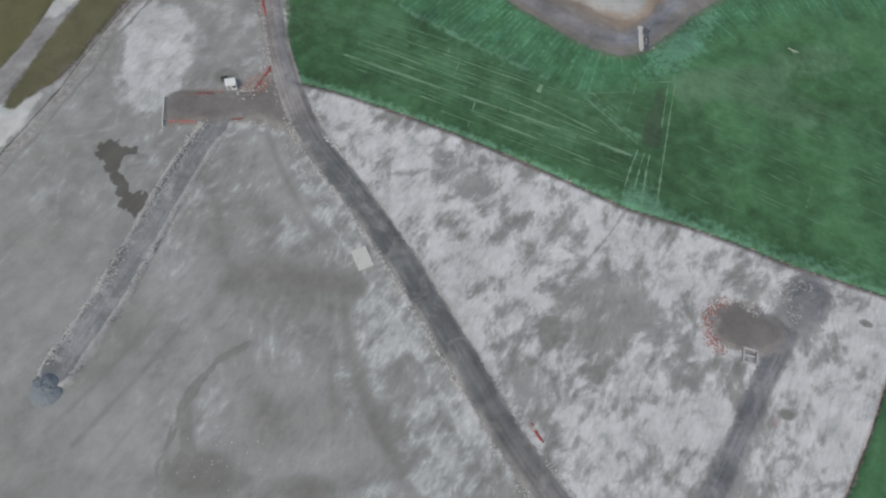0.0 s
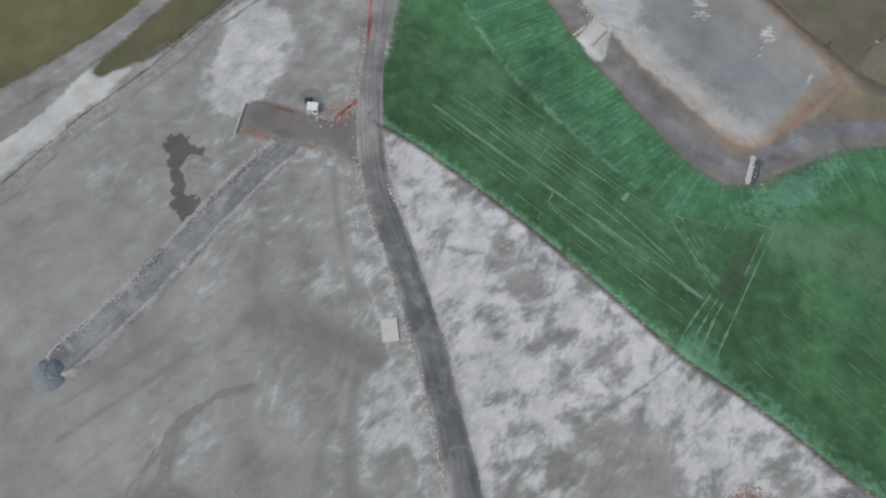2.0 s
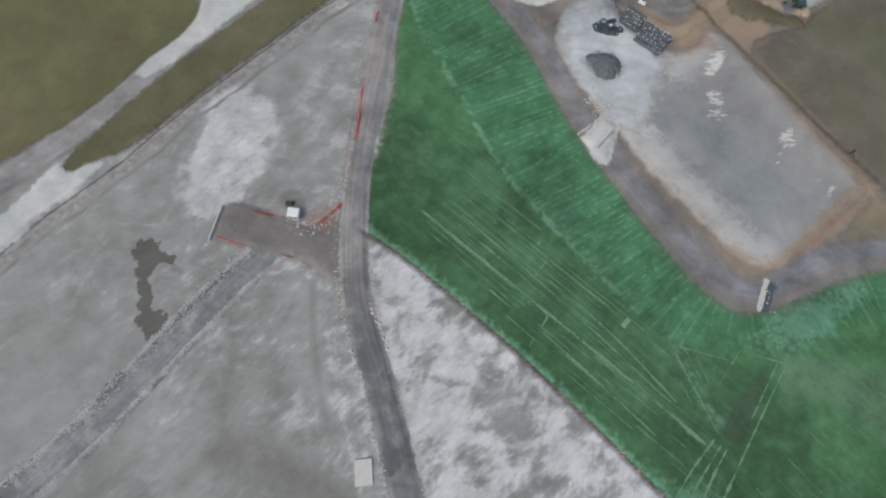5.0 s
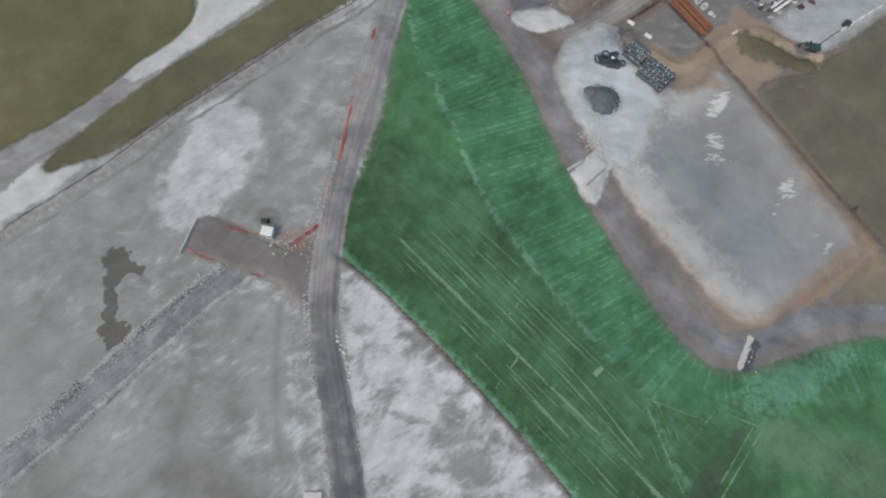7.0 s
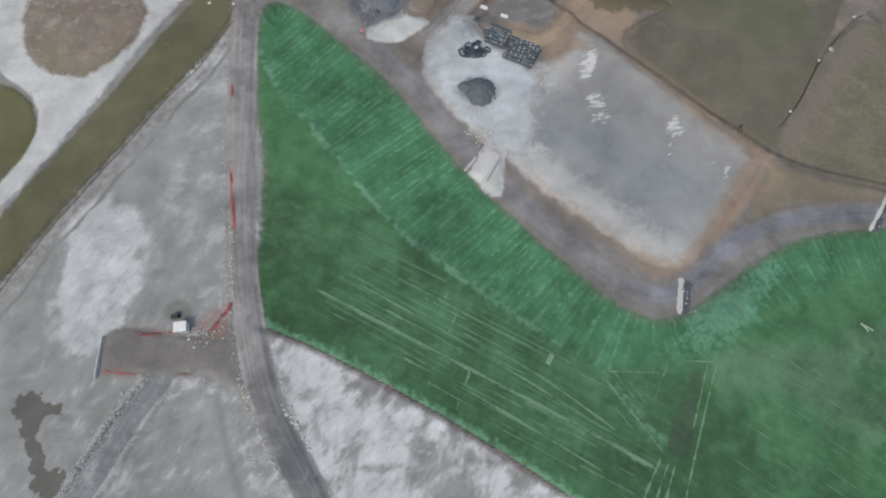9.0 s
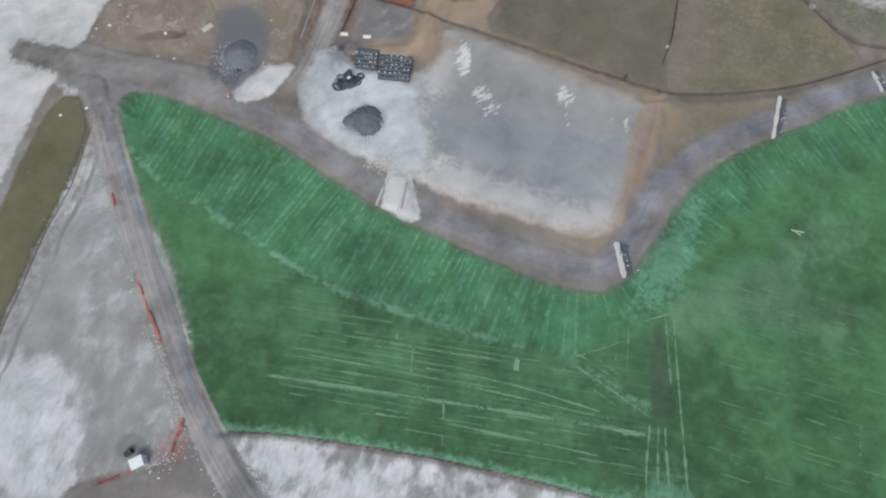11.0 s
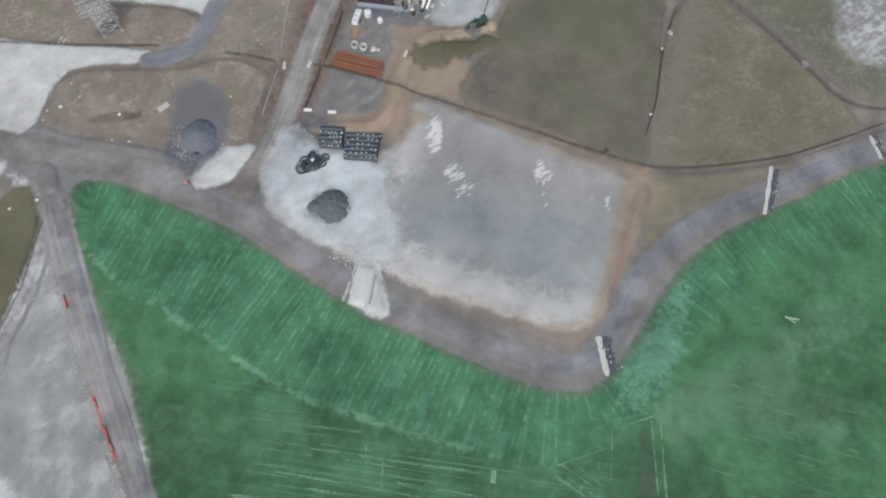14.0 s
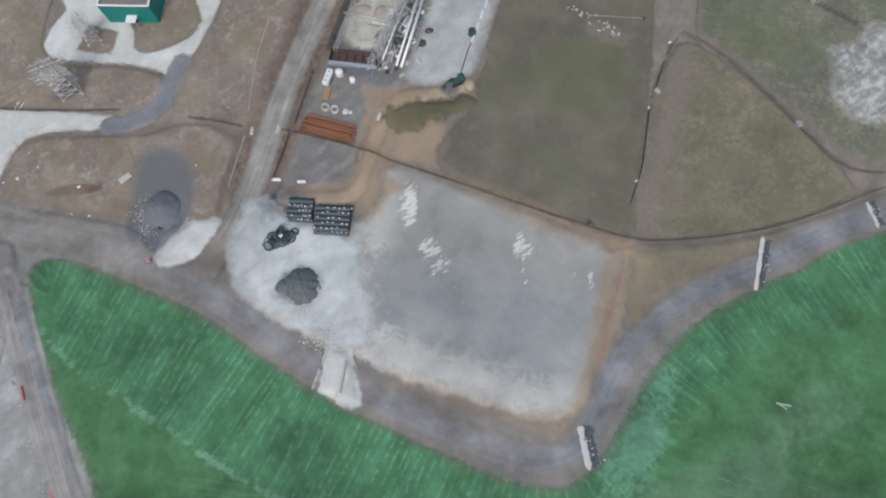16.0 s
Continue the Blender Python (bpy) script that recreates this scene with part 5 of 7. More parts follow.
def ribbons(name, rows, material, label, scale=1.0):
    """Narrow strips of flattened grass along lines: points, half width, strength."""
    verts, faces, cover = [], [], []
    for line, w, s in rows:
        p = rounded(line, False, 2) if len(line) > 2 else np.array(line, float)
        seg = np.hypot(*(p[1:] - p[:-1]).T)
        run = np.concatenate([[0], np.cumsum(seg)])
        at = np.linspace(0, run[-1], max(3, int(run[-1] / 0.5)))
        x, y = np.interp(at, run, p[:, 0]), np.interp(at, run, p[:, 1])
        dx, dy = np.gradient(x), np.gradient(y)
        size = np.hypot(dx, dy) + 1e-9
        half = w * scale * (0.8 + 0.5 * value_noise(x, y, 2.5, 4))
        first = len(verts)
        ends = np.minimum(1, np.minimum(at, run[-1] - at) / 1.2 + 0.2)
        for side, c in ((-1, 0.0), (0, 1.0), (1, 0.0)):
            u, v = x - side * half * dy / size, y + side * half * dx / size
            verts += list(zip(u, v, ground_at(u, v) + 0.035))
            cover += list(c * s * ends + (1 - c) * -0.2)
        n = len(at)
        for row in (0, 1):
            a = first + row * n
            faces += [(a + i, a + i + 1, a + n + i + 1, a + n + i) for i in range(n - 1)]
    me = bpy.data.meshes.new(name)
    me.from_pydata(verts, [], faces)
    me.attributes.new("cover", "FLOAT", "POINT").data.foreach_set("value", np.array(cover, np.float32))
    me.materials.append(material)
    return tagged(new(name, me), label, "wheel lines", kind="stuff")


def dashes(start, turn, rows, length, shortest, longest, seed, keep, gap):
    """Broken parallel lines on one side of a point."""
    rng = np.random.default_rng(seed)
    way, up = np.array([math.cos(radians(turn)), math.sin(radians(turn))]), np.array([-math.sin(radians(turn)), math.cos(radians(turn))])
    out, e = [], 4.0
    while e < rows:
        at = rng.uniform(0, 10)
        while at < length:
            run = rng.uniform(shortest, longest)
            a, b = np.array(start) + up * e + way * at, np.array(start) + up * (e + rng.uniform(-0.25, 0.25)) + way * (at + run)
            m = (a + b) / 2
            if keep(*a) and keep(*b) and keep(*m):
                out.append(([tuple(a), tuple(b)], rng.uniform(0.17, 0.26), rng.uniform(0.55, 0.95)))
            at += run + rng.uniform(0.5, gap)
        e += rng.uniform(0.9, 2.0)
    return out


FIELD_SOFT = rounded(FIELD)
fan_plus = line_distance(np.array([[0.0]]), np.array([[125.0]]), FAN_END)[2].item()


def mown(x, y):
    """Open grass below the sown fan, away from the field's edges."""
    d, run, side = line_distance(np.array([x]), np.array([y]), FAN_END)
    return side.item() != fan_plus and d.item() > 1 and inside(np.array([x]), np.array([y]), FIELD_SOFT).item() > 3.5


M_LINES = pressed_grass("flattened_pale_grass", (0.175, 0.30, 0.19), 4.0, -19)
M_THIN_LINES = pressed_grass("flattened_grass", (0.15, 0.27, 0.165), 3.0, -19)
ribbons("wheel_tracks", TRACKS, M_LINES, "pale flattened wheel tracks across the grass field", 0.55)
ribbons("drill_marks", RAILS + TICKS, M_LINES, "pale flattened drill marks at the field's inner corner", 0.5)
ribbons("fine_lines", dashes((-30, 89.5), -18.6, 44, 92, 5, 30, 5, lambda x, y: mown(x, y) and -24 < x < 47 - 0.3 * (y - 80), 9), M_THIN_LINES, "fine broken lines in the mown grass")
ribbons("slanting_lines", dashes((56, 66), -27, 48, 75, 3, 12, 6, lambda x, y: mown(x, y) and x > 60, 14), M_THIN_LINES, "short slanting lines in the open grass", 0.85)

# ---- plain materials for things ----


def paint(name, colour, roughness=0.6, metal=0.0, worn=0.25, dirt=(0.16, 0.14, 0.12), size=0.6):
    """A painted, bare or plastic surface with grain, dirt and slight differences from piece to piece."""
    k = Kit(name)
    n1, n2 = k.noise(size, 5, 0.65, 0.4), k.noise(size * 0.15, 3, 0.7)
    info = k.n.new("ShaderNodeObjectInfo")
    c = k.mix(k.math("MULTIPLY", k.step(n1, 0.48, 0.72), worn), colour, dirt)
    c = k.mix(0.35, c, k.mix(n2, (0.35, 0.35, 0.35), (0.65, 0.65, 0.65)), "OVERLAY")
    shade = k.math("ADD", 0.40, k.math("MULTIPLY", info.outputs["Random"], 0.2))
    mixed = k.n.new("ShaderNodeCombineColor")
    for s in mixed.inputs:
        k.put(shade, s)
    c = k.mix(0.5, c, mixed.outputs[0], "OVERLAY")
    k.bump(n2, 0.3, 0.03)
    return k.done(c, roughness, metal)


M_CABIN = paint("white_sheet_metal", (0.72, 0.73, 0.74), 0.5)
M_CONCRETE = paint("pale_concrete", (0.56, 0.555, 0.54), 0.9, 0, 0.35, (0.3, 0.28, 0.26))
M_SLAB = paint("cast_slab", (0.50, 0.495, 0.48), 0.9, 0, 0.45, (0.3, 0.28, 0.26))
M_DARKMETAL = paint("dark_machine_paint", (0.05, 0.055, 0.06), 0.5)
M_BLACKPIPE = paint("black_plastic_pipe", (0.06, 0.078, 0.098), 0.38, 0, 0.2, (0.12, 0.12, 0.13))
M_WHITEPLASTIC = paint("white_plastic", (0.68, 0.69, 0.70), 0.45, 0, 0.15)
M_RUST = paint("rusty_steel", (0.25, 0.118, 0.075), 0.85, 0.0, 0.6, (0.15, 0.085, 0.065), 1.2)
M_STEEL = paint("galvanised_steel", (0.48, 0.48, 0.49), 0.5, 0.3, 0.2)
M_OXIDE = paint("dark_red_oxide_steel", (0.075, 0.05, 0.052), 0.8, 0.0, 0.5)
M_TEAL = paint("teal_sheet_cladding", (0.022, 0.21, 0.19), 0.45, 0, 0.15, (0.05, 0.16, 0.15))
M_TRIM = paint("white_trim", (0.75, 0.76, 0.77), 0.5)
M_ROOF = paint("grey_felt_roof", (0.20, 0.18, 0.18), 0.85)
M_GLASS = paint("dark_window_glass", (0.03, 0.04, 0.05), 0.1, 0, 0.05)
M_GREEN = paint("dark_green_machine_paint", (0.035, 0.085, 0.075), 0.5)
M_RUBBER = paint("black_rubber", (0.03, 0.03, 0.03), 0.8)
M_NET = paint("red_barrier_net", (0.68, 0.20, 0.195), 0.7, 0, 0.75, (0.46, 0.30, 0.28), 1.2)
M_FENCE = paint("dark_wire_mesh", (0.075, 0.065, 0.06), 0.8)
M_WOOD = paint("weathered_boards", (0.33, 0.22, 0.15), 0.85, 0, 0.3)
M_STONE = paint("pale_stone", (0.52, 0.515, 0.505), 0.9, 0, 0.4, (0.3, 0.27, 0.25))
M_STONE_GREY = paint("grey_stone", (0.42, 0.42, 0.415), 0.9, 0, 0.5, (0.2, 0.19, 0.185))
M_STONE_RED = paint("reddish_stone", (0.40, 0.18, 0.165), 0.9, 0, 0.4)
M_STONE_BLUE = paint("dark_blue_stone", (0.085, 0.095, 0.115), 0.85, 0, 0.3, (0.2, 0.2, 0.21))
M_HEAP = paint("dark_gravel", (0.125, 0.142, 0.155), 0.9, 0, 0.6, (0.185, 0.197, 0.208), 0.8)
M_HEAP_BLUE = paint("blue_grey_gravel", (0.125, 0.135, 0.16), 0.9, 0, 0.5, (0.175, 0.18, 0.20), 1.5)
M_TIP = paint("tipped_blue_grey_stone", (0.20, 0.225, 0.25), 0.9, 0, 0.5, (0.13, 0.15, 0.18), 1.2)
M_SHRUB = paint("olive_shrub", (0.105, 0.095, 0.062), 0.9, 0, 0.5, (0.14, 0.12, 0.08), 1.0)

# ---- ways to build ----
bpy.context.view_layer.update()
DEPS = bpy.context.evaluated_depsgraph_get()
LEVELS = {}


def level(x, y):
    """Height of the built ground at a place."""
    key = (round(x, 2), round(y, 2))
    if key not in LEVELS:
        hit, place, *_ = scene.ray_cast(DEPS, (x, y, 60), (0, 0, -1))
        LEVELS[key] = place.z if hit else 0.0
    return LEVELS[key]


def thing(name, label, category, x, y, turn=0.0, z=None, group=""):
    """An empty at the base of a thing; its parts hang below it."""
    ob = new(name)
    ob.empty_display_size = 0.5
    ob.matrix_world = pose(x, y, level(x, y) - 0.03 if z is None else z, 0, 0, turn)
    return tagged(ob, label, category, group)


def part(name, bm, material, parent, label="", smooth=False):
    me = bpy.data.meshes.new(name)
    bm.normal_update()
    for f in bm.faces:
        f.smooth = smooth
    bm.to_mesh(me)
    bm.free()
    me.materials.append(material)
    ob = new(name, me)
    ob.parent = parent
    return tagged(ob, label) if label else ob


def again(ob, name, parent, m):
    """The same mesh once more under a parent."""
    o = new(name, ob.data)
    o.parent = parent
    o.matrix_local = m
    return o


def box(w, d, h, x=0, y=0, z=0, turn=0.0, bevel=0.03, bm=None, tilt=0.0):
    """A block with softened edges that stands at z."""
    bm = bm or bmesh.new()
    made = bmesh.ops.create_cube(bm, size=1)["verts"]
    bmesh.ops.transform(bm, matrix=pose(x, y, z + h / 2, tilt, 0, turn) @ Matrix.Diagonal((w, d, h, 1)), verts=made)
    if bevel:
        edges = list({e for v in made for e in v.link_edges})
        bmesh.ops.bevel(bm, geom=edges, offset=min(bevel, 0.3 * min(w, d, h)), segments=1, affect="EDGES")
    return bm


def rod(a, b, r, bm=None, sides=8, r2=None):
    """A round bar from a to b."""
    bm = bm or bmesh.new()
    a, b = Vector(a), Vector(b)
    way = b - a
    m = Matrix.Translation((a + b) / 2) @ way.to_track_quat("Z", "Y").to_matrix().to_4x4()
    bmesh.ops.create_cone(bm, cap_ends=True, segments=sides, radius1=r, radius2=r if r2 is None else r2, depth=way.length, matrix=m)
    return bm


def tube(length, r, wall, sides=20):
    """An open pipe along x, with a bore."""
    bm = bmesh.new()
    rings = []
    for x, q in ((-length / 2, r), (length / 2, r), (length / 2, r - wall), (-length / 2, r - wall)):
        rings.append([bm.verts.new((x, q * math.cos(2 * math.pi * i / sides), q * math.sin(2 * math.pi * i / sides))) for i in range(sides)])
    for a, b in zip(rings, rings[1:] + rings[:1]):
        for i in range(sides):
            j = (i + 1) % sides
            bm.faces.new((a[i], a[j], b[j], b[i]))
    return bm


def stone(size, seed, bm=None, at=(0, 0, 0), flat=0.7):
    """An angular broken stone."""
    bm = bm or bmesh.new()
    rnd = random.Random(seed)
    made = bmesh.ops.create_icosphere(bm, subdivisions=1, radius=size / 2)["verts"]
    for v in made:
        v.co *= rnd.uniform(0.7, 1.2)
        v.co.z *= flat
        v.co += Vector(at)
    return bm


ICO_V, ICO_F = [], []
_b = bmesh.new()
bmesh.ops.create_icosphere(_b, subdivisions=1, radius=0.5)
ICO_V = np.array([v.co[:] for v in _b.verts])
ICO_F = np.array([[v.index for v in f.verts] for f in _b.faces])
_b.free()


def scatter(name, places, material, label, category, seed=1, sink=0.2):
    """Many loose stones as one object: rows of x, y, size."""
    rng = np.random.default_rng(seed)
    verts, faces = [], []
    for n, (x, y, s) in enumerate(places):
        v = ICO_V * rng.uniform(0.65, 1.25, (len(ICO_V), 1)) * s * np.array([rng.uniform(0.8, 1.3), rng.uniform(0.8, 1.3), 0.7])
        a = rng.uniform(0, 6.28)
        v = v @ np.array([[math.cos(a), math.sin(a), 0], [-math.sin(a), math.cos(a), 0], [0, 0, 1]])
        verts.append(v + np.array([x, y, level(x, y) + s * sink]))
        faces.append(ICO_F + n * len(ICO_V))
    me = bpy.data.meshes.new(name)
    me.from_pydata(np.vstack(verts).tolist(), [], np.vstack(faces).tolist())
    me.materials.append(material)
    return tagged(new(name, me), label, category, kind="stuff")


def beside(line, offset, spread, count, sizes, seed, start=0.0, end=1.0):
    """Places strewn along a line at an offset to its left."""
    rng = np.random.default_rng(seed)
    p = rounded(line, False, 2)
    seg = np.hypot(*(p[1:] - p[:-1]).T)
    run = np.concatenate([[0], np.cumsum(seg)])
    out = []
    while len(out) < count:
        s = rng.uniform(start, end) * run[-1]
        if value_noise(s, offset, 6, seed) < rng.uniform(0.1, 0.75):
            continue
        i = min(np.searchsorted(run, s, "right") - 1, len(seg) - 1)
        way = (p[i + 1] - p[i]) / seg[i]
        at = p[i] + way * (s - run[i]) + np.array([-way[1], way[0]]) * (offset + rng.normal(0, spread))
        out.append((at[0], at[1], sizes[0] + (sizes[1] - sizes[0]) * rng.random() ** 2.5))
    return out


def mound(r, high, seed, stretch=1.0, lump=0.35, rings=26, sides=96, ragged=0.2):
    """A tipped heap: a rounded cone with gullies and a lumpy skirt."""
    bm = bmesh.new()
    top = bm.verts.new((0, 0, high))
    last = None
    for i in range(1, rings + 1):
        f = i / rings
        row = []
        for j in range(sides):
            a = 2 * math.pi * j / sides
            e = 1 + ragged * (1.6 * float(rough(math.cos(a) * 2, math.sin(a) * 2, 1.7, seed)) + 1.2 * f ** 6 * float(rough(math.cos(a) * 2, math.sin(a) * 2, 0.35, seed + 9)))
            x, y = r * f * e * math.cos(a) * stretch, r * f * e * math.sin(a)
            z = high * (1 - f ** 1.5) + lump * float(rough(x, y, 1.3, seed + 3)) * (1 - f ** 4) + 0.5 * lump * float(rough(x, y, 0.5, seed + 5)) - 0.35 * f ** 8
            row.append(bm.verts.new((x, y, z)))
        for j in range(sides):
            k = (j + 1) % sides
            bm.faces.new((last[j], row[j], row[k], last[k]) if last else (top, row[j], row[k]))
        last = row
    return bm


# ---- things on the silt and at the junction ----
def site_cabin():
    c = thing("site_cabin", "small white sheet-metal site cabin beside the haul road junction", "cabin", -50.6, 88.1, 17)
    part("body", box(2.4, 1.95, 2.2, z=0.15, bevel=0.04), M_CABIN, c)
    part("roof", box(2.6, 2.15, 0.14, z=2.35, bevel=0.05), M_CABIN, c, "flat white roof with overhang")
    part("base_frame", box(2.3, 1.85, 0.2, bevel=0.02), M_DARKMETAL, c)
    d = part("door", box(0.8, 0.06, 1.85, -0.6, -0.99, 0.2, bevel=0.02), M_STEEL, c)
    part("door_handle", box(0.05, 0.1, 0.2, -0.3, -1.05, 1.1, bevel=0.01), M_DARKMETAL, d)
    w = part("window", box(0.8, 0.05, 0.7, 0.6, -1.0, 1.15, bevel=0.01), M_GLASS, c)
    part("window_frame", box(0.92, 0.03, 0.82, 0.6, -0.985, 1.09, bevel=0.01), M_TRIM, w)


def generator():
    g = thing("generator", "dark box-shaped generator beside the white cabin", "generator", -53.0, 90.2, 25)
    part("housing", box(1.5, 1.0, 1.0, z=0.2, bevel=0.08), M_DARKMETAL, g)
    part("skid", box(1.7, 0.8, 0.2, bevel=0.02), M_RUBBER, g)
    part("exhaust", rod((0.5, 0.2, 1.2), (0.5, 0.2, 1.55), 0.07), M_STEEL, g)


site_cabin()
generator()


def barrier_block(length=2.1, label="pale concrete barrier block", x=0, y=0, turn=0, group="concrete barriers", material=None, name="concrete_barrier"):
    """A concrete barrier: broad foot, sloping sides, narrow top."""
    b = thing(name, label, "barrier", x, y, turn, None, group)
    bm = bmesh.new()
    prof = [(-0.32, 0), (-0.32, 0.18), (-0.17, 0.42), (-0.12, 0.85), (0.12, 0.85), (0.17, 0.42), (0.32, 0.18), (0.32, 0)]
    a = [bm.verts.new((-length / 2, p, q)) for p, q in prof]
    c = [bm.verts.new((length / 2, p, q)) for p, q in prof]
    for i in range(len(prof)):
        j = (i + 1) % len(prof)
        bm.faces.new((a[i], c[i], c[j], a[j]))
    bm.faces.new(a[::-1])
    bm.faces.new(c)
    bmesh.ops.recalc_face_normals(bm, faces=bm.faces)
    part("block", bm, material or M_CONCRETE, b)
    for s in (-1, 1):
        part("lifting_loop", rod((s * length * 0.3, -0.08, 0.86), (s * length * 0.3, 0.08, 0.86), 0.03, sides=6), M_STEEL, b)
    return b


first = barrier_block(2.1, "weathered concrete barrier block closing the apron's end", -66.2, 82.6, 100, "barriers at the apron's end")
for i in range(1, 4):
    x, y = -66.2 + 0.37 * i, 82.6 - 2.15 * i
    copy_thing(first, pose(x, y, level(x, y) - 0.03, 0, 0, 100 + 2 * i))


def road_slab():
    s = thing("concrete_slab", "square pale concrete slab lying beside the haul road", "slab", -13.2, 44.9, -62)
    part("plate", box(5.0, 3.5, 0.45, bevel=0.06), M_SLAB, s)
    for x, y in ((-2.0, -1.3), (2.0, -1.3), (2.0, 1.3), (-2.0, 1.3)):
        part("lifting_eye", rod((x - 0.1, y, 0.47), (x + 0.1, y, 0.47), 0.03, sides=6), M_STEEL, s)


road_slab()


def metal_frame():
    # plain square steel frame on four feet
    f = thing("metal_rack", "pale square steel frame with a cross bar on the causeway", "rack", 72.3, 28.5, -12)
    for name, args in (("side_bar", (0.34, 3.3, 0.4, -1.4, 0, 0.2)), ("side_bar", (0.34, 3.3, 0.4, 1.4, 0, 0.2)), ("end_bar", (2.46, 0.34, 0.4, 0, -1.48, 0.2)),
                       ("end_bar", (2.46, 0.34, 0.4, 0, 1.48, 0.2)), ("cross_bar", (2.46, 0.3, 0.34, 0, 0.1, 0.22)), ("foot", (0.5, 0.5, 0.22, -1.4, -1.4, 0)), ("foot", (0.5, 0.5, 0.22, 1.4, -1.4, 0)), ("foot", (0.5, 0.5, 0.22, -1.4, 1.4, 0)), ("foot", (0.5, 0.5, 0.22, 1.4, 1.4, 0))):
        part(name, box(*args, bevel=0.02), M_STEEL, f)


metal_frame()

rng = np.random.default_rng(7)
for i, (x, y, s) in enumerate([(-25.6, 75.4, .9), (-25.0, 74.6, 1.1), (-24.1, 74.3, .8), (-23.6, 73.3, 1.0), (-22.6, 73.2, 1.2), (-22.0, 72.3, .9), (-21.2, 71.9, .7), (-20.6, 70.6, 1.0), (-19.6, 70.1, .8), (-19.0, 68.8, 1.1), (-26.4, 76.3, .6), (-18.2, 69.6, .6)]):
    b = thing("boulder", "whitish broken boulder in the row beside the haul road", "boulder", x, y, 40 * i, None, "boulders by the road")
    part("rock", stone(s, 40 + i), M_STONE, b)

heap = thing("stone_tip", "blue-grey tipped stone heap at the causeway's end", "heap", -73.4, 12.3, 20)
part("mound", mound(3.7, 1.9, 3, 0.92, 0.5, ragged=0.12), M_TIP, heap, smooth=True)

for name, places, mat, label in (
        ("causeway_stones", beside(CAUSEWAY_W, 3.3, 0.35, 1300, (0.12, 0.4), 2, 0.06) + beside(CAUSEWAY_W, -3.3, 0.5, 1700, (0.12, 0.45), 3, 0.06) + beside(CAUSEWAY_W, -1.9, 0.4, 500, (0.1, 0.3), 12, 0.04), M_STONE, "loose grey stones along the causeway's edges"),
        # dark stones, added partly as shading along the causeway's edges
        ("causeway_rubble", beside(CAUSEWAY_W, -3.0, 0.6, 420, (0.15, 0.4), 31, 0.05) + beside(CAUSEWAY_W, 2.9, 0.5, 220, (0.12, 0.35), 32, 0.05) + beside(CAUSEWAY_W, 0.2, 1.4, 260, (0.1, 0.25), 33, 0.08), M_STONE_BLUE, "dark broken stones on the causeway, partly standing in for shade between the pale ones"),
        ("verge_stones", beside(HAUL[:10], 3.7, 0.35, 1100, (0.14, 0.5), 4) + beside(HAUL[:10], -3.7, 0.35, 900, (0.14, 0.5), 5) + beside(HAUL[8:16], 4.1, 0.4, 240, (0.12, 0.4), 6) + beside([(-48, 78), (-43.9, 78.2), (-39, 77.2), (-34.7, 72.6), (-30, 66), (-22, 56)], 0, 0.35, 260, (0.1, 0.35), 14), M_STONE, "pale loose stones along the haul road's verges"),
        ("spill_stones", beside([(-48.6, 116), (-46.2, 109.7), (-44.3, 101.5), (-42.8, 96.7), (-43, 88.6)], 0, 0.45, 240, (0.12, 0.34), 44), M_STONE, "pale stones in the reddish spill beside the haul road"),
        ("silt_bank_stones", beside(SILT_WEST, 2.4, 1.2, 420, (0.12, 0.45), 8) + beside(SILT_WEST, 5.6, 0.5, 260, (0.12, 0.4), 9), M_STONE_GREY, "grey stones on the silt bank"),
        ("tip_stones", [(86 + 4.5 * math.cos(a) * q, 41 + 6 * math.sin(a) * q, s) for a, q, s in zip(rng.uniform(0.8, 4.2, 240), rng.uniform(0.3, 1, 240) ** 0.5, rng.uniform(0.1, 0.34, 240))], M_STONE_GREY, "loose blue-grey stones on the causeway's tip"),
        ("rim_stones_pale", [(70 + 6.2 * math.cos(a) + e, 34.5 + 6.2 * math.sin(a) + f, s) for a, e, f, s in zip(rng.uniform(0.6, 3.8, 260), rng.normal(0, .6, 260), rng.normal(0, .6, 260), rng.uniform(.12, .36, 260))], M_STONE, "pale stones on the turning place's rim"),
        ("rim_stones_red", [(70 + 6.4 * math.cos(a) + e, 34.5 + 6.2 * math.sin(a) + f, s) for a, e, f, s in zip(rng.uniform(1.7, 4.2, 420), rng.normal(0, .8, 420), rng.normal(0, .8, 420), rng.uniform(.12, .36, 420))], M_STONE_RED, "reddish stones on the turning place's rim"),
        ("wet_ground_debris", [(x, y, s) for x, y, s in zip(rng.normal(-36, 4, 30), rng.normal(1, 2.4, 30), rng.uniform(.12, .4, 30))], M_STONE, "pale debris on the wet dark silt"),
        ("junction_rubble", [(x, y, s) for x, y, s in zip(rng.normal(-46.5, 2.4, 70), rng.normal(87.6, 1.2, 70), rng.uniform(.15, .5, 70))], M_STONE, "pale rubble beside the cabin")):
    scatter(name, places, mat, label, "stones", seed=len(name))


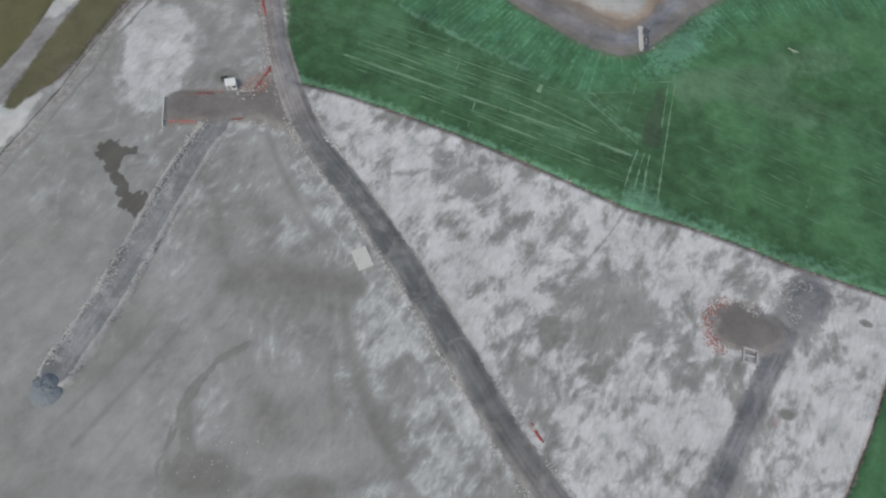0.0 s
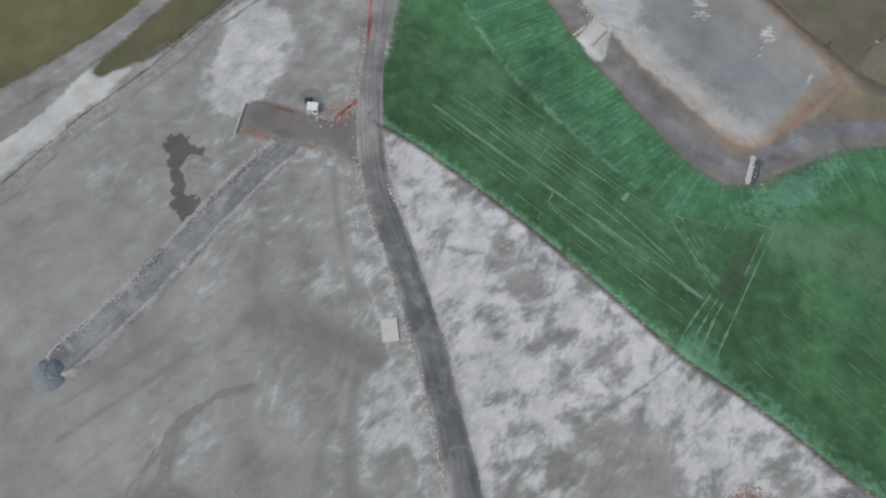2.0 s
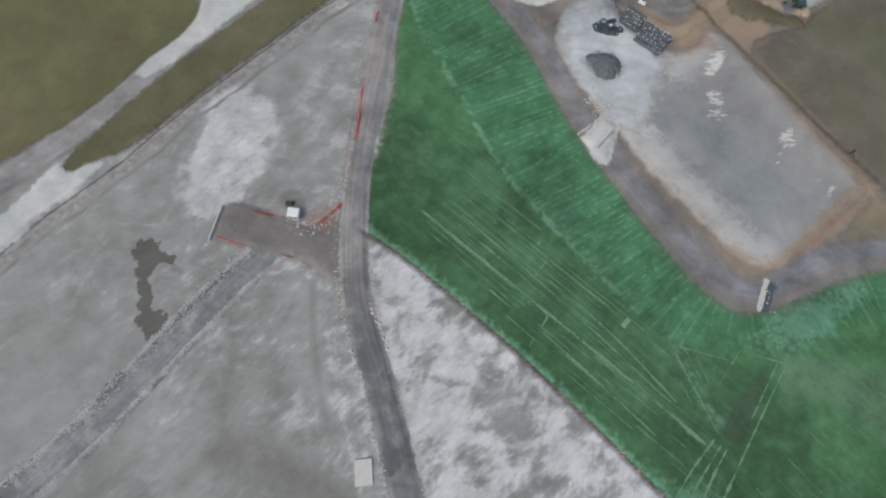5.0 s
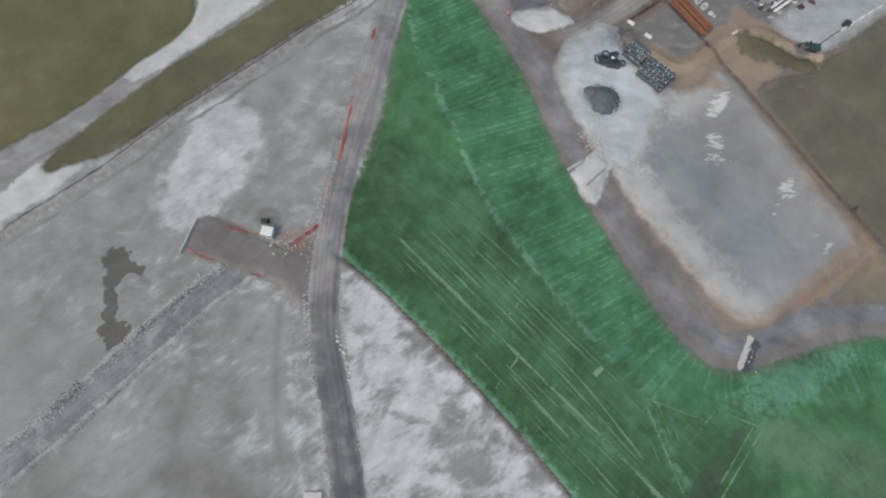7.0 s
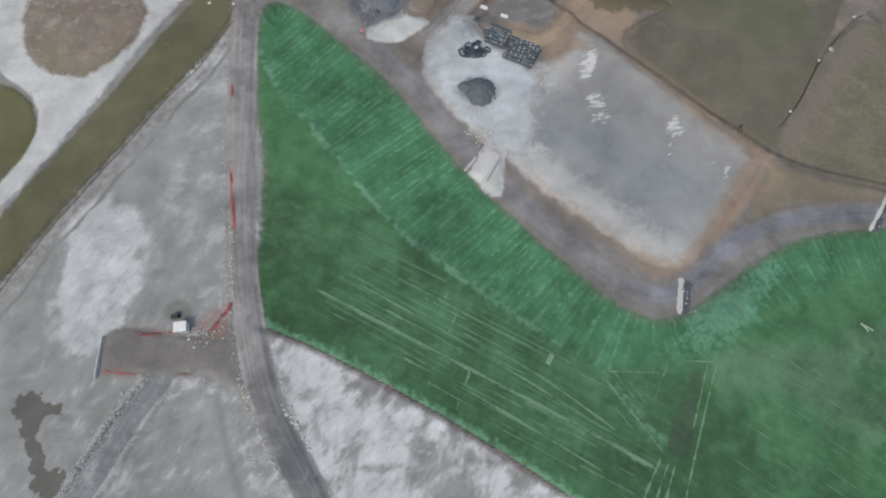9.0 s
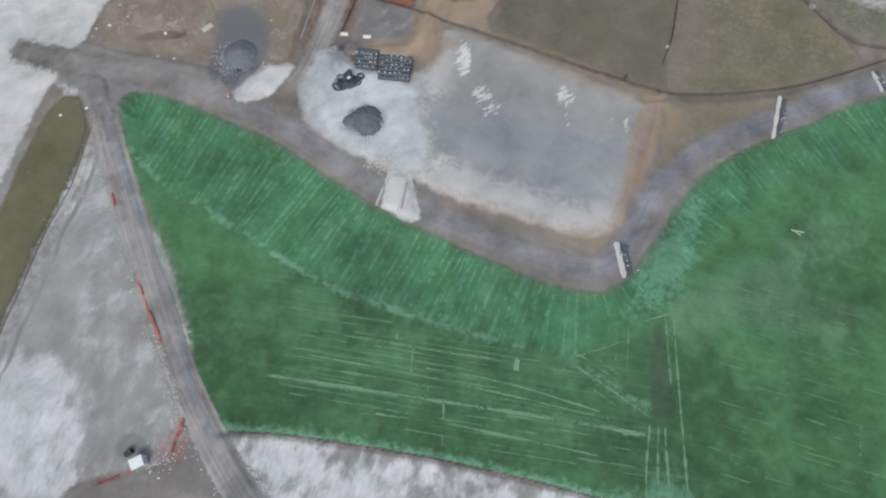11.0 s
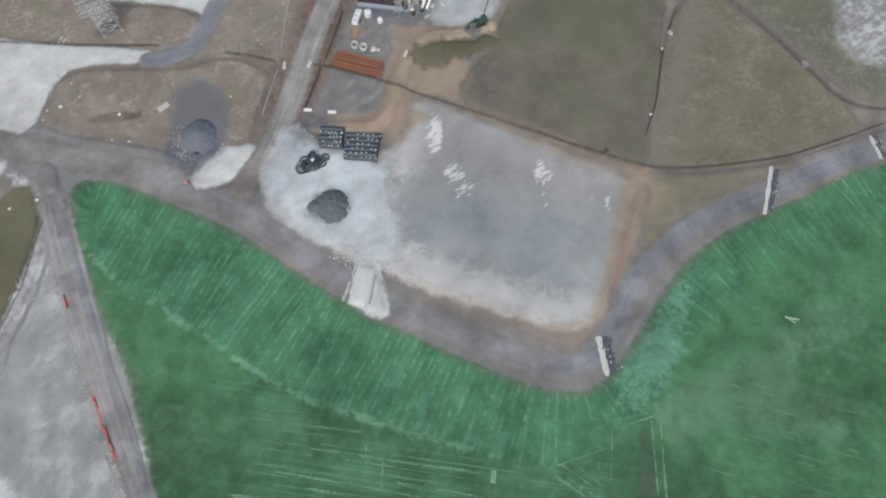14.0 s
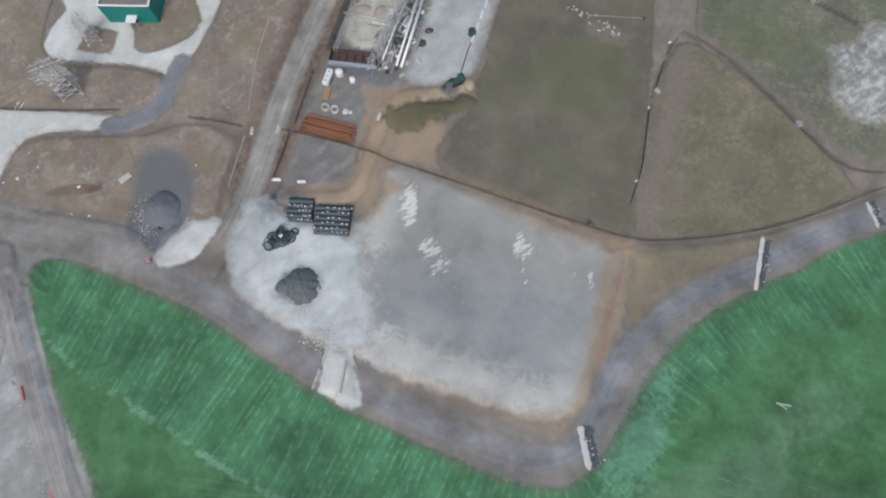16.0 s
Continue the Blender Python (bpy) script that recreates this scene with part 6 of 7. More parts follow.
def barrier_fence(line, label, lean=40.0, gap=2.5, torn=0.0, seed=0, deep=0.8):
    """Red netting slung between thin posts, in part fallen."""
    rnd = random.Random(seed)
    p = [Vector((*q, 0)) for q in rounded(line, False, 1)]
    f = thing("barrier_fence", label, "fence", p[0].x, p[0].y)
    base = f.matrix_world.inverted()
    run = [p[0]]
    for a, b in zip(p, p[1:]):
        n = max(1, round((b - a).length / gap))
        run += [a.lerp(b, i / n) for i in range(1, n + 1)]
    for i, a in enumerate(run):
        z = level(a.x, a.y)
        part("post", rod(base @ Vector((a.x, a.y, z - 0.1)), base @ Vector((a.x, a.y, z + 1.05)), 0.035, sides=6), M_STEEL, f)
        if i + 1 < len(run) and rnd.random() >= torn:
            b = run[i + 1]
            way = (b - a).normalized()
            out = Vector((-way.y, way.x, 0))
            fall = radians(lean + rnd.uniform(-15, 25))
            bm = bmesh.new()
            grid = []
            for u in range(6):
                c = a.lerp(b, u / 5)
                zc = level(c.x, c.y)
                grid.append([bm.verts.new(base @ (Vector((c.x, c.y, zc + 0.06 + math.cos(fall) * h - 0.1 * math.sin(math.pi * u / 5) * h)) + out * (math.sin(fall) * h + rnd.uniform(-0.05, 0.05)))) for h in (0, 0.33 * deep, 0.66 * deep, deep)])
            for u in range(5):
                for v in range(3):
                    bm.faces.new((grid[u][v], grid[u + 1][v], grid[u + 1][v + 1], grid[u][v + 1]))
            bmesh.ops.solidify(bm, geom=bm.faces, thickness=0.02)
            part("net", bm, M_NET, f)
    return f


barrier_fence([(-52, 127), (-49, 118), (-46.7, 111.5)], "bright red barrier netting fallen along the haul road", 60, 2.0, 0.0, 1, 0.7)
barrier_fence([(-57.8, 148), (-54.2, 135.5), (-52, 127)], "torn red barrier netting along the haul road", 25, 3, 0.85, 2)
barrier_fence([(-46.7, 111.5), (-45.3, 105), (-43, 99)], "torn red barrier netting beside the junction", 20, 2.5, 0.75, 3)
barrier_fence([(-42.6, 95.2), (-44.6, 89.4), (-45.8, 88)], "red barrier netting round the cabin's corner", 62, 1.2, 0.1, 4, 0.9)
barrier_fence([(-52.8, 87), (-55.5, 86.4), (-60, 85.2)], "sagging red barrier netting along the apron", 50, 1.2, 0.45, 5, 0.5)
barrier_fence([(-64, 76.6), (-60.6, 76.7), (-57.6, 77.2)], "low red barrier netting on the apron's edge", 40, 1.0, 0.3, 6, 0.35)
barrier_fence([(27.6, 8.2), (26.2, 10), (25.2, 11.8)], "scrap of red netting beside the haul road", 50, 1.2, 0.3, 7, 0.6)
barrier_fence([(-49.6, 78.4), (-46.4, 79)], "short red netting below the apron", 20, 1.0, 0.3, 8, 0.4)

# ---- wire fences ----


def wire_fence(line, label, gap=3.2, high=1.3, missing=0.0):
    p = [Vector((*q, 0)) for q in rounded(line, False, 2)]
    f = thing("wire_fence", label, "fence", p[0].x, p[0].y)
    base = f.matrix_world.inverted()
    run, left = [p[0]], gap
    for a, b in zip(p, p[1:]):
        size = (b - a).length
        at = left
        while at <= size:
            run.append(a.lerp(b, at / size))
            at += gap
        left = at - size
    for a, b in zip(run, run[1:] + [None]):
        z = level(a.x, a.y)
        part("post", rod(base @ Vector((a.x, a.y, z - 0.1)), base @ Vector((a.x, a.y, z + high + 0.1)), 0.07, sides=6), M_FENCE, f)
        if b and random.random() >= missing:
            zb = level(b.x, b.y)
            a3, b3 = base @ Vector((a.x, a.y, z)), base @ Vector((b.x, b.y, zb))
            bm = bmesh.new()
            for h in (0.1, 0.4, 0.7, 1.0, high):
                rod(a3 + Vector((0, 0, h)), b3 + Vector((0, 0, h)), 0.03, bm, 4)
            n = 7
            for i in range(1, n):
                c = a3.lerp(b3, i / n)
                rod(c + Vector((0, 0, 0.1)), c + Vector((0, 0, high)), 0.022, bm, 4)
            part("mesh_panel", bm, M_FENCE, f)


wire_fence([(-78, 219.5), (-60, 215.2), (-47, 212.2), (-33, 209.6)], "dark wire mesh fence along the lawn beside the white track", 4.0, 0.9)
wire_fence([(-18, 204), (-12, 202), (-5.4, 198.8)], "dark wire mesh fence running to the road gate", 3.2)
wire_fence([(3.4, 196.2), (8.3, 194.2), (20.9, 187.8), (28.1, 182.6), (40, 175.6), (51.6, 168.2), (67.5, 158.4), (76.5, 153.2), (86.2, 151.2), (104, 149.7), (116.3, 150.6), (136, 154)], "dark wire mesh fence along the upper edge of the pad", 3.2)
wire_fence([(78.5, 161.8), (81.3, 165.9), (83.7, 169.8), (86.3, 176), (89.7, 183.8), (94, 190.9), (99.3, 198.9), (104, 202.7)], "broken low dark wire mesh fence beside the rutted path", 2.6, 0.6, 0.22)
wire_fence([(104.1, 202.8), (108.9, 198.8), (111.7, 194.5), (115.2, 188.5), (119.3, 180.5), (122.5, 173.5), (125.6, 165.6), (129.3, 159.6), (138, 157)], "dark wire mesh fence round the dry meadow", 3.4)
wire_fence([(52, 210.4), (49.6, 206), (47.4, 201.4)], "thin wire fence at the pale yard's corner", 2.4, 0.8)
wire_fence([(-0.4, 184), (2.4, 189.6), (5.2, 195.4)], "dark mesh fence along the storage yard beside the road", 2.4, 1.2)
wire_fence([(6.6, 197.6), (9.8, 204.6), (13.4, 212.4)], "dark mesh fence of the storage yard above the gate", 2.4, 1.2)
wire_fence([(128, 213), (139, 205), (149, 193.5)], "dark wire mesh fence across the damp meadow", 3.6)

# ---- drains across the gravel margin ----


def drain(x, y, length, width, turn, seed):
    d = thing("concrete_drain", "pale concrete drain channel beside a bed of dark stones", "drain", x, y, turn, None, "drains across the gravel margin")
    bm = bmesh.new()
    n = 16
    rows = []
    for i in range(n + 1):
        f = i / n - 0.5
        w = width * (0.6 + 0.6 * random.Random(seed * 31 + i).random()) * (0.55 if i in (0, n) else 1)
        rows.append([bm.verts.new((-0.5 * w + s * w - width * 0.45, f * length, z)) for s, z in ((0, -0.3), (0, 0.22), (0.15, 0.26), (0.85, 0.24), (1, 0.18), (1, -0.3))])
    for a, b in zip(rows, rows[1:]):
        for i in range(5):
            bm.faces.new((a[i], a[i + 1], b[i + 1], b[i]))
    bm.faces.new(rows[0])
    bm.faces.new(rows[-1][::-1])
    bmesh.ops.recalc_face_normals(bm, faces=bm.faces)
    part("channel", bm, M_SLAB, d, "pale concrete strip")
    rnd = random.Random(seed)
    bm = box(width * 0.95, length * 0.92, 0.3, width * 0.62, 0, -0.14, bevel=0.1)
    part("bed", bm, M_STONE_BLUE, d, "dark stone bed")
    bm = bmesh.new()
    for i in range(90):
        stone(rnd.uniform(0.25, 0.6), seed * 100 + i, bm, (width * 0.5 + rnd.gauss(0, width * 0.34), rnd.uniform(-0.47, 0.47) * length, 0.16))
    tagged(part("rubble", bm, M_STONE_BLUE, d, "dark blue-grey stones"), kind="stuff")
    bm = bmesh.new()
    for i in range(10):
        stone(rnd.uniform(0.2, 0.45), seed * 100 + 95 + i, bm, (width * 0.7 + rnd.gauss(0, width * 0.45), rnd.uniform(-0.45, 0.45) * length, 0.26))
    tagged(part("pale_rubble", bm, M_STONE, d, "pale stones"), kind="stuff")


drain(55.2, 113.4, 8.4, 1.45, -2, 1)
drain(102.4, 142.5, 12.4, 1.1, -28, 2)
drain(131.2, 148.4, 6.2, 1.05, 2, 3)

# ---- slabs beside the field road ----
for i in range(6):
    t = i / 5
    if i == 2:
        continue
    barrier_block(1.35, "short white concrete block in the row beside the field road", 6.4 - 3.6 * t, 142.6 - 6.6 * t, 61 + 4 * (i % 2), "blocks beside the field road")
for x, y, length, turn, m in ((9.2, 136.6, 6.6, 70, paint("damp_concrete", (0.25, 0.26, 0.275), 0.8)), (10.4, 136.2, 4.6, 71, M_STONE_GREY), (8.4, 136.6, 8.2, 69, M_SLAB)):
    s = thing("concrete_plank", "long weathered concrete plank lying on white stone", "plank", x, y, turn, None, "planks beside the field road")
    part("plank", box(length, 0.42, 0.22, bevel=0.03), m, s)
rng = np.random.default_rng(29)
scatter("broken_ground", [(x, y, q) for x, y, q in zip(rng.normal(5.2, 1.6, 130), rng.normal(145.6, 1.7, 130), rng.uniform(0.12, 0.5, 130))], M_STONE, "pale broken stones on tan soil above the slab rows", "stones", 6)

# ---- pipe store ----


def pipe_stack(x, y, turn, length, rows, r, label, thinned=0.5):
    s = thing("pipe_stack", label, "pipes", x, y, turn, None, "pipe stacks")
    pipe = None
    rnd = random.Random(int(x * 10))
    for layer, count in enumerate(rows):
        for i in range(count):
            at = Matrix.Translation((rnd.uniform(-0.25, 0.25), (i - (count - 1) / 2) * 2.06 * r, r + layer * 1.75 * r + 0.05))
            if pipe is None:
                bm = tube(length, r, 0.09)
                for k in range(13):
                    q = -length / 2 + length * (k + 0.5) / 13
                    for sgn in (-1, 1):
                        bmesh.ops.create_cone(bm, cap_ends=False, segments=20, radius1=r + 0.03, radius2=r + 0.03, depth=0.16, matrix=Matrix.Translation((q + sgn * 0.08, 0, 0)) @ Matrix.Rotation(math.pi / 2, 4, "Y"))
                pipe = part("pipe", bm, M_BLACKPIPE, s, "black ribbed plastic pipe")
                pipe.matrix_local = at
                cap = None
            else:
                again(pipe, "pipe", s, at)
            if layer == len(rows) - 1 or i in (0, count - 1):
                for q in (-0.44, -0.27, -0.12, 0.05, 0.18, 0.33, 0.45):
                    if rnd.random() < (0.35 if i < count // 2 + 1 else thinned):
                        continue
                    m = at @ Matrix.Translation((q * length + rnd.uniform(-.2, .2), rnd.uniform(-.15, .15), r + 0.02))
                    if cap is None:
                        cap = part("spacer", box(0.34, 0.3, 0.16, bevel=0.05), M_WHITEPLASTIC, s, "white plastic spacer")
                        cap.matrix_local = m
                    else:
                        again(cap, "spacer", s, m)
    for q in (-0.3, 0.3):
        part("bearer", box(0.25, rows[0] * 2.1 * r, 0.14, q * length, 0, -0.06, bevel=0.02), M_WOOD, s)


pipe_stack(5.2, 175.2, -15, 5.6, (5, 4), 0.56, "stack of short black plastic pipes with white spacers", 0.92)
pipe_stack(12.1, 171.3, -15, 7.8, (6, 5), 0.58, "stack of long black plastic pipes with white spacers")


def pipe_coils():
    c = thing("pipe_coils", "tangled heap of black pipe coils on white stone", "pipes", -0.2, 169.3, 10)
    rnd = random.Random(5)
    for i, (x, y, z, tx, ty, r) in enumerate([(-2.2, -.5, .5, 15, 5, 1.1), (-.3, 0, .6, -12, 20, 1.3), (.2, .4, 1.2, 35, -15, 1.2), (1.6, -.4, .5, 8, -10, 1.2), (.6, .8, 1.7, -40, 12, 1.0), (2.6, .2, .45, 20, 14, .9), (-1.2, .7, .9, 50, 20, 1.0)]):
        bm = bmesh.new()
        for ring in range(3):
            n, k = 30, 6
            R, tr = r - 0.06 * ring, 0.11
            grid = [[bm.verts.new(((R + tr * math.cos(b)) * math.cos(a), (R + tr * math.cos(b)) * math.sin(a), tr * math.sin(b) + 0.2 * ring)) for b in (2 * math.pi * q / k for q in range(k))] for a in (2 * math.pi * p / n for p in range(n))]
            for p in range(n):
                for q in range(k):
                    bm.faces.new((grid[p][q], grid[(p + 1) % n][q], grid[(p + 1) % n][(q + 1) % k], grid[p][(q + 1) % k]))
        o = part("coil", bm, M_BLACKPIPE, c, smooth=True)
        o.matrix_local = pose(x * 1.3, y * 1.5, z, tx, ty, rnd.uniform(0, 90))
    part("sheeting", mound(2.2, 0.55, 12, 1.55, 0.6, 18, 44, 0.6), M_BLACKPIPE, c, "crumpled black plastic sheeting")
    for i in range(16):
        a, q = rnd.uniform(0, 360), rnd.uniform(0.4, 2.6)
        x, y = 1.5 * q * math.cos(radians(a)), q * math.sin(radians(a))
        o = part("loose_pipe", rod((-rnd.uniform(0.5, 1.3), 0, 0), (rnd.uniform(0.5, 1.3), 0, rnd.uniform(0, 0.5)), 0.09, sides=7), M_BLACKPIPE, c)
        o.matrix_local = pose(x, y, rnd.uniform(0.25, 1.0), 0, 0, rnd.uniform(0, 180))
    o = part("bag", box(0.9, 0.7, 0.45, 0.5, 0.1, 1.5, 25, 0.12), M_WHITEPLASTIC, c, "white bag")


pipe_coils()
heap = thing("gravel_heap", "round dark gravel heap on white stone", "heap", 3.0, 157.8, 0)
part("mound", mound(4.2, 2.2, 8, 0.92, 0.6, ragged=0.3), M_HEAP, heap, smooth=True)
bm = mound(1.9, 0.8, 19, 1.3, 0.4, 12, 40, 0.4)
bmesh.ops.translate(bm, verts=bm.verts, vec=(-3.5, 0.6, 0.1))
part("spur", bm, M_HEAP, heap, smooth=True)
bm = bmesh.new()
for i in range(90):
    a, q = random.uniform(0, 6.28), random.uniform(0.2, 1.1)
    stone(random.uniform(0.2, 0.55), 900 + i, bm, (4.0 * q * math.cos(a), 4.2 * q * math.sin(a), 2.1 * max(0, 1 - q ** 1.5) + 0.1))
tagged(part("loose_stones", bm, M_HEAP, heap), kind="stuff")

heap = thing("gravel_heap", "dark blue-grey gravel heap beside the road fork", "heap", -26.2, 182.2, 0)
part("mound", mound(4.8, 2.3, 15, 0.95, 0.4), M_HEAP_BLUE, heap, smooth=True)
scatter("scraped_stones", [(x, y, s) for x, y, s in zip(rng.normal(-30.3, 1.3, 240), rng.normal(180.5, 2.6, 240), rng.uniform(.1, .26, 240))], M_STONE, "pale scraped stones beside the dark heap", "stones", 5)

for i in range(5):
    p = thing("timber_batten", "pale timber batten lying below the gravel heap", "batten", 0.6 + 1.0 * i + random.uniform(-.2, .2), 152.6 - 0.25 * i + random.uniform(-.3, .3), 60 + 15 * i, None, "battens below the heap")
    part("batten", box(3.0 + random.uniform(-.6, .6), 0.22, 0.12, bevel=0.02), M_SLAB, p)

# ---- storage yard ----
for x, y, a, n in ((0.4, 184.0, -12, 2.0), (6.1, 182.3, -10, 2.0), (26.4, 195.0, 60, 1.6), (-3.9, 197.6, 75, 1.7), (2.3, 196.7, 60, 1.7)):
    barrier_block(n, "white concrete barrier at the storage yard's gate and corners", x, y, a, "barriers of the storage yard", M_CABIN)
for i in range(5):
    f = i / 4
    barrier_block(2.0, "white concrete barrier along the pale yard's edge", 60.2 - 7.2 * f, 224.4 - 12.4 * f, 61 + 3 * (i % 2), "barriers along the pale yard", M_CABIN)


def sheet_piles():
    s = thing("sheet_pile_stack", "stack of long rusty steel sheet piles", "sheet piles", 14.3, 194.2, -27.5)
    prof = [(-0.36, 0.36), (-0.3, 0.36), (-0.16, 0.03), (0.16, 0.03), (0.3, 0.36), (0.36, 0.36), (0.36, 0.32), (0.27, 0.32), (0.13, -0.01), (-0.13, -0.01), (-0.27, 0.32), (-0.36, 0.32)]
    first = None
    for i in range(8):
        for layer in range(2 if i not in (3, 6) else 1):
            m = pose(random.uniform(-0.9, 0.9), (i - 3.5) * 0.6 + 0.05 * layer, 0.2 + 0.3 * layer, 0, 0, random.uniform(-0.8, 0.8))
            if first is None:
                bm = bmesh.new()
                rows = [[bm.verts.new((x, y, z)) for y, z in prof] for x in (-6, 6)]
                for j in range(len(prof)):
                    q = (j + 1) % len(prof)
                    bm.faces.new((rows[0][j], rows[1][j], rows[1][q], rows[0][q]))
                bm.faces.new(rows[0][::-1])
                bm.faces.new(rows[1])
                bmesh.ops.recalc_face_normals(bm, faces=bm.faces)
                first = part("steel_section", bm, M_RUST, s)
                first.matrix_local = m
            else:
                again(first, "steel_section", s, m)
    for x in (-4, 0, 4):
        part("bearer", box(0.25, 5.2, 0.2, x, 0, 0, bevel=0.02), M_WOOD, s)


sheet_piles()


def concrete_ring(x, y, r):
    c = thing("concrete_ring", "pale concrete manhole ring standing in the yard", "manhole ring", x, y, 0, None, "manhole rings")
    o = part("ring", tube(1.0, r, 0.16, 28), M_CONCRETE, c)
    o.matrix_local = pose(0, 0, 0.5, 0, 90, 0)
    part("step_iron", rod((-0.2, r - 0.2, 0.6), (0.2, r - 0.2, 0.6), 0.03, sides=6), M_STEEL, c)


concrete_ring(14.2, 200.2, 0.95)
concrete_ring(16.3, 199.2, 0.95)
c = thing("broken_concrete", "broken pale concrete piece beside the rings", "rubble", 18.7, 198.3, 20)
part("chunk", stone(2.0, 77, flat=0.35), M_CONCRETE, c)
part("chunk", stone(1.2, 78, None, (1.0, -0.9, 0), 0.4), M_CONCRETE, c)


def water_tank(x, y, r, h):
    t = thing("water_tank", "round white plastic water tank in the yard", "tank", x, y, 0, None, "water tanks")
    bm = rod((0, 0, 0), (0, 0, h), r, sides=28)
    rod((0, 0, h), (0, 0, h + 0.3), r * 0.98, bm, 28, r * 0.35)
    part("tank", bm, M_WHITEPLASTIC, t, smooth=False)
    part("lid", rod((0, 0, h + 0.28), (0, 0, h + 0.4), r * 0.3, sides=16), M_CABIN, t)
    part("outlet", rod((0, -r, 0.25), (0, -r - 0.2, 0.25), 0.06, sides=8), M_DARKMETAL, t)


water_tank(18.9, 208.8, 0.95, 1.4)
water_tank(21.7, 206.3, 0.72, 1.1)
t = thing("tank_trailer", "long white box trailer with round lids", "trailer", 16.0, 207.9, 64)
part("body", box(4.2, 1.5, 1.2, z=0.5, bevel=0.1), M_CABIN, t)
for x in (-1.3, 0, 1.3):
    part("lid", rod((x, 0, 1.68), (x, 0, 1.78), 0.35, sides=16), M_STEEL, t)
for x in (-0.5, 0.5):
    for y in (-0.75, 0.75):
        w = part("wheel", rod((x, y - 0.12, 0.35), (x, y + 0.12, 0.35), 0.35, sides=16), M_RUBBER, t)
        part("rim", rod((x, y - 0.13, 0.35), (x, y + 0.13, 0.35), 0.18, sides=12), M_STEEL, w)
part("drawbar", box(1.4, 0.12, 0.12, 2.6, 0, 0.45), M_DARKMETAL, t)
b = thing("board_stack", "stack of brown shuttering boards", "boards", 15.0, 204.2, 66)
for i in range(6):
    part("board", box(3.4 + random.uniform(-.3, .2), 1.6, 0.07, random.uniform(-.1, .1), random.uniform(-.1, .1), 0.02 + 0.08 * i, random.uniform(-3, 3), 0.01), M_WOOD, b)

# ---- works at the top of the yard ----


def trough():
    t = thing("steel_trough", "dark red steel formwork trough with a pale front beam", "formwork", 23.0, 212.2, -19)
    part("floor", box(11.5, 3.0, 0.15, bevel=0.02), M_OXIDE, t)
    part("back_wall", box(11.5, 0.2, 1.7, 0, 1.5, bevel=0.02), M_OXIDE, t)
    part("front_beam", box(11.9, 0.7, 0.9, 0, -1.75, bevel=0.05), paint("bluish_steel", (0.33, 0.36, 0.42), 0.5, 0.2, 0.4, (0.25, 0.22, 0.24)), t, "pale bluish steel beam")
    for x in (-5.75, 5.75):
        part("end_plate", box(0.2, 3.0, 1.6, x, 0, 0.02, bevel=0.02), M_OXIDE, t)
    for i in range(5):
        part("rib", box(0.18, 2.8, 0.5, -4 + 2 * i, 0, 0.15, bevel=0.02), M_OXIDE, t)


trough()


def lattice(name, label, a, b, wide, bays, material, bar=0.06, rise=0.9):
    """A lattice boom lying from a to b."""
    a3, b3 = Vector((*a, 0)), Vector((*b, 0))
    length = (b3 - a3).length
    turn = math.degrees(math.atan2(b[1] - a[1], b[0] - a[0]))
    t = thing(name, label, "steelwork", (a[0] + b[0]) / 2, (a[1] + b[1]) / 2, turn)
    h = wide / 2
    for y, z in ((-h, 0), (h, 0), (-h, wide), (h, wide)):
        part("chord", rod((-length / 2, y, rise + z), (length / 2, y, rise + z), bar, sides=6), material, t)
    for i in range(bays):
        x0, x1 = -length / 2 + length * i / bays, -length / 2 + length * (i + 1) / bays
        s = h if i % 2 else -h
        for z in (0, wide):
            part("brace", rod((x0, -s, rise + z), (x1, s, rise + z), bar * 0.7, sides=5), material, t)
        for y in (-h, h):
            part("brace", rod((x0, y, rise + (wide if i % 2 else 0)), (x1, y, rise + (0 if i % 2 else wide)), bar * 0.7, sides=5), material, t)
    for x in (-0.35, 0.35):
        part("trestle", box(0.25, wide * 1.6, rise - 0.03, x * length, 0, 0, bevel=0.02), M_WOOD, t)


lattice("lattice_boom", "grey steel lattice boom lying on trestles", (26.6, 208.6), (38.5, 226), 1.3, 18, M_STEEL, 0.08)
lattice("lattice_girder", "dark steel lattice girder lying in the yard", (17.2, 215.5), (26.5, 234), 0.9, 18, M_DARKMETAL, 0.07)
lattice("lattice_girder", "grey steel lattice girder lying in the yard", (18.8, 214.8), (28, 233), 0.8, 18, M_STEEL, 0.05)
for i, (a, b, r) in enumerate((((34.0, 207.2), (43.6, 227), 0.36), ((32.9, 207.9), (42.6, 228), 0.3), ((29.8, 210.2), (40, 229), 0.2))):
    turn = math.degrees(math.atan2(b[1] - a[1], b[0] - a[0]))
    length = math.hypot(b[0] - a[0], b[1] - a[1])
    p = thing("steel_tube", "long white steel tube lying on blocks", "tube", (a[0] + b[0]) / 2, (a[1] + b[1]) / 2, turn, None, "long steel tubes")
    o = part("tube", tube(length, r, 0.03, 16), M_CABIN, p, smooth=True)
    o.matrix_local = pose(0, 0, 0.6 + r)
    for x in (-0.4, 0, 0.4):
        part("block", box(0.4, 0.9, 0.6, x * length, 0, 0, bevel=0.03), M_WOOD, p)
rnd = random.Random(11)
kinds = ((M_CABIN, "white crate", 0.6), (M_DARKMETAL, "dark steel box", 0.8), (M_OXIDE, "dark red steel box", 0.8), (M_GREEN, "green steel drum crate", 0.7), (M_STONE_GREY, "grey concrete form", 0.8))
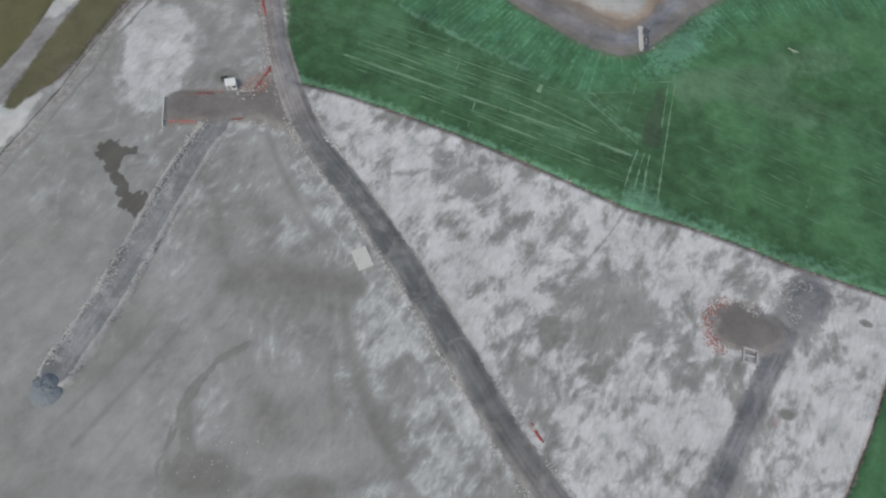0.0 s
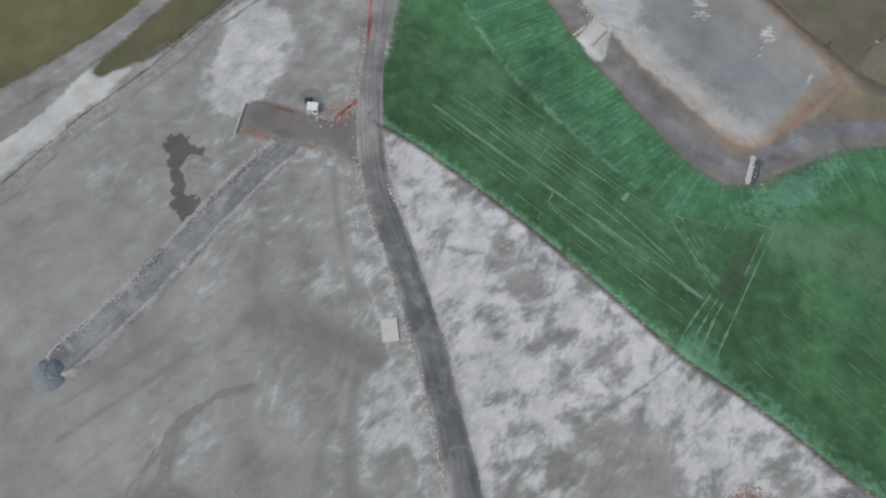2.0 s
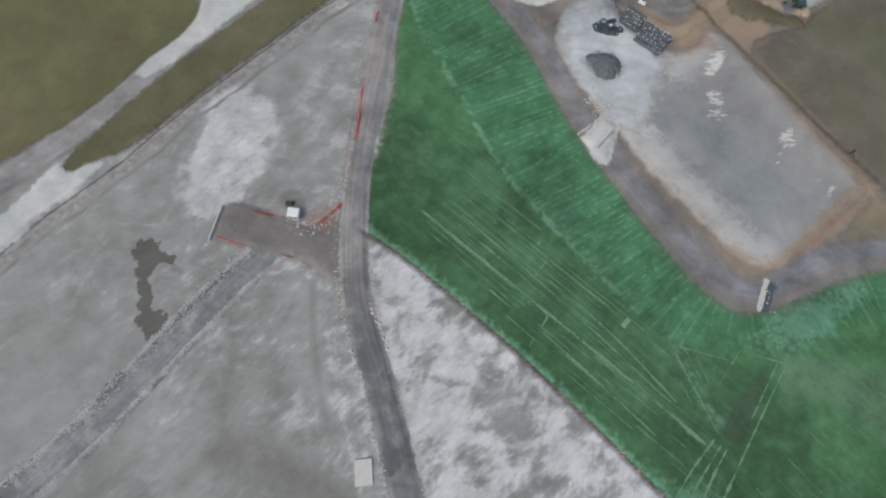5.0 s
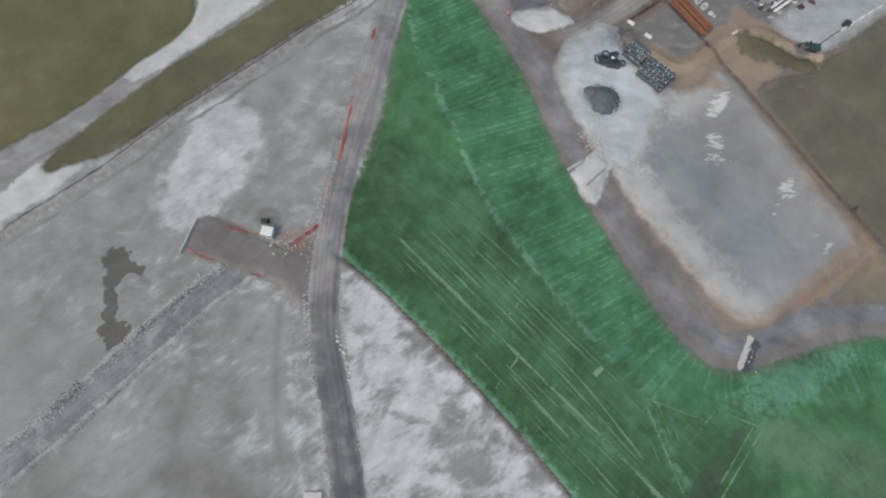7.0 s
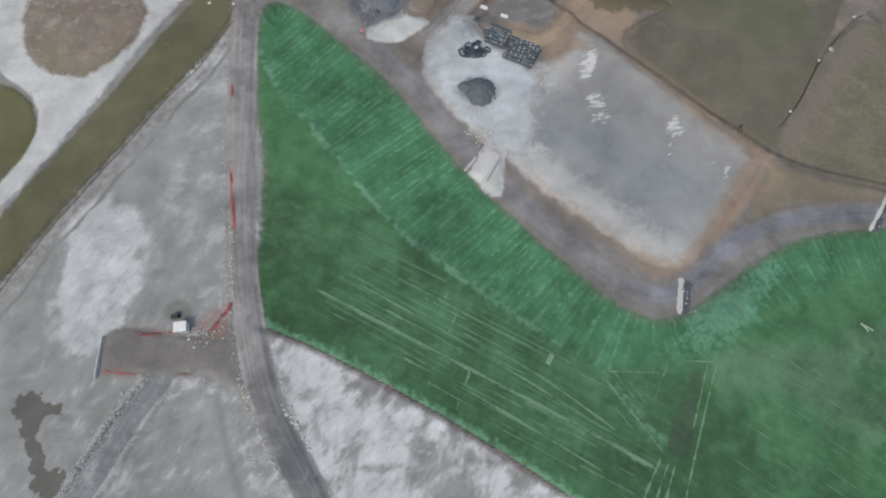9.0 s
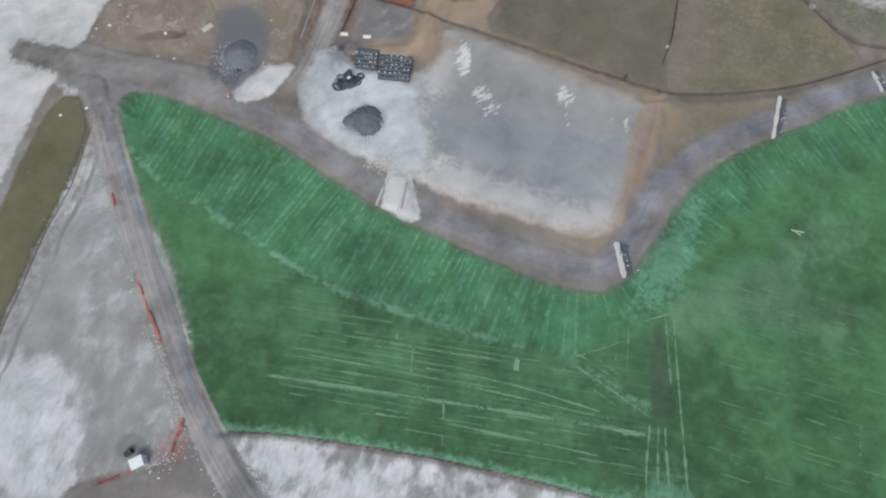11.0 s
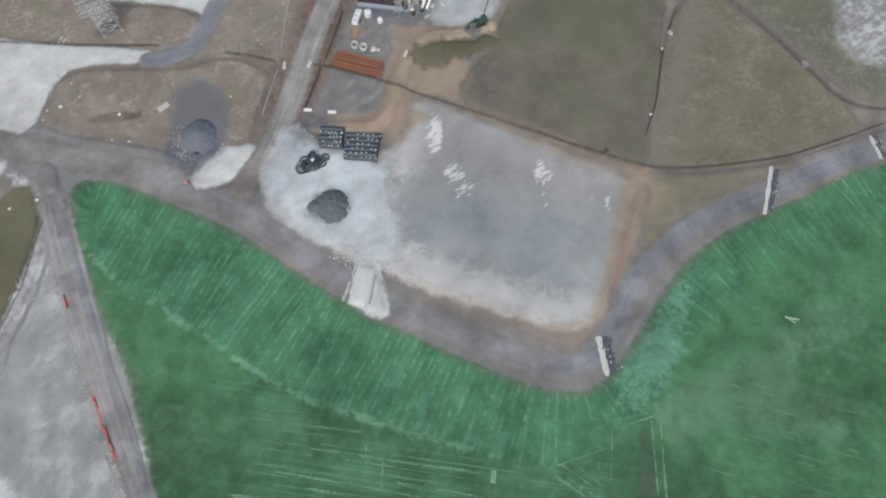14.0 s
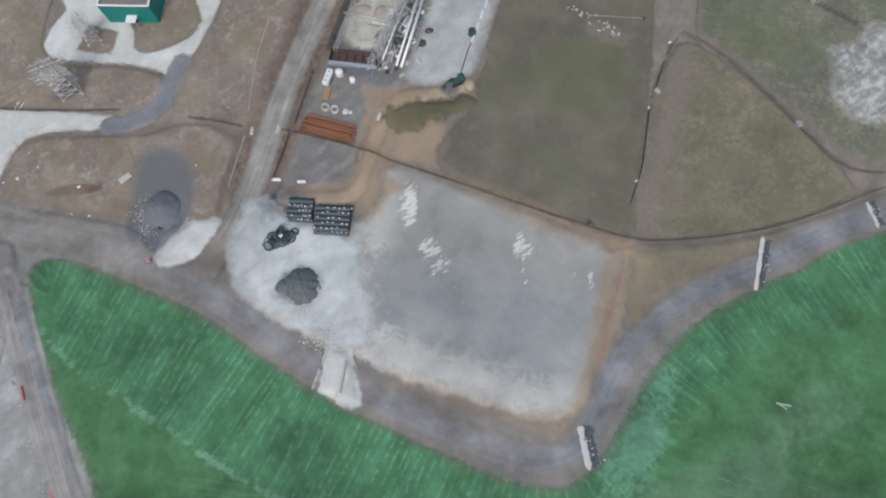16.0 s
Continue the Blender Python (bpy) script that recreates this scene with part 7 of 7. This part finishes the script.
for i in range(34):
    f = rnd.random()
    x, y = 30.5 + 11.5 * f + rnd.gauss(0, 1.8), 208 + 17 * f + rnd.gauss(0, 1.4)
    m, label, s = kinds[rnd.randrange(5)]
    c = thing("crate", label + " among the site clutter", "crate", x, y, rnd.uniform(0, 90), None, "crates in the works")
    w, d, h = s * rnd.uniform(0.7, 1.8), s * rnd.uniform(0.6, 1.2), s * rnd.uniform(0.4, 1.1)
    part("body", box(w, d, h, bevel=0.03), m, c)
    part("lid", box(w * 1.04, d * 1.04, 0.06, z=h, bevel=0.015), m, c)
for i in range(120):
    f = rnd.random()
    x, y = 29 + 11 * f + rnd.gauss(0, 2.6), 209.5 + 16 * f + rnd.gauss(0, 1.8)
    p = thing("scaffold_pole", "loose pale scaffold pole among the site clutter", "pole", x, y, rnd.choice((64, 64, -25, 50)) + rnd.gauss(0, 14), None, "scaffold poles")
    part("pole", rod((-rnd.uniform(1, 2.4), 0, 0.35), (rnd.uniform(1, 2.4), 0, 0.45), 0.07, sides=6), rnd.choice((M_STEEL, M_CABIN, M_DARKMETAL)), p)


def excavator():
    e = thing("excavator", "small dark green excavator at the yard's edge", "excavator", 46.4, 200.6, 12)
    for y in (-0.95, 0.95):
        k = part("track", box(2.9, 0.5, 0.7, 0, y, 0, bevel=0.2), M_RUBBER, e)
        for x in (-1, -0.35, 0.35, 1):
            part("roller", rod((x, y - 0.27, 0.32), (x, y + 0.27, 0.32), 0.2, sides=10), M_DARKMETAL, k)
    part("undercarriage", box(1.8, 1.5, 0.4, z=0.4, bevel=0.05), M_DARKMETAL, e)
    h = part("housing", box(2.3, 2.0, 0.9, 0.5, 0, 0.85, bevel=0.12), M_GREEN, e)
    part("counterweight", box(0.5, 2.05, 0.8, 1.75, 0, 0.9, bevel=0.15), M_DARKMETAL, h)
    c = part("cab", box(1.3, 0.9, 1.3, -0.35, 0.55, 0.9, bevel=0.1), M_GREEN, e)
    part("windscreen", box(0.05, 0.75, 0.8, -1.01, 0.55, 1.25, bevel=0.01), M_GLASS, c)
    part("cab_roof", box(1.35, 0.95, 0.08, -0.35, 0.55, 2.2, bevel=0.03), M_STEEL, c)
    part("boom", rod((-0.6, -0.3, 1.2), (-2.4, -0.3, 2.4), 0.2, sides=6), M_GREEN, e)
    part("stick", rod((-2.4, -0.3, 2.4), (-3.4, -0.3, 1.0), 0.15, sides=6), M_GREEN, e)
    part("ram", rod((-0.9, -0.3, 0.95), (-1.7, -0.3, 1.75), 0.08, sides=8), M_STEEL, e)
    part("bucket", box(0.7, 0.9, 0.6, -3.4, -0.3, 0.35, bevel=0.15), M_DARKMETAL, e)


excavator()

# ---- towers and building ----


def lattice_tower(x, y, turn, wide, top, high, bays, bar, label, head=0):
    t = thing("lattice_tower", label, "tower", x, y, turn, None, "lattice towers")
    corner = lambda i, f: Vector((((-1) ** (i in (0, 3))) * (wide + (top - wide) * f) / 2, ((-1) ** (i in (0, 1))) * (wide + (top - wide) * f) / 2, high * f + 0.05))
    for i in range(4):
        part("leg", rod(corner(i, 0), corner(i, 1), bar, sides=6), M_STEEL, t)
        part("footing", box(0.6, 0.6, 0.25, corner(i, 0).x, corner(i, 0).y, -0.15, bevel=0.04), M_STONE_GREY, t)
        for b in range(bays):
            f0, f1 = b / bays, (b + 1) / bays
            for low, high_end in ((corner(i, f0), corner((i + 1) % 4, f1)), (corner((i + 1) % 4, f0), corner(i, f1)), (corner(i, f1), corner((i + 1) % 4, f1))):
                part("brace", rod(low, high_end, bar * 0.7, sides=5), M_STEEL, t)
    for z in (0.7, 1.0):
        a = part("cross_arm", rod((-wide * 0.75, 0, high * z), (wide * 0.75, 0, high * z), bar, sides=6), M_STEEL, t)
        for s in (-1, 1):
            part("stay", rod((s * wide * 0.75, 0, high * z), (s * top / 2, 0, high * z - 1.2), bar * 0.7, sides=5), M_STEEL, a)
    # head frame: long rails with upright bars
    rnd = random.Random(int(high))
    for s in (-1, 1) if head else ():
        for z in (0.72, 0.84, 0.96):
            part("head_rail", rod((-head / 2, s * top / 2, high * z), (head / 2, s * top / 2, high * z + rnd.uniform(-.3, .3)), bar * 0.9, sides=6), M_STEEL, t)
        for i in range(9):
            q = -head / 2 + head * i / 8
            part("upright_bar", rod((q, s * top / 2, high * 0.68), (q + rnd.uniform(-.4, .4), s * top / 2 + rnd.uniform(-.3, .3), high * rnd.uniform(1.0, 1.16)), bar * 0.8, sides=5), M_STEEL, t)
    return t


lattice_tower(-46.6, 218.2, 14, 4.8, 3.4, 9.6, 5, 0.09, "pale galvanised lattice tower with a wide head frame", 7.6)
lattice_tower(-40.9, 232.2, 15, 3.2, 1.6, 7.4, 5, 0.06, "slender pale lattice mast on the small lawn", 4.6)


def green_building():
    b = thing("green_building", "teal sheet-clad building with a white roof edge", "building", -28.5, 241.6, -13, None)
    w, d, h = 12.8, 14.0, 6.0
    part("wall", box(w, 0.3, h, 0, -d / 2, bevel=0.02), M_TEAL, b)
    part("wall", box(w, 0.3, h, 0, d / 2, bevel=0.02), M_TEAL, b)
    for s in (-1, 1):
        part("wall", box(0.3, d - 0.32, h, s * (w / 2 - 0.15), 0, bevel=0.02), M_TEAL, b)
    part("roof", box(w - 0.7, d - 0.7, 0.3, 0, 0, h - 0.6, bevel=0.02), M_ROOF, b, "dark grey flat roof")
    for s in (-1, 1):
        part("roof_edge", box(w + 0.2, 0.45, 0.2, 0, s * d / 2, h, bevel=0.03), M_TRIM, b, "white roof edge")
        part("roof_edge", box(0.45, d - 0.48, 0.2, s * (w / 2 - 0.1), 0, h, bevel=0.03), M_TRIM, b, "white roof edge")
    bm = bmesh.new()
    for i in range(36):
        box(0.06, 0.05, h - 0.4, -w / 2 + 0.2 + i * (w - 0.4) / 35, -d / 2 - 0.17, 0.2, bevel=0, bm=bm)
    part("cladding_ribs", bm, M_TEAL, b)
    part("canopy", box(2.6, 2.2, 0.18, 0.6, -d / 2 - 1.2, 2.7, bevel=0.04), M_TRIM, b, "white porch canopy")
    for s in (-1, 1):
        part("canopy_post", rod((0.6 + s * 1.1, -d / 2 - 2.1, 0), (0.6 + s * 1.1, -d / 2 - 2.1, 2.7), 0.07), M_STEEL, b)
    o = part("door", box(1.2, 0.08, 2.1, 0.6, -d / 2 - 0.17, 0.1, bevel=0.02), M_GLASS, b)
    part("door_frame", box(1.4, 0.05, 2.25, 0.6, -d / 2 - 0.16, 0.06, bevel=0.02), M_TRIM, o)


green_building()

# ---- single objects ----
m = thing("orange_marker", "orange plastic road marker beside the stone fan", "marker", -29.6, 170.1, 0)
part("base", box(0.9, 0.9, 0.12, bevel=0.03), M_RUBBER, m)
part("drum", rod((0, 0, 0.1), (0, 0, 1.0), 0.42, sides=16, r2=0.3), M_NET, m)
part("band", rod((0, 0, 0.5), (0, 0, 0.65), 0.385, sides=16, r2=0.365), M_WHITEPLASTIC, m, "white band")
s = thing("plastic_sheet", "crumpled pale plastic sheet lying on the grass", "litter", 96.2, 113.5, -25)
sheeting = paint("pale_green_sheeting", (0.33, 0.42, 0.33), 0.6)
part("fold", box(3.0, 0.34, 0.12, 0.2, 0.1, 0, 3, 0.04), sheeting, s)
part("fold", box(2.3, 0.26, 0.12, -0.1, -0.25, 0.02, -24, 0.04), sheeting, s)
b = thing("pale_board", "pale board lying on the brown waste ground", "board", -34.0, 191.2, 30)
part("board", box(3.0, 1.6, 0.15, bevel=0.02), M_WOOD, b)
part("board", box(2.9, 1.5, 0.1, 0.05, 0.0, 0.16, 2, 0.02), M_SLAB, b)
for x, y, a in ((-70.2, 171.4, 30), (-64.2, 172.6, 10), (-59, 196.5, 0), (-44.6, 191.2, 20), (100.5, 201, 15), (90, 184.5, 30), (81.5, 166.8, 0)):
    b = thing("marker_block", "small white painted marker block on the ground", "marker", x, y, a, None, "white marker blocks")
    part("block", box(0.7, 0.45, 0.4, bevel=0.05), M_CABIN, b)
    part("loop", rod((-0.12, 0, 0.42), (0.12, 0, 0.42), 0.03, sides=6), M_STEEL, b)
p = thing("gate_post", "dark wooden post standing in the fence line", "post", 67.8, 158.9, 0)
part("post", rod((0, 0, 0), (0, 0, 2.6), 0.16), M_FENCE, p)
part("brace", rod((0.1, 0, 1.8), (1.3, -0.3, 0), 0.09), M_FENCE, p)

# low scrub on the sand
rnd = np.random.default_rng(3)
scatter("shrub_tufts", [(x, y, s) for x, y, s in zip(rnd.normal(37, 4.2, 320), rnd.normal(194.2, 1.6, 320), rnd.uniform(0.12, 0.32, 320))], M_SHRUB, "small olive shrub tufts on the sand", "scrub", 4, 0.25)


# ---- scattered site litter ----
def tyre(x, y, r, label):
    t = thing("tyre", label, "tyre", x, y, 0, None, "old tyres")
    bm = bmesh.new()
    n, m = 28, 10
    rows = [[bm.verts.new(((r * 0.72 + r * 0.28 * math.cos(b)) * math.cos(a), (r * 0.72 + r * 0.28 * math.cos(b)) * math.sin(a), r * 0.3 + r * 0.3 * math.sin(b))) for b in (2 * math.pi * j / m for j in range(m))] for a in (2 * math.pi * i / n for i in range(n))]
    for i in range(n):
        for j in range(m):
            bm.faces.new((rows[i][j], rows[(i + 1) % n][j], rows[(i + 1) % n][(j + 1) % m], rows[i][(j + 1) % m]))
    part("tread", bm, M_RUBBER, t, smooth=True)
    return t


tyre(-27.6, 181.6, 0.75, "dark old tyre lying on the blue-grey gravel heap")
tyre(-26.8, 177.9, 0.7, "dark old tyre lying below the blue-grey gravel heap")


def round_tank(x, y):
    d = thing("round_tank", "dark green round tank beside the white barriers", "tank", x, y, 0)
    part("shell", rod((0, 0, 0), (0, 0, 1.5), 0.95, sides=28), M_GREEN, d)
    part("lid", rod((0, 0, 1.5), (0, 0, 1.62), 0.55, sides=20), M_DARKMETAL, d, "dark round lid")
    for a in range(0, 360, 90):
        part("lifting_eye", rod((0.9 * math.cos(radians(a)), 0.9 * math.sin(radians(a)), 1.5), (0.9 * math.cos(radians(a)), 0.9 * math.sin(radians(a)), 1.68), 0.05, sides=6), M_STEEL, d)


round_tank(53.0, 213.3)
heap = thing("sand_heap", "small pale sand heap at the yard's corner", "heap", 49.4, 199.6, 0)
part("mound", mound(1.7, 0.8, 41, 0.9, 0.15, 14, 40, 0.12), paint("heaped_sand", (0.38, 0.31, 0.235), 0.95, 0, 0.4, (0.28, 0.23, 0.18)), heap, smooth=True)
for i, (x, y, r, dark) in enumerate(((42.6, 216.6, 1.0, True), (40.4, 213.2, 1.1, True), (38.6, 208.4, 0.8, False))):
    c = thing("tarpaulin_heap", "crumpled dark brown tarpaulin heap on the yard" if dark else "crumpled grey tarpaulin heap on the yard", "tarpaulin", x, y, 50 * i, None, "tarpaulin heaps")
    part("sheeting", mound(r, 0.7, 50 + i, 1.3, 0.3, 12, 36, 0.3), M_OXIDE if dark else M_STONE_GREY, c)
for i, (x, y, r) in enumerate(((123.1, 173.2, 1.3), (93.2, 188.4, 1.0), (139.7, 205.2, 1.5))):
    c = thing("rubble_heap", "pale broken concrete heap in the meadow", "rubble", x, y, 60 * i, None, "rubble heaps")
    for j in range(9):
        a, q = 2.4 * j, r * 0.75 * (j / 9) ** 0.5
        part("concrete_lump", stone(r * (0.75 - 0.04 * j), 700 + 20 * i + j, None, (q * math.cos(a), q * math.sin(a), 0.12), 0.6), M_STONE_GREY, c)
for i, (x, y) in enumerate(((-56.6, 202.9), (-54.4, 198.7), (-62.6, 196.4), (-63.5, 193.9), (-46.9, 185.2), (-42.9, 183.9), (-20.7, 178.7), (-17.8, 191.5))):
    c = thing("plastic_scrap", "small crumpled white plastic scrap on the waste ground", "litter", x, y, 70 * i, None, "plastic scraps")
    part("film", mound(0.2 + 0.05 * (i % 3), 0.14, 80 + i, 1.5, 0.15, 6, 16, 0.4), M_WHITEPLASTIC, c)
for i, (x, y) in enumerate(((-59.3, 217.1), (-58.3, 216.5), (-58.9, 215.6), (-60.2, 215.9))):
    c = thing("white_peg", "short white timber peg lying on the brown lawn", "peg", x, y, 40 + 12 * i, None, "white pegs")
    part("peg", box(1.2, 0.16, 0.14, bevel=0.02), M_CABIN, c)

c = thing("cross_pipe", "long grey steel pipe lying across the sand bed", "pipe", 28.0, 223.2, -24.5)
o = part("pipe", tube(12.4, 0.28, 0.03, 14), M_STEEL, c, smooth=True)
o.matrix_local = pose(0, 0, 0.5)
for q in (-0.4, 0.4):
    part("support", box(0.4, 0.8, 0.25, q * 12.4, 0, 0, bevel=0.03), M_WOOD, c)
for i, (x, y, r) in enumerate(((27.4, 226.2, 1.7), (31.6, 224.8, 1.5))):
    c = thing("spoil_heap", "pale pinkish spoil heap behind the sand bed", "heap", x, y, 40 * i, None, "spoil heaps")
    part("mound", mound(r, 0.8, 61 + i, 1.5, 0.25, 14, 40, 0.2), paint("pinkish_spoil", (0.36, 0.31, 0.29), 0.9, 0, 0.5, (0.25, 0.2, 0.18)) if i == 0 else bpy.data.materials["pinkish_spoil"], c, smooth=True)
for i in range(4):
    c = thing("white_sack", "small white sack standing on the sand bed", "sack", 29.6 + 0.75 * i, 221.6 - 0.3 * i, 20 * i, None, "white sacks")
    part("sack", mound(0.28, 0.5, 90 + i, 1.2, 0.08, 8, 18, 0.1), M_WHITEPLASTIC, c)

# pale scraps along the meadow's far corner
rnd = random.Random(23)
for i in range(26):
    f = i / 25
    x, y = 79 + 11 * f + rnd.gauss(0, 0.8), 216 - 10.5 * f + rnd.gauss(0, 0.9)
    c = thing("concrete_scrap", "pale broken concrete scrap at the meadow's corner", "rubble", x, y, rnd.uniform(0, 180), None, "concrete scraps")
    part("slab", box(rnd.uniform(0.3, 1.1), rnd.uniform(0.2, 0.5), 0.18, bevel=0.04), M_STONE_GREY, c)

p = thing("long_pole", "long weathered grey pole lying in the meadow's corner", "pole", 89.5, 210.8, -16)
part("pole", rod((-7.2, 0, 0.2), (6.6, 0, 0.22), 0.15, sides=8, r2=0.1), paint("weathered_grey_timber", (0.24, 0.23, 0.22), 0.9), p)
part("butt_plate", box(0.5, 0.9, 0.5, 6.9, 0, 0.0, bevel=0.06), M_FENCE, p)


def edging(line, label):
    """Low pale kerb stones end to end along a line."""
    p = [Vector((*q, 0)) for q in rounded(line, False, 2)]
    e = thing("stone_edging", label, "edging", p[0].x, p[0].y)
    base = e.matrix_world.inverted()
    for a, b in zip(p, p[1:]):
        n = max(1, round((b - a).length / 1.6))
        for i in range(n):
            c, d = a.lerp(b, i / n), a.lerp(b, (i + 0.93) / n)
            m = (c + d) / 2
            o = part("kerb_stone", box((d - c).length, 0.16, 0.3, bevel=0.03), M_STONE_GREY, e)
            o.matrix_local = base @ pose(m.x, m.y, level(m.x, m.y) - 0.14, 0, 0, math.degrees(math.atan2(b.y - a.y, b.x - a.x)))


edging([(3.4, 228), (-0.7, 218.4), (-2.8, 209.5), (-4.3, 203)], "low pale stone edging beside the north road")
edging([(-5.8, 196.6), (-9.1, 188.8), (-10.8, 184.5)], "low pale stone edging towards the road fork")

s = thing("fleece_sheet", "crumpled pale greenish fleece sheet lying on the field", "litter", 27.0, 94.6, 70)
fleece = paint("pale_green_fleece", (0.19, 0.30, 0.205), 0.8, 0, 0.5, (0.12, 0.22, 0.14))
part("sheet", box(2.4, 1.05, 0.1, 0, 0, 0, 0, 0.03), fleece, s)
part("fold", box(1.3, 0.5, 0.1, 0.5, 0.2, 0.08, 12, 0.03), fleece, s)
